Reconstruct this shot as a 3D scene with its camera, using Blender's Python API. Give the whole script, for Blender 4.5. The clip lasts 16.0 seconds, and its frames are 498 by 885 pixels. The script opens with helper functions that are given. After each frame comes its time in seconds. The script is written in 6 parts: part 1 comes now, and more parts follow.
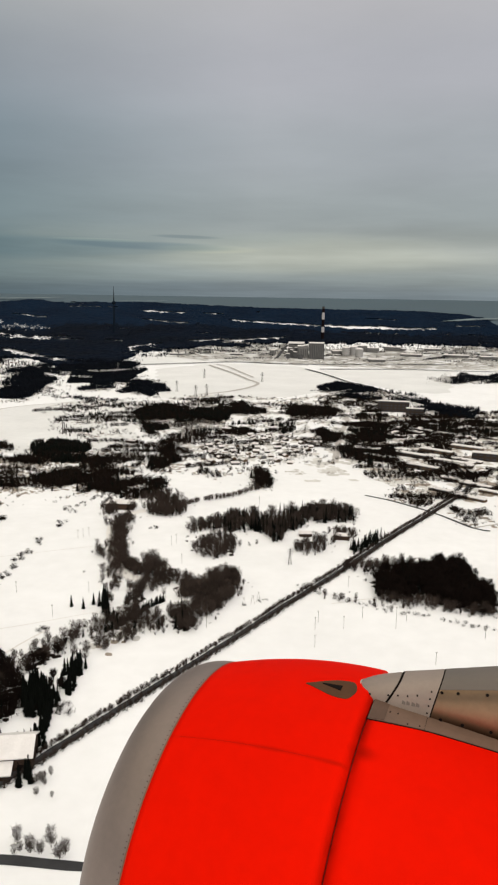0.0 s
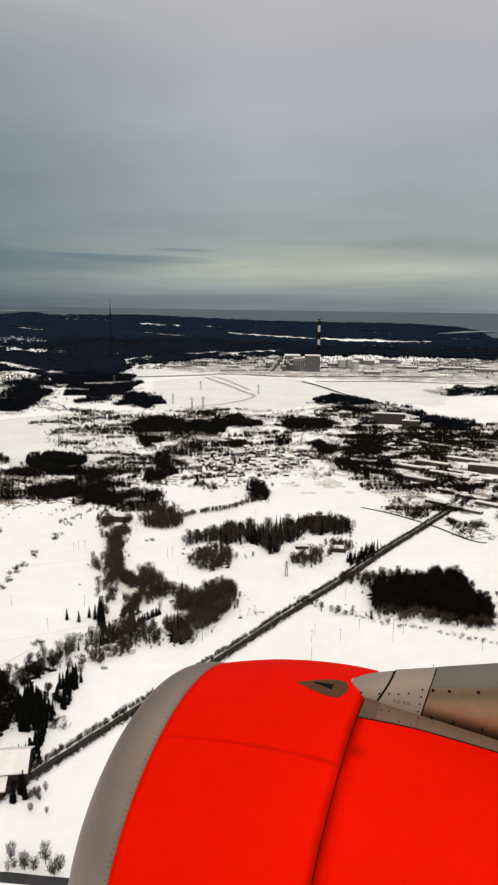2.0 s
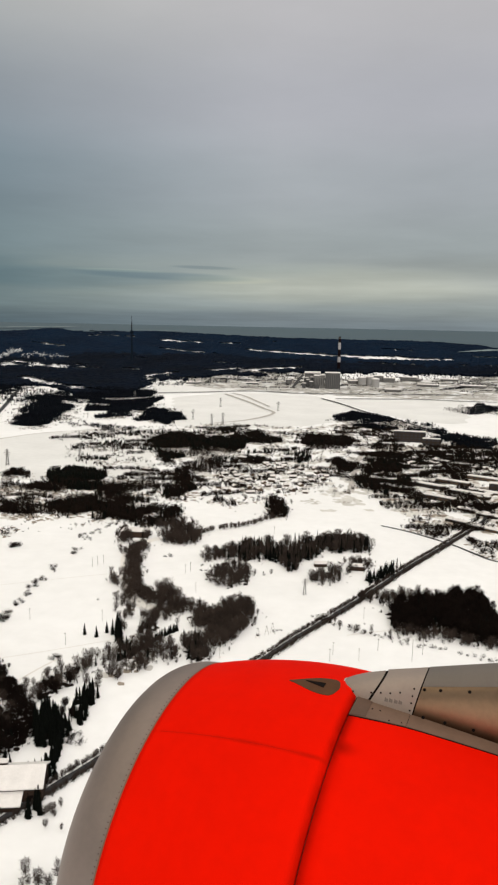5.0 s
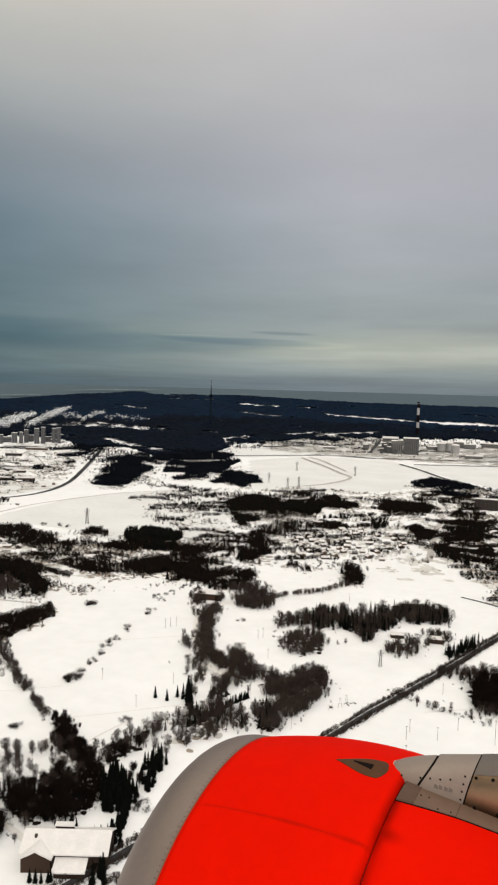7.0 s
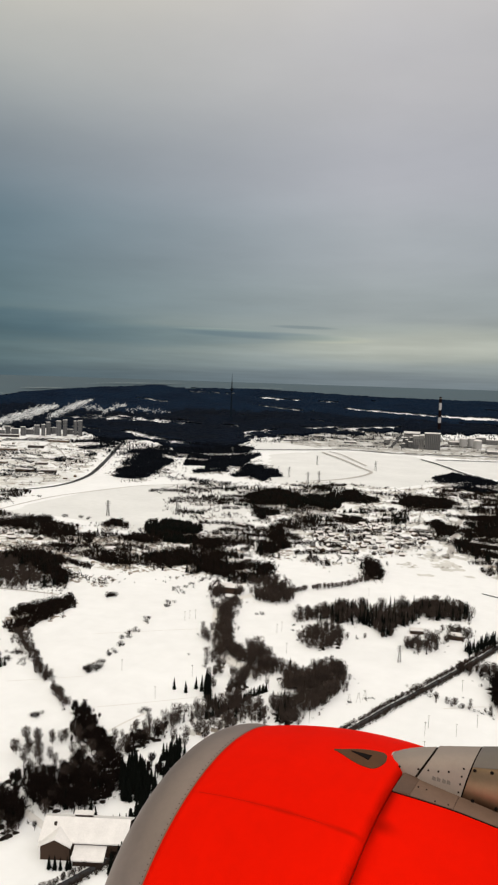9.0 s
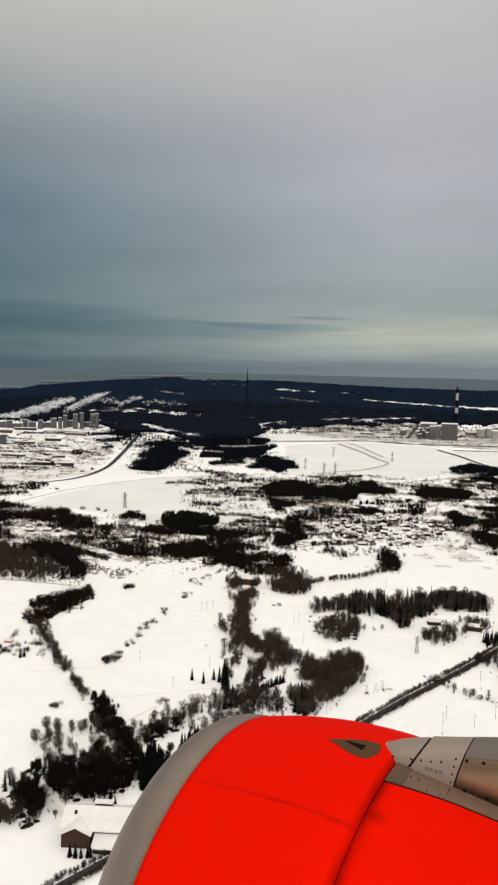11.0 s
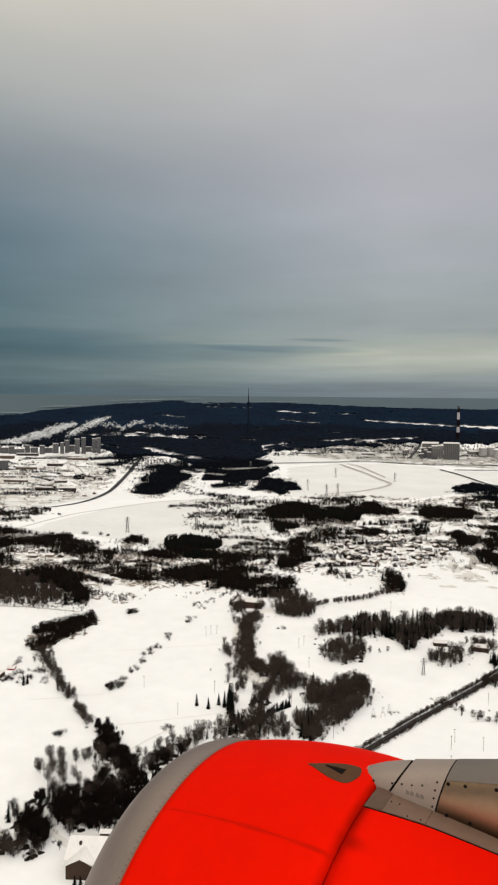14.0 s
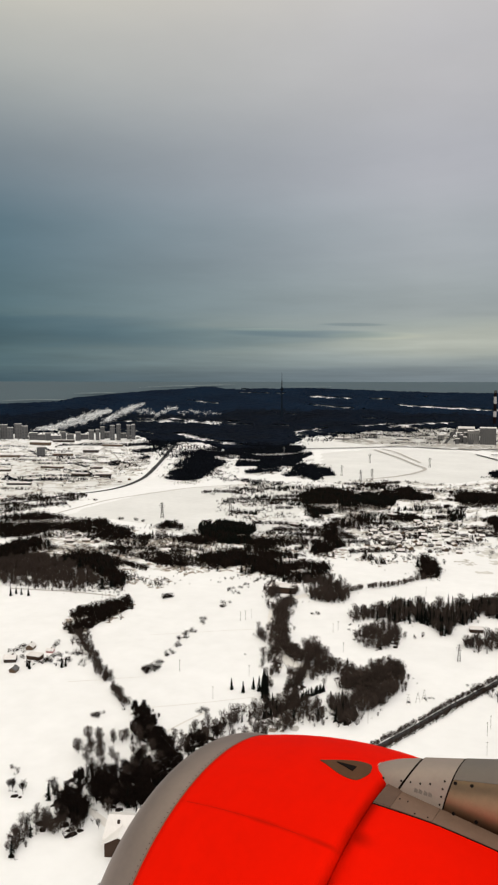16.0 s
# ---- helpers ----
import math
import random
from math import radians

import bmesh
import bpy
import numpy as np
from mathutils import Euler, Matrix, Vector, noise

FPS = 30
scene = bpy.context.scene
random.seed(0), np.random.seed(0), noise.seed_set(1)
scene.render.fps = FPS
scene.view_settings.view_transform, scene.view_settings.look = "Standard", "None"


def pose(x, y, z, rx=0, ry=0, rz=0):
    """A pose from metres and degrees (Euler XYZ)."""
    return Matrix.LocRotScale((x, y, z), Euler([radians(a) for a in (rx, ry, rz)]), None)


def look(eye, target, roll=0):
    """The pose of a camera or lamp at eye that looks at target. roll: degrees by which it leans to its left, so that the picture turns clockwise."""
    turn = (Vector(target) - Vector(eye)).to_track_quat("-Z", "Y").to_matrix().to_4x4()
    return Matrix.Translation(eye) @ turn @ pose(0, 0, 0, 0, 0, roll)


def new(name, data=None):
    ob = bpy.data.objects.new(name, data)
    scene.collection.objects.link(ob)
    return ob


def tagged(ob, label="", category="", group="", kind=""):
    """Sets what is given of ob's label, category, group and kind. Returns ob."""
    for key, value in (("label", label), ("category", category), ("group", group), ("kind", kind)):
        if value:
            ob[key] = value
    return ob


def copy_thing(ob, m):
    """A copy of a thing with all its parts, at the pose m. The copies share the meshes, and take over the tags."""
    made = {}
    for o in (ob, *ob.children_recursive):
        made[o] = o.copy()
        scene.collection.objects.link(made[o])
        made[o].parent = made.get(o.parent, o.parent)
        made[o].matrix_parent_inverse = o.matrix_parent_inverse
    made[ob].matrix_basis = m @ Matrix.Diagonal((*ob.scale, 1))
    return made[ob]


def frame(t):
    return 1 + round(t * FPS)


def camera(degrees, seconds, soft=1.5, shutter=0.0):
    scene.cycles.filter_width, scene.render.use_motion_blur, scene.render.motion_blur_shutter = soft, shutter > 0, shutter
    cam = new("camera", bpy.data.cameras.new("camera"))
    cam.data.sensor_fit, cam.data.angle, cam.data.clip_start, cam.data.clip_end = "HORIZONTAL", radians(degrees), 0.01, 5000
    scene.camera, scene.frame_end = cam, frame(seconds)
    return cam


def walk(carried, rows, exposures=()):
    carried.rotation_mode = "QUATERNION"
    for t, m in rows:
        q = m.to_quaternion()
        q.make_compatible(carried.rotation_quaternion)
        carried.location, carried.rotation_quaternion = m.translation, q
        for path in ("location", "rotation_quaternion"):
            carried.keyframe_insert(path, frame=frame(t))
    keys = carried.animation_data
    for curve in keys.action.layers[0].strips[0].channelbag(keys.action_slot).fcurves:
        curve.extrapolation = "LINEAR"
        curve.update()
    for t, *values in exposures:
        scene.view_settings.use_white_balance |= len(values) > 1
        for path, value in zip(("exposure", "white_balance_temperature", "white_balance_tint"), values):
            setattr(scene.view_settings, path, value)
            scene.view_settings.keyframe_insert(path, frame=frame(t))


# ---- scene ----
FOV = 37.477
HEIGHT = 265.0          # eye height above the fields
cam = camera(FOV, 16.0, soft=2.2)

# seconds, eye, turn to the left of abeam, tilt down, roll
PATH = [
    (0, (-0.307, -0.158, 265.044), 16.302, 11.207, 0.874),
    (0.5, (-0.283, -0.158, 265.069), 15.606, 10.259, 1.007),
    (1, (-0.274, -0.120, 265.046), 15.938, 11.023, 1.119),
    (1.5, (-0.269, -0.149, 265.016), 16.014, 10.870, 1.216),
    (2, (-0.271, -0.160, 264.965), 16.017, 10.244, 0.856),
    (2.5, (-0.265, -0.194, 264.935), 16.749, 9.436, 0.757),
    (3, (-0.263, -0.175, 264.883), 16.259, 9.317, 1.004),
    (5.5, (-0.099, -0.171, 264.870), 17.907, 8.901, 0.980),
    (6, (-0.082, -0.170, 264.869), 18.260, 8.580, 0.455),
    (6.5, (-0.022, -0.151, 264.883), 21.108, 5.247, 1.119),
    (7, (0.029, -0.197, 264.930), 23.671, 4.148, 1.561),
    (7.5, (0.020, -0.092, 264.862), 23.361, 4.185, 1.872),
    (8, (0.076, -0.168, 264.897), 24.874, 3.926, 1.673),
    (8.5, (0.100, -0.153, 264.902), 25.082, 4.417, 1.825),
    (9, (0.114, -0.100, 264.881), 25.254, 4.670, 1.873),
    (11.5, (0.254, -0.069, 264.897), 26.852, 5.455, 1.545),
    (12, (0.274, -0.059, 264.890), 27.168, 5.026, 1.859),
    (12.5, (0.308, 0.006, 264.850), 26.599, 0.797, 0.779),
    (13, (0.281, 0.115, 264.805), 24.870, 1.792, 0.808),
    (13.5, (0.320, 0.060, 264.848), 26.268, 2.678, 0.348),
    (14, (0.343, 0.052, 264.861), 26.663, 3.612, 0.538),
    (14.5, (0.356, 0.092, 264.862), 27.332, 3.381, 0.443),
    (15, (0.395, 0.077, 264.892), 28.392, 4.160, 0.233),
    (15.5, (0.421, 0.054, 264.929), 28.698, 4.464, 0.514),
    (16, (0.479, 0.031, 264.972), 29.283, 4.738, 0.091),
]


def eye_pose(eye, turn, tilt, lean):
    m = pose(*eye, 90 - tilt, 0, turn)
    return m @ pose(0, 0, 0, 0, 0, lean)


walk(cam, [(t, eye_pose(e, a, b, c)) for t, e, a, b, c in PATH])

# ------------------------------------------------------------ sky and light
world = bpy.data.worlds.new("overcast_sky")
scene.world = world
world.use_nodes = True
wt = world.node_tree
wt.nodes.clear()


def ramp_set(r, stops, mode="EASE"):
    r.color_ramp.interpolation = mode
    while len(r.color_ramp.elements) > 1:
        r.color_ramp.elements.remove(r.color_ramp.elements[-1])
    r.color_ramp.elements[0].position = stops[0][0]
    r.color_ramp.elements[0].color = (*stops[0][1], 1)
    for p, c in stops[1:]:
        e = r.color_ramp.elements.new(p)
        e.color = (*c, 1)


def wmath(op, a, b=None):
    n = wt.nodes.new("ShaderNodeMath")
    n.operation = op
    for i, v in enumerate((a, b)):
        if v is None:
            continue
        if isinstance(v, (int, float)):
            n.inputs[i].default_value = v
        else:
            wt.links.new(v, n.inputs[i])
    return n.outputs[0]


def wmix(mode, fac, a, b):
    n = wt.nodes.new("ShaderNodeMix")
    n.data_type, n.blend_type = "RGBA", mode
    for sock, v in ((n.inputs[0], fac), (n.inputs[6], a), (n.inputs[7], b)):
        if isinstance(v, (int, float)):
            sock.default_value = v
        elif isinstance(v, tuple):
            sock.default_value = (*v, 1)
        else:
            wt.links.new(v, sock)
    return n.outputs[2]


coord = wt.nodes.new("ShaderNodeTexCoord")
sep = wt.nodes.new("ShaderNodeSeparateXYZ")
wt.links.new(coord.outputs["Generated"], sep.inputs[0])
sx, sy, sz = sep.outputs
# cloud deck: the direction carried up to a flat layer, so that clouds draw together at the horizon
deck = wmath("ADD", wmath("MAXIMUM", sz, 0.0), 0.045)
flat = wt.nodes.new("ShaderNodeCombineXYZ")
wt.links.new(wmath("DIVIDE", sx, deck), flat.inputs[0])
wt.links.new(wmath("DIVIDE", sy, deck), flat.inputs[1])


def wnoise(scale, detail, rough, w=0.0):
    n = wt.nodes.new("ShaderNodeTexNoise")
    n.noise_dimensions = "4D"
    n.inputs["W"].default_value = w
    n.inputs["Scale"].default_value, n.inputs["Detail"].default_value, n.inputs["Roughness"].default_value = scale, detail, rough
    wt.links.new(flat.outputs[0], n.inputs["Vector"])
    return n.outputs[0]


big = wnoise(0.16, 4, 0.55, 2.3)
small = wnoise(0.55, 6, 0.6, 7.1)
grad = wt.nodes.new("ShaderNodeValToRGB")
ramp_set(grad, [(0.0, (0.240, 0.285, 0.300)), (0.03, (0.270, 0.310, 0.320)), (0.085, (0.345, 0.370, 0.355)), (0.16, (0.330, 0.365, 0.370)),
                (0.28, (0.375, 0.400, 0.420)), (0.42, (0.430, 0.435, 0.465)), (0.60, (0.545, 0.535, 0.545)), (0.80, (0.660, 0.630, 0.600)), (1.0, (1.05, 1.0, 0.95))])
wt.links.new(wmath("MULTIPLY", wmath("MAXIMUM", sz, 0.0), 1.55), grad.inputs[0])
# darker, greener cloud towards the north-west
west = wmath("ADD", wmath("MULTIPLY", sx, -1.0), wmath("MULTIPLY", sy, -0.2))
wfac = wt.nodes.new("ShaderNodeMapRange")
wfac.inputs["From Min"].default_value, wfac.inputs["From Max"].default_value = 0.08, 0.66
wt.links.new(west, wfac.inputs["Value"])
low = wt.nodes.new("ShaderNodeMapRange")
low.inputs["From Min"].default_value, low.inputs["From Max"].default_value = 0.46, 0.20
wt.links.new(sz, low.inputs["Value"])
tone = wmix("MULTIPLY", wmath("MULTIPLY", wfac.outputs[0], low.outputs[0]), grad.outputs[0], (0.21, 0.38, 0.45))
clouds = wt.nodes.new("ShaderNodeMapRange")
clouds.inputs["From Min"].default_value, clouds.inputs["From Max"].default_value = 0.3, 0.7
clouds.inputs["To Min"].default_value, clouds.inputs["To Max"].default_value = 0.76, 1.26
wt.links.new(wmath("ADD", wmath("MULTIPLY", big, 0.65), wmath("MULTIPLY", small, 0.35)), clouds.inputs["Value"])
grey = wt.nodes.new("ShaderNodeCombineColor")
for i in range(3):
    wt.links.new(clouds.outputs[0], grey.inputs[i])
tone = wmix("MULTIPLY", 1.0, tone, grey.outputs[0])
# long thin streaks of cloud low over the sea
thin = wt.nodes.new("ShaderNodeCombineXYZ")
for i, v in enumerate((wmath("MULTIPLY", sx, 2.0), wmath("MULTIPLY", sy, 2.0), wmath("MULTIPLY", sz, 22.0))):
    wt.links.new(v, thin.inputs[i])
high = wt.nodes.new("ShaderNodeMapRange")
high.inputs["From Min"].default_value, high.inputs["From Max"].default_value = 0.22, 0.5
wt.links.new(sz, high.inputs["Value"])
tone = wmix("MULTIPLY", wmath("MULTIPLY", wfac.outputs[0], high.outputs[0]), tone, (1.10, 1.07, 0.86))
streak = wt.nodes.new("ShaderNodeTexNoise")
streak.inputs["Scale"].default_value, streak.inputs["Detail"].default_value, streak.inputs["Roughness"].default_value = 0.62, 3.5, 0.45
streak.inputs["Distortion"].default_value = 0.3
wt.links.new(thin.outputs[0], streak.inputs["Vector"])
band = wt.nodes.new("ShaderNodeValToRGB")
ramp_set(band, [(0.0, (0.2,) * 3), (0.03, (0.8,) * 3), (0.07, (1,) * 3), (0.11, (0.7,) * 3), (0.17, (0,) * 3)])
wt.links.new(wmath("MULTIPLY", sz, 1.55), band.inputs[0])
sramp = wt.nodes.new("ShaderNodeValToRGB")
ramp_set(sramp, [(0.30, (0.56, 0.66, 0.72)), (0.46, (0.90, 0.94, 0.96)), (0.56, (1.07, 1.07, 1.04)), (0.68, (1.22, 1.21, 1.18))])
wt.links.new(streak.outputs[0], sramp.inputs[0])
tone = wmix("MULTIPLY", band.outputs[0], tone, sramp.outputs[0])
# a long blue-grey bank of cloud over the sea, thinning out towards the east
bank = wt.nodes.new("ShaderNodeValToRGB")
ramp_set(bank, [(0.040, (0,) * 3), (0.056, (1,) * 3), (0.078, (0.9,) * 3), (0.090, (0,) * 3)])
wt.links.new(wmath("ADD", sz, wmath("MULTIPLY", wmath("SUBTRACT", small, 0.5), 0.035)), bank.inputs[0])
side = wt.nodes.new("ShaderNodeMapRange")
side.inputs["From Min"].default_value, side.inputs["From Max"].default_value = 0.36, 0.50
wt.links.new(west, side.inputs["Value"])
tone = wmix("MULTIPLY", wmath("MULTIPLY", bank.outputs[0], side.outputs[0]), tone, (0.74, 0.84, 0.92))
# single thin clouds over the sea, each given by the tangent of its bearing, its height, half length, half thickness and slope
bearing = wmath("DIVIDE", sx, wmath("MAXIMUM", sy, 0.05))


def thin_cloud(at, up, long, thick, slope, colour, strength=1.0, frayed=0.5):
    global tone
    u = wmath("DIVIDE", wmath("SUBTRACT", bearing, at), long)
    lift = wmath("ADD", wmath("SUBTRACT", sz, up), wmath("MULTIPLY", u, slope))
    v = wmath("ADD", wmath("DIVIDE", lift, thick), wmath("MULTIPLY", wmath("SUBTRACT", streak.outputs[0], 0.5), frayed * 4))
    d = wmath("ADD", wmath("MULTIPLY", u, u), wmath("MULTIPLY", v, v))
    soft = wt.nodes.new("ShaderNodeMapRange")
    soft.interpolation_type = "SMOOTHSTEP"
    soft.inputs["From Min"].default_value, soft.inputs["From Max"].default_value = 1.0, 0.15
    wt.links.new(d, soft.inputs["Value"])
    tone = wmix("MULTIPLY", wmath("MULTIPLY", soft.outputs[0], strength), tone, colour)


thin_cloud(-0.300, 0.0000, 3.00, 0.0240, 0.000, (0.80, 0.82, 0.86), 1.0, 0.15)
thin_cloud(-0.215, 0.0600, 0.26, 0.0300, -0.002, (1.17, 1.15, 1.08), 0.9)
thin_cloud(-0.460, 0.0640, 0.17, 0.0070, 0.003, (0.70, 0.77, 0.84), 0.9, 0.3)
thin_cloud(-0.720, 0.0590, 0.34, 0.0200, 0.000, (0.80, 0.88, 0.93), 0.9)
thin_cloud(-0.360, 0.0610, 0.09, 0.0060, 0.000, (1.16, 1.13, 1.06), 0.9, 0.3)
thin_cloud(-0.520, 0.0695, 0.10, 0.0026, 0.001, (1.22, 1.20, 1.12), 0.9, 0.2)
thin_cloud(-0.390, 0.0760, 0.06, 0.0028, 0.001, (0.74, 0.78, 0.82), 0.9, 0.2)
sky = wt.nodes.new("ShaderNodeTexSky")
sky.sky_type, sky.sun_disc = "NISHITA", False
sky.sun_elevation, sky.sun_rotation = radians(32), radians(150)
bg_sky = wt.nodes.new("ShaderNodeBackground")
wt.links.new(sky.outputs[0], bg_sky.inputs[0])
bg_sky.inputs[1].default_value = 0.05
bg_cloud = wt.nodes.new("ShaderNodeBackground")
wt.links.new(tone, bg_cloud.inputs[0])
bg_cloud.inputs[1].default_value = 1.0
both = wt.nodes.new("ShaderNodeMixShader")
both.inputs[0].default_value = 0.93      # nearly closed cloud
wt.links.new(bg_sky.outputs[0], both.inputs[1])
wt.links.new(bg_cloud.outputs[0], both.inputs[2])
wout = wt.nodes.new("ShaderNodeOutputWorld")
wt.links.new(both.outputs[0], wout.inputs[0])

sun_data = bpy.data.lights.new("sun", "SUN")
sun_data.energy, sun_data.angle, sun_data.color = 1.5, radians(14), (1.0, 0.93, 0.84)
sun = new("sun", sun_data)
sun.matrix_world = look((0, 0, 600), (-250, 420, 220))


# ------------------------------------------------------------ materials
def material(name, colour, rough=0.6, metal=0.0, vary=0.2, scale=4.0, second=None, bump=0.0, bump_scale=30.0, by_object=0.0, spec=0.5, coat=0.0, space="Object"):
    """A principled surface: base colour varied at two scales, with fine relief and uneven gloss."""
    m = bpy.data.materials.new(name)
    m.use_nodes = True
    nt = m.node_tree
    b = nt.nodes["Principled BSDF"]
    b.inputs["Metallic"].default_value = metal
    b.inputs["Specular IOR Level"].default_value = spec
    b.inputs["Coat Weight"].default_value = coat
    b.inputs["Coat Roughness"].default_value = 0.12
    tc = nt.nodes.new("ShaderNodeTexCoord")
    def tex(s, d):
        n = nt.nodes.new("ShaderNodeTexNoise")
        n.inputs["Scale"].default_value, n.inputs["Detail"].default_value, n.inputs["Roughness"].default_value = s, d, 0.6
        nt.links.new(tc.outputs[space], n.inputs["Vector"])
        return n.outputs[0]
    a, c = tex(scale, 4), tex(scale * 9.7, 3)
    def math_node(op, x, y):
        n = nt.nodes.new("ShaderNodeMath")
        n.operation = op
        for i, v in enumerate((x, y)):
            if isinstance(v, (int, float)):
                n.inputs[i].default_value = v
            else:
                nt.links.new(v, n.inputs[i])
        return n.outputs[0]
    f = math_node("ADD", math_node("MULTIPLY", a, 0.65), math_node("MULTIPLY", c, 0.35))
    if by_object:
        oi = nt.nodes.new("ShaderNodeObjectInfo")
        f = math_node("ADD", f, math_node("MULTIPLY", math_node("SUBTRACT", oi.outputs["Random"], 0.5), by_object))
    r = nt.nodes.new("ShaderNodeValToRGB")
    second = second or tuple(v * (1 - vary) for v in colour)
    ramp_set(r, [(0.30, second), (0.70, colour)], "LINEAR")
    nt.links.new(f, r.inputs[0])
    nt.links.new(r.outputs[0], b.inputs["Base Color"])
    mr = nt.nodes.new("ShaderNodeMapRange")
    mr.inputs["To Min"].default_value, mr.inputs["To Max"].default_value = max(rough - 0.12, 0.03), min(rough + 0.12, 1)
    nt.links.new(f, mr.inputs["Value"])
    nt.links.new(mr.outputs[0], b.inputs["Roughness"])
    if bump:
        bn = nt.nodes.new("ShaderNodeBump")
        bn.inputs["Strength"].default_value, bn.inputs["Distance"].default_value = min(bump * 10, 1), bump
        nt.links.new(tex(bump_scale, 4), bn.inputs["Height"])
        nt.links.new(bn.outputs[0], b.inputs["Normal"])
    return m


SNOW = material("snow_field", (0.93, 0.93, 0.935), 0.75, second=(0.81, 0.81, 0.81), scale=0.006, bump=0.25, bump_scale=0.12, spec=0.2)
# snow greyed in its base colour to imitate haze over the farther fields
HAZED_SNOW = material("hazed_snow", (0.82, 0.82, 0.81), 0.75, second=(0.69, 0.69, 0.68), scale=0.008, bump=0.25, bump_scale=0.12, spec=0.2)
SHEET_ROOF = material("grey_sheet_roof", (0.075, 0.072, 0.07), 0.6, second=(0.16, 0.16, 0.165), scale=0.3, spec=0.2)
SNOW_ROOF = material("roof_snow", (0.82, 0.79, 0.77), 0.75, vary=0.22, scale=0.12, bump=0.05, bump_scale=2.0, spec=0.2)
ASPHALT = material("wet_asphalt", (0.055, 0.055, 0.058), 0.8, vary=0.4, scale=0.05, spec=0.12)
FAINT = material("trodden_snow", (0.78, 0.755, 0.725), 0.8, vary=0.15, scale=0.1, spec=0.2)
TRACK = material("packed_snow", (0.55, 0.52, 0.49), 0.8, vary=0.3, scale=0.08, spec=0.2)
ICE = material("river_ice", (0.86, 0.835, 0.80), 0.5, vary=0.15, scale=0.02, spec=0.3)
BARE = material("bare_twigs", (0.018, 0.0118, 0.0088), 0.9, vary=0.6, scale=0.05, spec=0.04)
BARK = material("bark", (0.050, 0.038, 0.030), 0.9, vary=0.4, scale=0.8, spec=0.1)
FIR = material("fir_needles", (0.0045, 0.0058, 0.0045), 0.9, vary=0.5, scale=0.1, spec=0.04)
# blue in these two forest colours stands in for haze, stronger at the coast
HAZY_FAR_FIR = material("hazy_far_fir_forest", (0.0022, 0.0062, 0.0150), 0.95, second=(0.0003, 0.0012, 0.0036), scale=0.006, spec=0.03)
HAZY_COAST_FIR = material("coast_forest", (0.0038, 0.0130, 0.0300), 0.95, second=(0.0007, 0.0044, 0.0135), scale=0.005, spec=0.03)
# bluer than the nearer trees: the haze of distance is in the colour
HAZY_DISTANT = material("hazy_distant_trees", (0.0065, 0.0085, 0.0125), 0.95, vary=0.6, scale=0.01, spec=0.03)
PINE = material("dark_crowns", (0.015, 0.010, 0.008), 0.9, vary=0.6, scale=0.08, spec=0.04)
NEAR_TWIGS = material("grey_brown_twigs", (0.068, 0.050, 0.041), 0.9, vary=0.6, scale=0.06, spec=0.1)
GRASS = material("dead_grass", (0.42, 0.365, 0.31), 0.95, second=(0.20, 0.165, 0.135), scale=0.05, spec=0.05)
THIN = material("thin_snow", (0.76, 0.745, 0.71), 0.9, second=(0.50, 0.485, 0.46), scale=0.02, spec=0.1)
# fallen leaves, darkened further for the shade under close trees
LITTER_SHADE = material("litter_with_shade", (0.022, 0.016, 0.013), 0.95, vary=0.6, scale=0.08, spec=0.03)
SEA = material("cold_sea", (0.076, 0.110, 0.132), 0.7, vary=0.15, scale=0.003, spec=0.08)
SEA_ICE = material("grey_sea_ice", (0.23, 0.28, 0.29), 0.8, second=(0.08, 0.11, 0.125), scale=0.012, spec=0.1)
RED = material("orange_cowl_paint", (0.78, 0.006, 0.0), 0.7, vary=0.14, scale=1.3, spec=0.018)
def soft_dark_line(m, offset, wide, dark, low=0.35, high=0.62, scale=3.2):
    """Adds a soft uneven darker line to a paint; offset(new, x, y, z) gives the distance from the line."""
    nt = m.node_tree
    b = nt.nodes["Principled BSDF"]
    was = b.inputs["Base Color"].links[0].from_socket
    tc, sp, n = nt.nodes.new("ShaderNodeTexCoord"), nt.nodes.new("ShaderNodeSeparateXYZ"), nt.nodes.new("ShaderNodeTexNoise")
    nt.links.new(tc.outputs["Object"], sp.inputs[0])
    n.inputs["Scale"].default_value, n.inputs["Detail"].default_value = scale, 3
    nt.links.new(tc.outputs["Object"], n.inputs["Vector"])
    def calc(op, *args):
        k = nt.nodes.new("ShaderNodeMath")
        k.operation = op
        for i, v in enumerate(args):
            if isinstance(v, (int, float)):
                k.inputs[i].default_value = v
            else:
                nt.links.new(v, k.inputs[i])
        return k.outputs[0]
    near, patchy, mixer = (nt.nodes.new(k) for k in ("ShaderNodeMapRange", "ShaderNodeMapRange", "ShaderNodeMix"))
    near.interpolation_type = "SMOOTHSTEP"
    near.inputs["From Min"].default_value, near.inputs["From Max"].default_value = wide, 0.0
    nt.links.new(calc("ABSOLUTE", offset(calc, *sp.outputs)), near.inputs["Value"])
    patchy.inputs["From Min"].default_value, patchy.inputs["From Max"].default_value = low, high
    nt.links.new(n.outputs[0], patchy.inputs["Value"])
    mixer.data_type = "RGBA"
    nt.links.new(calc("MULTIPLY", near.outputs[0], patchy.outputs[0]), mixer.inputs[0])
    nt.links.new(was, mixer.inputs[6])
    mixer.inputs[7].default_value = (*dark, 1)
    nt.links.new(mixer.outputs[2], b.inputs["Base Color"])


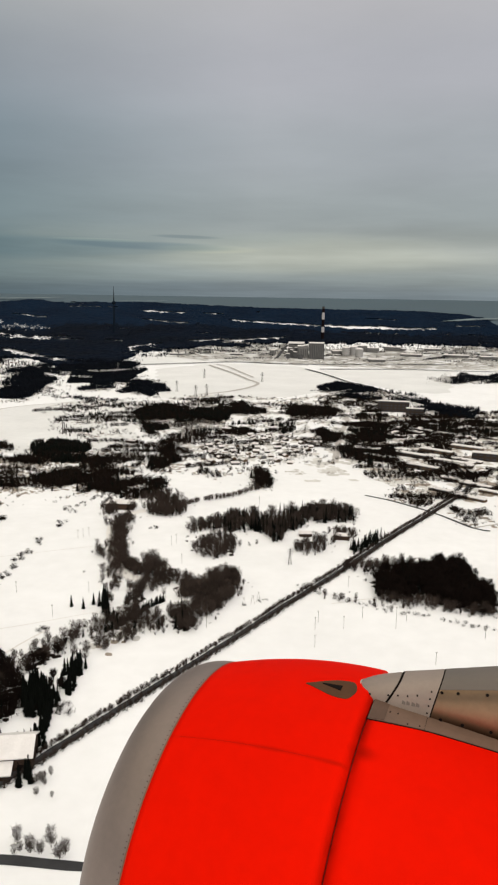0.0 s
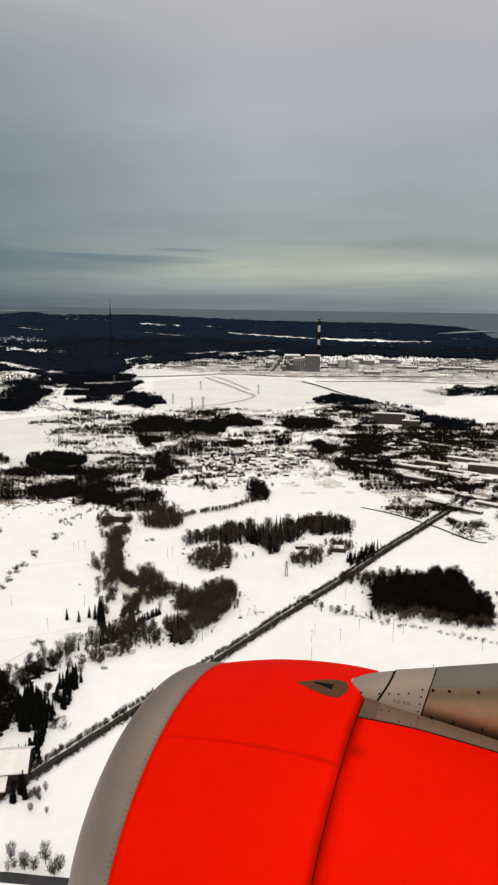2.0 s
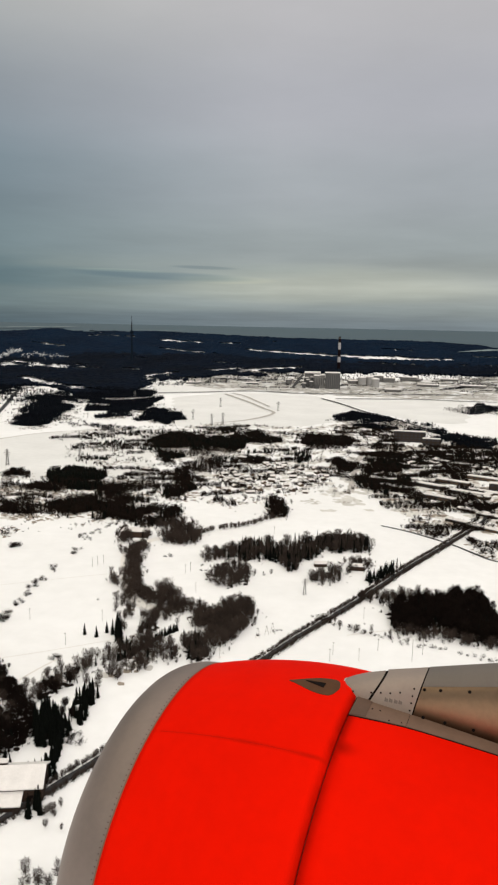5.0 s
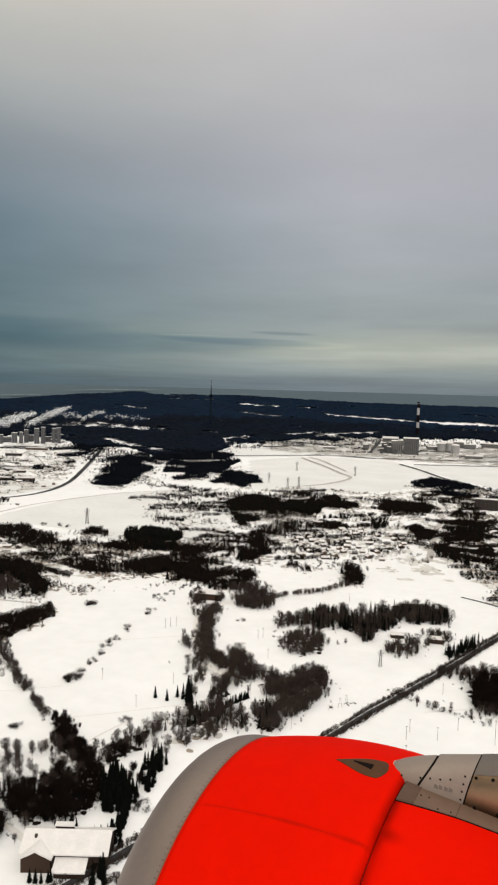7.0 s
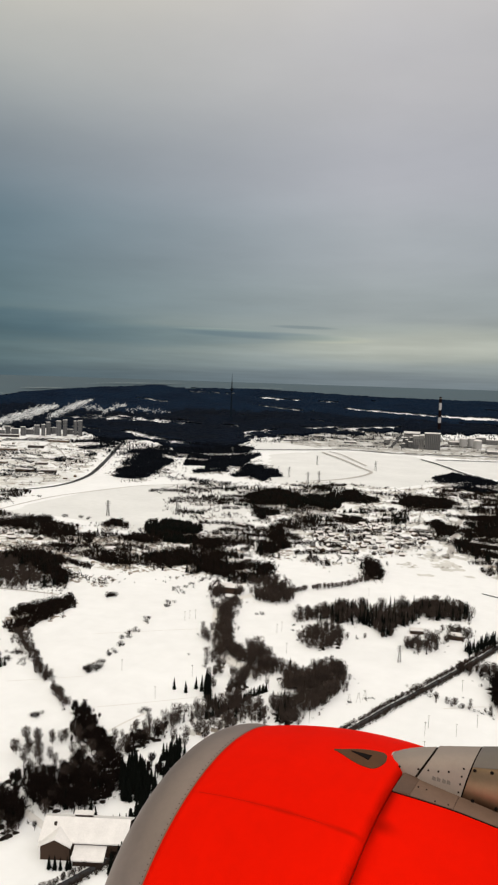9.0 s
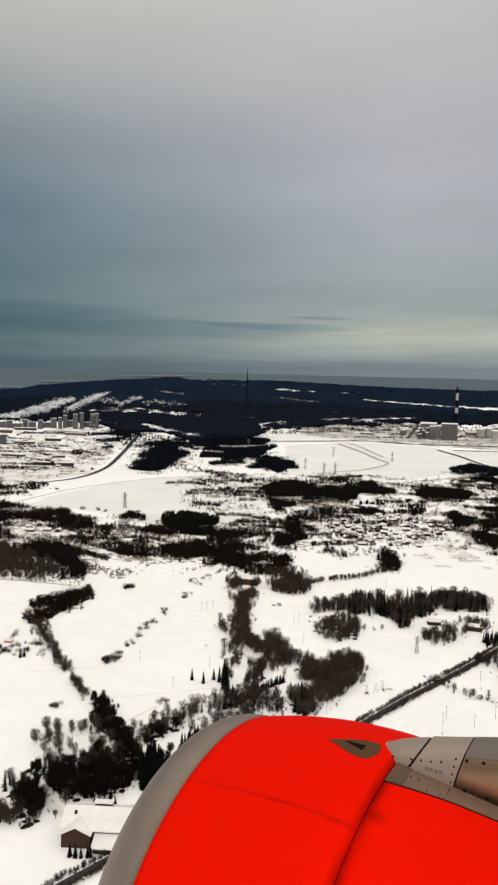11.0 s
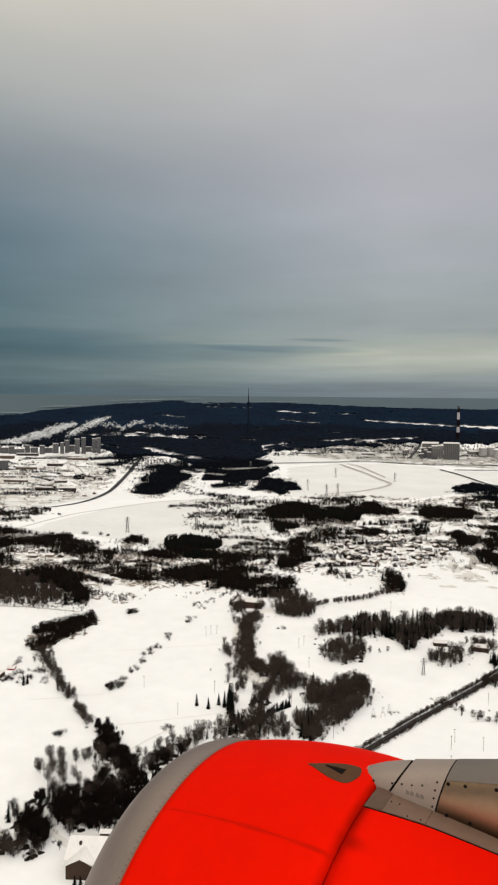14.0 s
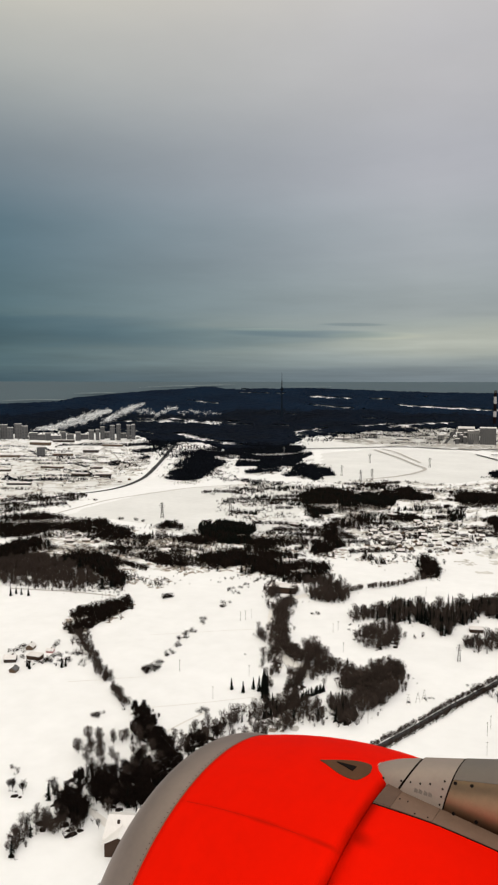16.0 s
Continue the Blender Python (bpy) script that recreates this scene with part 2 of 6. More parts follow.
def hinge_offset(calc, x, y, z):
    """Degrees from the hinge line of the fan cowl."""
    ang = calc("MULTIPLY", calc("ARCTAN2", calc("MULTIPLY", y, -1.0), z), 57.2958)
    return calc("ADD", calc("SUBTRACT", ang, 25.4), calc("ADD", x, calc("MULTIPLY", calc("GREATER_THAN", x, 1.293), 40.0)))


def spot_offset(calc, x, y, z):
    """Distance from one darker spot just aft of the joint."""
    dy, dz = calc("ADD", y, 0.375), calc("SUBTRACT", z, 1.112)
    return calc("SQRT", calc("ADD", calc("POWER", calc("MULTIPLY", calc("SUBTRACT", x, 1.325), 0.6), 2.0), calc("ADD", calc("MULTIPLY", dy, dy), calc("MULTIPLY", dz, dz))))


# softly darker red along the joint and the hinge, and at one spot
soft_dark_line(RED, lambda calc, x, y, z: calc("SUBTRACT", x, 1.297), 0.050, (0.36, 0.004, 0.0), 0.25, 0.60)
soft_dark_line(RED, hinge_offset, 1.0, (0.50, 0.005, 0.0), 0.30, 0.65, 4.0)
soft_dark_line(RED, spot_offset, 0.06, (0.40, 0.004, 0.0), 0.2, 0.5)
# a darker cowl red for the thin hinge line
DARK_RED = material("darker_cowl_paint", (0.58, 0.005, 0.0), 0.8, vary=0.25, scale=9.0, spec=0.05)
LIP = material("bare_lip_metal", (0.250, 0.195, 0.172), 0.48, metal=0.5, vary=0.25, scale=2.5)
PANEL = material("grey_fairing_paint", (0.31, 0.245, 0.205), 0.5, vary=0.18, scale=5.0, metal=0.2)
PANEL_DARK = material("dark_fairing_paint", (0.138, 0.113, 0.094), 0.55, vary=0.2, scale=5.0)
TITAN = material("brushed_titanium", (0.34, 0.22, 0.135), 0.33, metal=0.9, vary=0.35, scale=3.0)
# lower edge darkened: its dark reflection painted in, with some soot
soft_dark_line(TITAN, lambda calc, x, y, z: calc("SUBTRACT", z, 1.14), 0.10, (0.05, 0.024, 0.012), 0.15, 0.45, 2.6)
SKIRT = material("dull_skirt_paint", (0.185, 0.115, 0.082), 0.55, vary=0.3, scale=6.0, metal=0.1, spec=0.2)
# a darker skirt colour for the front third
SKIRT_FRONT = material("darker_skirt_paint", (0.125, 0.076, 0.054), 0.6, vary=0.35, scale=9.0, spec=0.15)
EDGE_BROWN = material("brown_joint", (0.20, 0.070, 0.030), 0.6, vary=0.3, scale=12.0)
CAP_EDGE = material("pale_sealant", (0.62, 0.55, 0.48), 0.7, vary=0.2, scale=12.0)
SCOOP = material("scoop_grey", (0.105, 0.050, 0.026), 0.8, vary=0.3, scale=12.0, spec=0.08)
DARK = material("dark_gap", (0.010, 0.007, 0.006), 0.9, vary=0.3, scale=20.0, spec=0.05)
RIVET = material("grimy_rivet", (0.050, 0.030, 0.022), 0.7, vary=0.5, scale=4.0, spec=0.1, by_object=0.8)
STENCIL = material("faded_stencil", (0.15, 0.115, 0.095), 0.7, vary=0.3, scale=30.0)
SEAL = material("seam_shadow_gap", (0.26, 0.016, 0.010), 0.8, vary=0.3, scale=20.0)
PLASTER = material("house_plaster", (0.11, 0.075, 0.05), 0.85, spec=0.1, second=(0.04, 0.03, 0.025), scale=0.02, by_object=1.4)
BOARD = material("weathered_boards", (0.052, 0.033, 0.024), 0.85, spec=0.1, vary=0.4, scale=0.8, by_object=0.5)
FAR_GLASS = material("far_window_bands", (0.050, 0.053, 0.060), 0.6, spec=0.1, vary=0.3, scale=0.05)
CONCRETE = material("grey_concrete", (0.115, 0.115, 0.118), 0.85, vary=0.3, scale=0.05, by_object=0.4)
PLANT_GREY = material("plant_cladding", (0.085, 0.085, 0.087), 0.8, spec=0.1, vary=0.25, scale=0.05)
PLANT_LIGHT = material("pale_cladding", (0.155, 0.15, 0.145), 0.8, vary=0.25, scale=0.05)
RED_BOARDS = material("red_painted_boards", (0.30, 0.035, 0.03), 0.7, vary=0.3, scale=0.5)
TANK = material("pale_tank_concrete", (0.34, 0.335, 0.33), 0.85, vary=0.25, scale=0.05, spec=0.1)
WINDOW = material("dark_window", (0.03, 0.035, 0.04), 0.2, vary=0.3, scale=0.5)
STEEL = material("galvanised_steel", (0.16, 0.155, 0.15), 0.6, metal=0.4, vary=0.3, scale=1.0)
WOOD_POLE = material("pole_wood", (0.13, 0.11, 0.09), 0.9, vary=0.3, scale=2.0)
TOWER_GREY = material("weathered_tower_concrete", (0.009, 0.015, 0.024), 0.85, spec=0.04, vary=0.3, scale=0.05)
WHITE_BAND = material("white_chimney_paint", (0.34, 0.33, 0.34), 0.8, spec=0.1, vary=0.15, scale=0.1)
RED_BAND = material("faded_red_chimney_paint", (0.0075, 0.0040, 0.0048), 0.8, spec=0.03, vary=0.3, scale=0.1)
STEAM = material("steam", (0.80, 0.82, 0.83), 0.95, vary=0.12, scale=0.01, spec=0.0)
STEAM.node_tree.nodes["Principled BSDF"].inputs["Alpha"].default_value = 0.25


# ------------------------------------------------------------ mesh helpers
def part(name, bm, mat, parent=None, label="", smooth=False):
    me = bpy.data.meshes.new(name)
    bm.normal_update()
    bm.to_mesh(me)
    bm.free()
    return part_mesh(name, me, mat, parent, label, smooth)


def part_mesh(name, me, mat, parent=None, label="", smooth=False):
    if not me.materials:
        me.materials.append(mat)
    if smooth:
        me.polygons.foreach_set("use_smooth", [True] * len(me.polygons))
    ob = new(name, me)
    ob.parent = parent
    if label:
        tagged(ob, label)
    return ob


def raw(name, verts, faces, mat, parent=None, label="", smooth=False):
    me = bpy.data.meshes.new(name)
    me.from_pydata([tuple(v) for v in verts], [], [tuple(f) for f in faces])
    me.update()
    return part_mesh(name, me, mat, parent, label, smooth)


def box(bm, x0, x1, y0, y1, z0, z1):
    v = [bm.verts.new(p) for p in ((x0, y0, z0), (x1, y0, z0), (x1, y1, z0), (x0, y1, z0), (x0, y0, z1), (x1, y0, z1), (x1, y1, z1), (x0, y1, z1))]
    for f in ((0, 3, 2, 1), (4, 5, 6, 7), (0, 1, 5, 4), (1, 2, 6, 5), (2, 3, 7, 6), (3, 0, 4, 7)):
        bm.faces.new([v[i] for i in f])


def boxes(*args):
    bm = bmesh.new()
    for a in args:
        box(bm, *a)
    return bm


def beam(bm, a, b, w):
    """A square bar from a to b."""
    a, b = Vector(a), Vector(b)
    d = (b - a).normalized()
    u = d.cross(Vector((0, 0, 1)) if abs(d.z) < 0.9 else Vector((1, 0, 0))).normalized() * w / 2
    n = d.cross(u).normalized() * w / 2
    v = [bm.verts.new(p + s * u + t * n) for p in (a, b) for s, t in ((1, 1), (-1, 1), (-1, -1), (1, -1))]
    for i in range(4):
        j = (i + 1) % 4
        bm.faces.new((v[i], v[j], v[4 + j], v[4 + i]))
    bm.faces.new(v[3::-1])
    bm.faces.new(v[4:])


FLAT_R, RIM_R, RIM_Q = 2600.0, 4980.0, 0.0004


def rise(x, y):
    """Ground height: flat fields, then a long slow rise towards the coast."""
    r = math.hypot(x, y)
    if r <= FLAT_R:
        return 0.0
    q0 = HEIGHT / FLAT_R
    return HEIGHT - r * (q0 + (RIM_Q - q0) * (r - FLAT_R) / (RIM_R - FLAT_R))


def smooth_line(pts, step):
    """Points at even steps along a soft curve through pts."""
    p = [pts[0], *pts, pts[-1]]
    out = []
    for i in range(1, len(p) - 2):
        a, b, c, d = (Vector(v) for v in p[i - 1:i + 3])
        n = max(1, int((c - b).length / step))
        for k in range(n):
            t = k / n
            out.append(0.5 * (2 * b + (c - a) * t + (2 * a - 5 * b + 4 * c - d) * t * t + (3 * b - a - 3 * c + d) * t ** 3))
    out.append(Vector(pts[-1]))
    return out


def ribbon(name, pts, width, mat, label, category="road", lift=0.15, kind="structure", step=9.0, taper=False):
    line = smooth_line(pts, step)
    verts, faces = [], []
    rnd = random.Random(len(pts) * 7 + int(width))
    for i, p in enumerate(line):
        d = (line[min(i + 1, len(line) - 1)] - line[max(i - 1, 0)]).normalized()
        n = Vector((-d.y, d.x))
        for s in (-1, 1):
            w = width / 2 * rnd.uniform(0.85, 1.15) * (math.sin(math.pi * (i + 0.2) / len(line)) * (0.7 + 0.6 * rnd.random()) if taper else 1.0)
            v = p + n * s * w
            verts.append((v.x, v.y, rise(v.x, v.y) + lift + p.length * 0.00006 + max(p.length - 1800, 0) * 0.0022))
        if i:
            k = 2 * i
            faces.append((k - 2, k, k + 1, k - 1))
    return tagged(raw(name, verts, faces, mat), label, category, kind=kind)


def field(poly, label, seed):
    """A field of snow a little greyer than the rest, dulled in colour for haze, with a frayed edge."""
    edge = smooth_line(poly + poly[:1], 14.0)[:-1]
    c = sum(edge, Vector((0, 0))) / len(edge)
    verts, faces = [(c.x, c.y, rise(c.x, c.y) + 0.03)], []
    for ring in (0.5, 0.85, 1.0):
        for p in edge:
            q = c + (p - c) * ring
            q = q + Vector(noise.noise_vector(Vector((q.x, q.y, seed * 3.7)) / 60)[:2]) * 22 * ring ** 4
            verts.append((q.x, q.y, rise(q.x, q.y) + 0.03))
    n = len(edge)
    for k in range(n):
        j = (k + 1) % n
        faces.append((0, 1 + k, 1 + j))
        for r in (0, n):
            faces.append((1 + r + k, 1 + r + n + k, 1 + r + n + j, 1 + r + j))
    return tagged(raw("field", verts, faces, HAZED_SNOW), label, "field", kind="structure")


# ------------------------------------------------------------ ground
def build_ground():
    radii = [0.0] + list(np.geomspace(30, FLAT_R, 60)) + list(np.linspace(FLAT_R, RIM_R, 40)[1:])
    na = 360
    verts, faces = [(0, 0, 0)], []
    for r in radii[1:]:
        for k in range(na):
            a = 2 * math.pi * k / na
            x, y = r * math.sin(a), r * math.cos(a)
            z = rise(x, y) - 0.02
            verts.append((x, y, z))
    for k in range(na):
        faces.append((0, 1 + (k + 1) % na, 1 + k))
    for i in range(len(radii) - 2):
        for k in range(na):
            a, b = 1 + i * na + k, 1 + i * na + (k + 1) % na
            faces.append((a, b, b + na, a + na))
    tagged(raw("ground", verts, faces, SNOW, smooth=True), "flat snow-covered fields under an overcast winter sky", "ground", kind="structure")


build_ground()


# ------------------------------------------------------------ woods and trees
def fir_mesh(rng, tiers=5, sides=7):
    """A ragged fir, 1 high, as triangles."""
    v, f = [], []
    for i in range(tiers):
        z0, z1 = 0.06 + 0.80 * i / tiers, min(1.0, 0.06 + 0.80 * i / tiers + 0.40)
        r = 0.24 * (1 - i / tiers) ** 0.8 + 0.03
        top = len(v)
        v.append((rng.uniform(-.01, .01), rng.uniform(-.01, .01), z1))
        a0 = rng.uniform(0, 6)
        for k in range(sides * 2):
            a = a0 + math.pi * k / sides
            q = r * (rng.uniform(0.85, 1.2) if k % 2 else rng.uniform(0.45, 0.7))
            v.append((q * math.cos(a), q * math.sin(a), z0 + (0 if k % 2 else 0.05) + rng.uniform(-.02, .02)))
        for k in range(sides * 2):
            f.append((top, top + 1 + k, top + 1 + (k + 1) % (sides * 2)))
    return np.array(v), np.array(f)


def bare_mesh(rng, n=60, spread=0.30, low=0.25, thick=0.012):
    """A leafless crown, 1 high: limbs and many twigs, as thin triangles."""
    v, f = [], []
    def sliver(a, b, w):
        a, b = np.array(a), np.array(b)
        d = b - a
        s = np.cross(d, rng.normal(size=3))
        s *= w / (np.linalg.norm(s) + 1e-9)
        k = len(v)
        v.extend((a - s, a + s, b))
        f.append((k, k + 1, k + 2))
    for i in range(max(5, n // 8)):
        a = rng.uniform(0, 6.28)
        z = rng.uniform(0.15, 0.5)
        q = spread * rng.uniform(0.5, 1)
        sliver((0, 0, z), (q * math.cos(a), q * math.sin(a), min(1, z + rng.uniform(0.25, 0.5))), thick * 1.3)
    for i in range(n):
        a, u = rng.uniform(0, 6.28), rng.uniform(0, 1) ** 0.5
        z = rng.uniform(low, 0.88)
        prof = math.sin(math.pi * min(1, max(0, (z - low * 0.6) / (1.03 - low * 0.6)))) ** 0.6
        q = spread * u * prof
        p = np.array((q * math.cos(a), q * math.sin(a), z))
        o = np.array((math.cos(a) * 0.6 * u, math.sin(a) * 0.6 * u, 0.8)) + rng.normal(size=3) * 0.35
        L = rng.uniform(0.12, 0.24)
        sliver(p, p + o / np.linalg.norm(o) * L, thick * rng.uniform(0.9, 2.0))
    return np.array(v), np.array(f)


def spruce_mesh(rng, levels=15, arms=9):
    """A fir, 1 high: drooping boughs in ragged whorls round a thin core."""
    v, f = [], []
    for i in range(levels):
        z = 0.06 + 0.92 * i / levels
        for k in range(arms):
            if rng.uniform() < 0.12:
                continue
            a = 6.283 * (k + rng.uniform(-0.4, 0.4)) / arms
            r = (0.21 * (1 - z) ** 0.85 + 0.012) * rng.uniform(0.6, 1.2)
            w = 0.035 * (1 - z) + 0.012
            c, d = math.cos(a), math.sin(a)
            n = len(v)
            zz = z + rng.uniform(-0.02, 0.02)
            v.extend(((-d * w, c * w, zz + 0.03), (d * w, -c * w, zz + 0.03), (c * r * 0.7 + d * w, d * r * 0.7 - c * w, zz - 0.015), (c * r, d * r, zz - 0.05), (c * r * 0.7 - d * w, d * r * 0.7 + c * w, zz - 0.015)))
            f.extend(((n, n + 1, n + 2), (n, n + 2, n + 4), (n + 4, n + 2, n + 3)))
    n = len(v)
    v.extend([(0.05 * math.cos(1.2566 * k), 0.05 * math.sin(1.2566 * k), 0.05) for k in range(5)] + [(0, 0, 1.0)])
    f.extend((n + k, n + (k + 1) % 5, n + 5) for k in range(5))
    return np.array(v), np.array(f)


def trunk_mesh(h=0.75, r=0.016, sides=5):
    v, f = [], []
    for i, (z, q) in enumerate(((-0.04, r * 1.3), (0.1, r), (h * 0.6, r * 0.6), (h, r * 0.15))):
        for k in range(sides):
            a = 6.283 * k / sides
            v.append((q * math.cos(a), q * math.sin(a), z))
        if i:
            for k in range(sides):
                m = (i - 1) * sides
                f.append((m + k, m + (k + 1) % sides, m + sides + (k + 1) % sides))
                f.append((m + k, m + sides + (k + 1) % sides, m + sides + k))
    return np.array(v), np.array(f)


def joined(a, b):
    return np.vstack((a[0], b[0])), np.vstack((a[1], b[1] + len(a[0])))


_r = np.random.default_rng(5)
FIRS = [spruce_mesh(_r, 9, 7) for _ in range(4)]
PINES = [joined(trunk_mesh(0.85, 0.013), bare_mesh(_r, 210, (0.17, 0.21, 0.14)[i % 3], (0.36, 0.46, 0.30)[i % 3], 0.009)) for i in range(6)]
FIRS_FAR = [fir_mesh(_r, 3, 4) for _ in range(4)]
OAKS = [joined(trunk_mesh(), bare_mesh(_r, 170, (0.22, 0.30)[i % 2], 0.18, 0.009)) for i in range(6)]
OAKS_FAR = [joined(trunk_mesh(0.6, 0.02, 3), bare_mesh(_r, 46, 0.36, 0.10, 0.030)) for _ in range(5)]
OAKS_DISTANT = [joined(trunk_mesh(0.6, 0.02, 3), bare_mesh(_r, 23, 0.36, 0.10, 0.043)) for _ in range(5)]
THICKETS = [bare_mesh(_r, 90, 0.70, 0.02, 0.026) for _ in range(4)]
SHRUBS = [bare_mesh(_r, 20, 0.62, 0.02, 0.045) for _ in range(4)]


def inside(poly, x, y):
    n, c = len(poly), np.zeros(len(x), bool)
    for i in range(n):
        (x0, y0), (x1, y1) = poly[i], poly[i - 1]
        hit = ((y0 > y) != (y1 > y)) & (x < (x1 - x0) * (y - y0) / ((y1 - y0) or 1e-9) + x0)
        c ^= hit
    return c


def spread_in(poly, area_each, rng, ragged=0.0, clump=0.0, glades=0.0):
    """Random places in a polygon, fewer where a noise is low; glades: the share of open ground in it, lying in long strips as between old fields."""
    p = np.array(poly, float)
    far = float(np.hypot(p[:, 0], p[:, 1]).mean())
    wide = 0.03 * max(far - 700, 0) if glades else 0.0
    lo, hi = p.min(0) - ragged - wide * 0.5, p.max(0) + ragged + wide * 0.5
    n = int((hi[0] - lo[0]) * (hi[1] - lo[1]) / area_each)
    q = rng.uniform(lo, hi, (n, 2))
    j = q + rng.normal(size=q.shape) * ragged * 0.6
    if len(q):
        warp = np.array([noise.noise_vector(Vector((x, y, 9.1)) / 38)[:2] for x, y in q])
        j = j + warp * (6 + ragged * 2.2)
    if wide and len(q):
        # the edge wanders with the old field strips
        j = j + np.array([noise.noise_vector(Vector((x / 80, y / 150, 2.6)))[:2] for x, y in q]) * wide * np.array((1.0, 2.4))
    q = q[inside(poly, j[:, 0], j[:, 1])]
    if clump and len(q):
        q = q[np.array([noise.noise(Vector((x, y, 3.3)) / 45) > clump - 0.5 + rng.uniform(-.2, .2) for x, y in q], bool)]
    if glades and len(q):
        # the strips run about 24 degrees off the x axis
        a, b = (150, 150) if far > 1600 else (110, 70)
        q = q[np.array([noise.noise(Vector(((x * 0.914 + y * 0.407) / a, (y * 0.914 - x * 0.407) / b, 5.7))) > glades - 0.46 + rng.uniform(-.10, .10) for x, y in q], bool)]
    return q


def spread_along(pts, gap, width, rng):
    q = []
    for p in smooth_line(pts, gap):
        if rng.uniform() < 0.9:
            q.append((p.x + rng.normal() * width / 2, p.y + rng.normal() * width / 2))
    return np.array(q)


class GroundPatches:
    """Overlapping ragged ground patches; the dark ones under close trees have shade painted in."""

    def __init__(self):
        self.v, self.f, self.rng = [], [], np.random.default_rng(41)

    def lay(self, places, r0, r1, lift=0.04):
        for x, y in places:
            n = 7
            k = len(self.v)
            r = self.rng.uniform(r0, r1)
            z = rise(x, y) + lift + math.hypot(x, y) * 0.00003 + self.rng.uniform(0, 0.04)
            for i in range(n):
                a, q = 6.283 * i / n + self.rng.uniform(-.3, .3), r * self.rng.uniform(0.6, 1.25)
                self.v.append((x + q * math.cos(a), y + q * math.sin(a), z))
            self.f.append(tuple(range(k, k + n)))

    def finish(self, name, mat, label, category):
        tagged(raw(name, self.v, self.f, mat), label, category, kind="stuff")


class Wood:
    """Collects trees of one look, then makes one mesh of them."""

    def __init__(self, kinds, seed):
        self.kinds, self.rng, self.v, self.f, self.n = kinds, np.random.default_rng(seed), [], [], 0

    def plant(self, places, h0, h1, fat=1.0):
        for x, y in places:
            kv, kf = self.kinds[self.rng.integers(len(self.kinds))]
            h, a = self.rng.uniform(h0, h1), self.rng.uniform(0, 6.28)
            w = h * fat * self.rng.uniform(0.8, 1.2)
            c, s = math.cos(a) * w, math.sin(a) * w
            t = np.empty_like(kv)
            t[:, 0], t[:, 1], t[:, 2] = x + kv[:, 0] * c - kv[:, 1] * s, y + kv[:, 0] * s + kv[:, 1] * c, rise(x, y) - 0.4 + kv[:, 2] * h
            self.v.append(t)
            self.f.append(kf + self.n)
            self.n += len(kv)

    def finish(self, name, mat, label, category):
        if not self.v:
            return
        v, f = np.vstack(self.v), np.vstack(self.f)
        me = bpy.data.meshes.new(name)
        me.vertices.add(len(v))
        me.vertices.foreach_set("co", v.astype(np.float32).ravel())
        me.loops.add(len(f) * 3)
        me.loops.foreach_set("vertex_index", f.astype(np.int32).ravel())
        me.polygons.add(len(f))
        me.polygons.foreach_set("loop_start", np.arange(0, len(f) * 3, 3, dtype=np.int32))
        me.update(calc_edges=True)
        me.validate()
        tagged(part_mesh(name, me, mat), label, category, kind="stuff")


def mixed(bare, fir, poly, each, h0, h1, firs=0.15, ragged=4.0, clump=0.0, dense=False):
    """A wood of bare trees and firs with a frayed edge; dense: close and dark, with few glades."""
    far = bare is far_bare or bare is mid_bare
    gaps = (0.12 if far else 0.0) if dense else clump + (0.24 if far else 0.16)
    q = spread_in(poly, each, bare.rng, ragged, gaps, (0.10 if dense else 0.24) if far else 0.0)
    k = bare.rng.uniform(size=len(q)) < firs
    if far:
        grass.lay(spread_in(poly, each * 3.0, grass.rng, ragged * 2.2, clump * 0.5), 1.5, 4.0)
    # dark floor patches: leaves together with the painted shade of the trees
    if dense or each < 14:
        shaded_floor.lay(spread_in(poly, 13 if dense else 26, shaded_floor.rng, ragged * 0.3, gaps + 0.10, 0.16 if far else 0.0), 1.4, 3.0)
    tall = bare.rng.uniform(size=len(q)) < 0.3
    bare.plant(q[~k & ~tall], h0 * 0.72, h1 * 0.86)
    bare.plant(q[~k & tall], h0, h1 * 1.1)
    fir.plant(q[k], h0 * 0.8, h1 * 1.1)
    under.plant(spread_in(poly, each * 1.9, under.rng, ragged * 1.2, gaps), 2.0, 4.0)
    # young growth straying on to the snow
    bare.plant(spread_in(poly, each * 5.0, bare.rng, ragged * 4.5, clump + 0.35), h0 * 0.35, h1 * 0.6)
    under.plant(spread_in(poly, each * 5.0, under.rng, ragged * 5.0, clump + 0.4), 1.5, 3.0)


shaded_floor, grass, thin_snow = GroundPatches(), GroundPatches(), GroundPatches()
far_bare, far_fir = Wood(OAKS_DISTANT, 18), Wood(FIRS_FAR, 19)
pines = Wood(PINES, 23)
near_bare, near_fir, under = Wood(OAKS, 11), Wood(FIRS, 12), Wood(SHRUBS, 16)
mid_bare, mid_fir, scrub, bushes = Wood(OAKS_FAR, 13), Wood(FIRS_FAR, 14), Wood(SHRUBS, 15), Wood(THICKETS, 17)

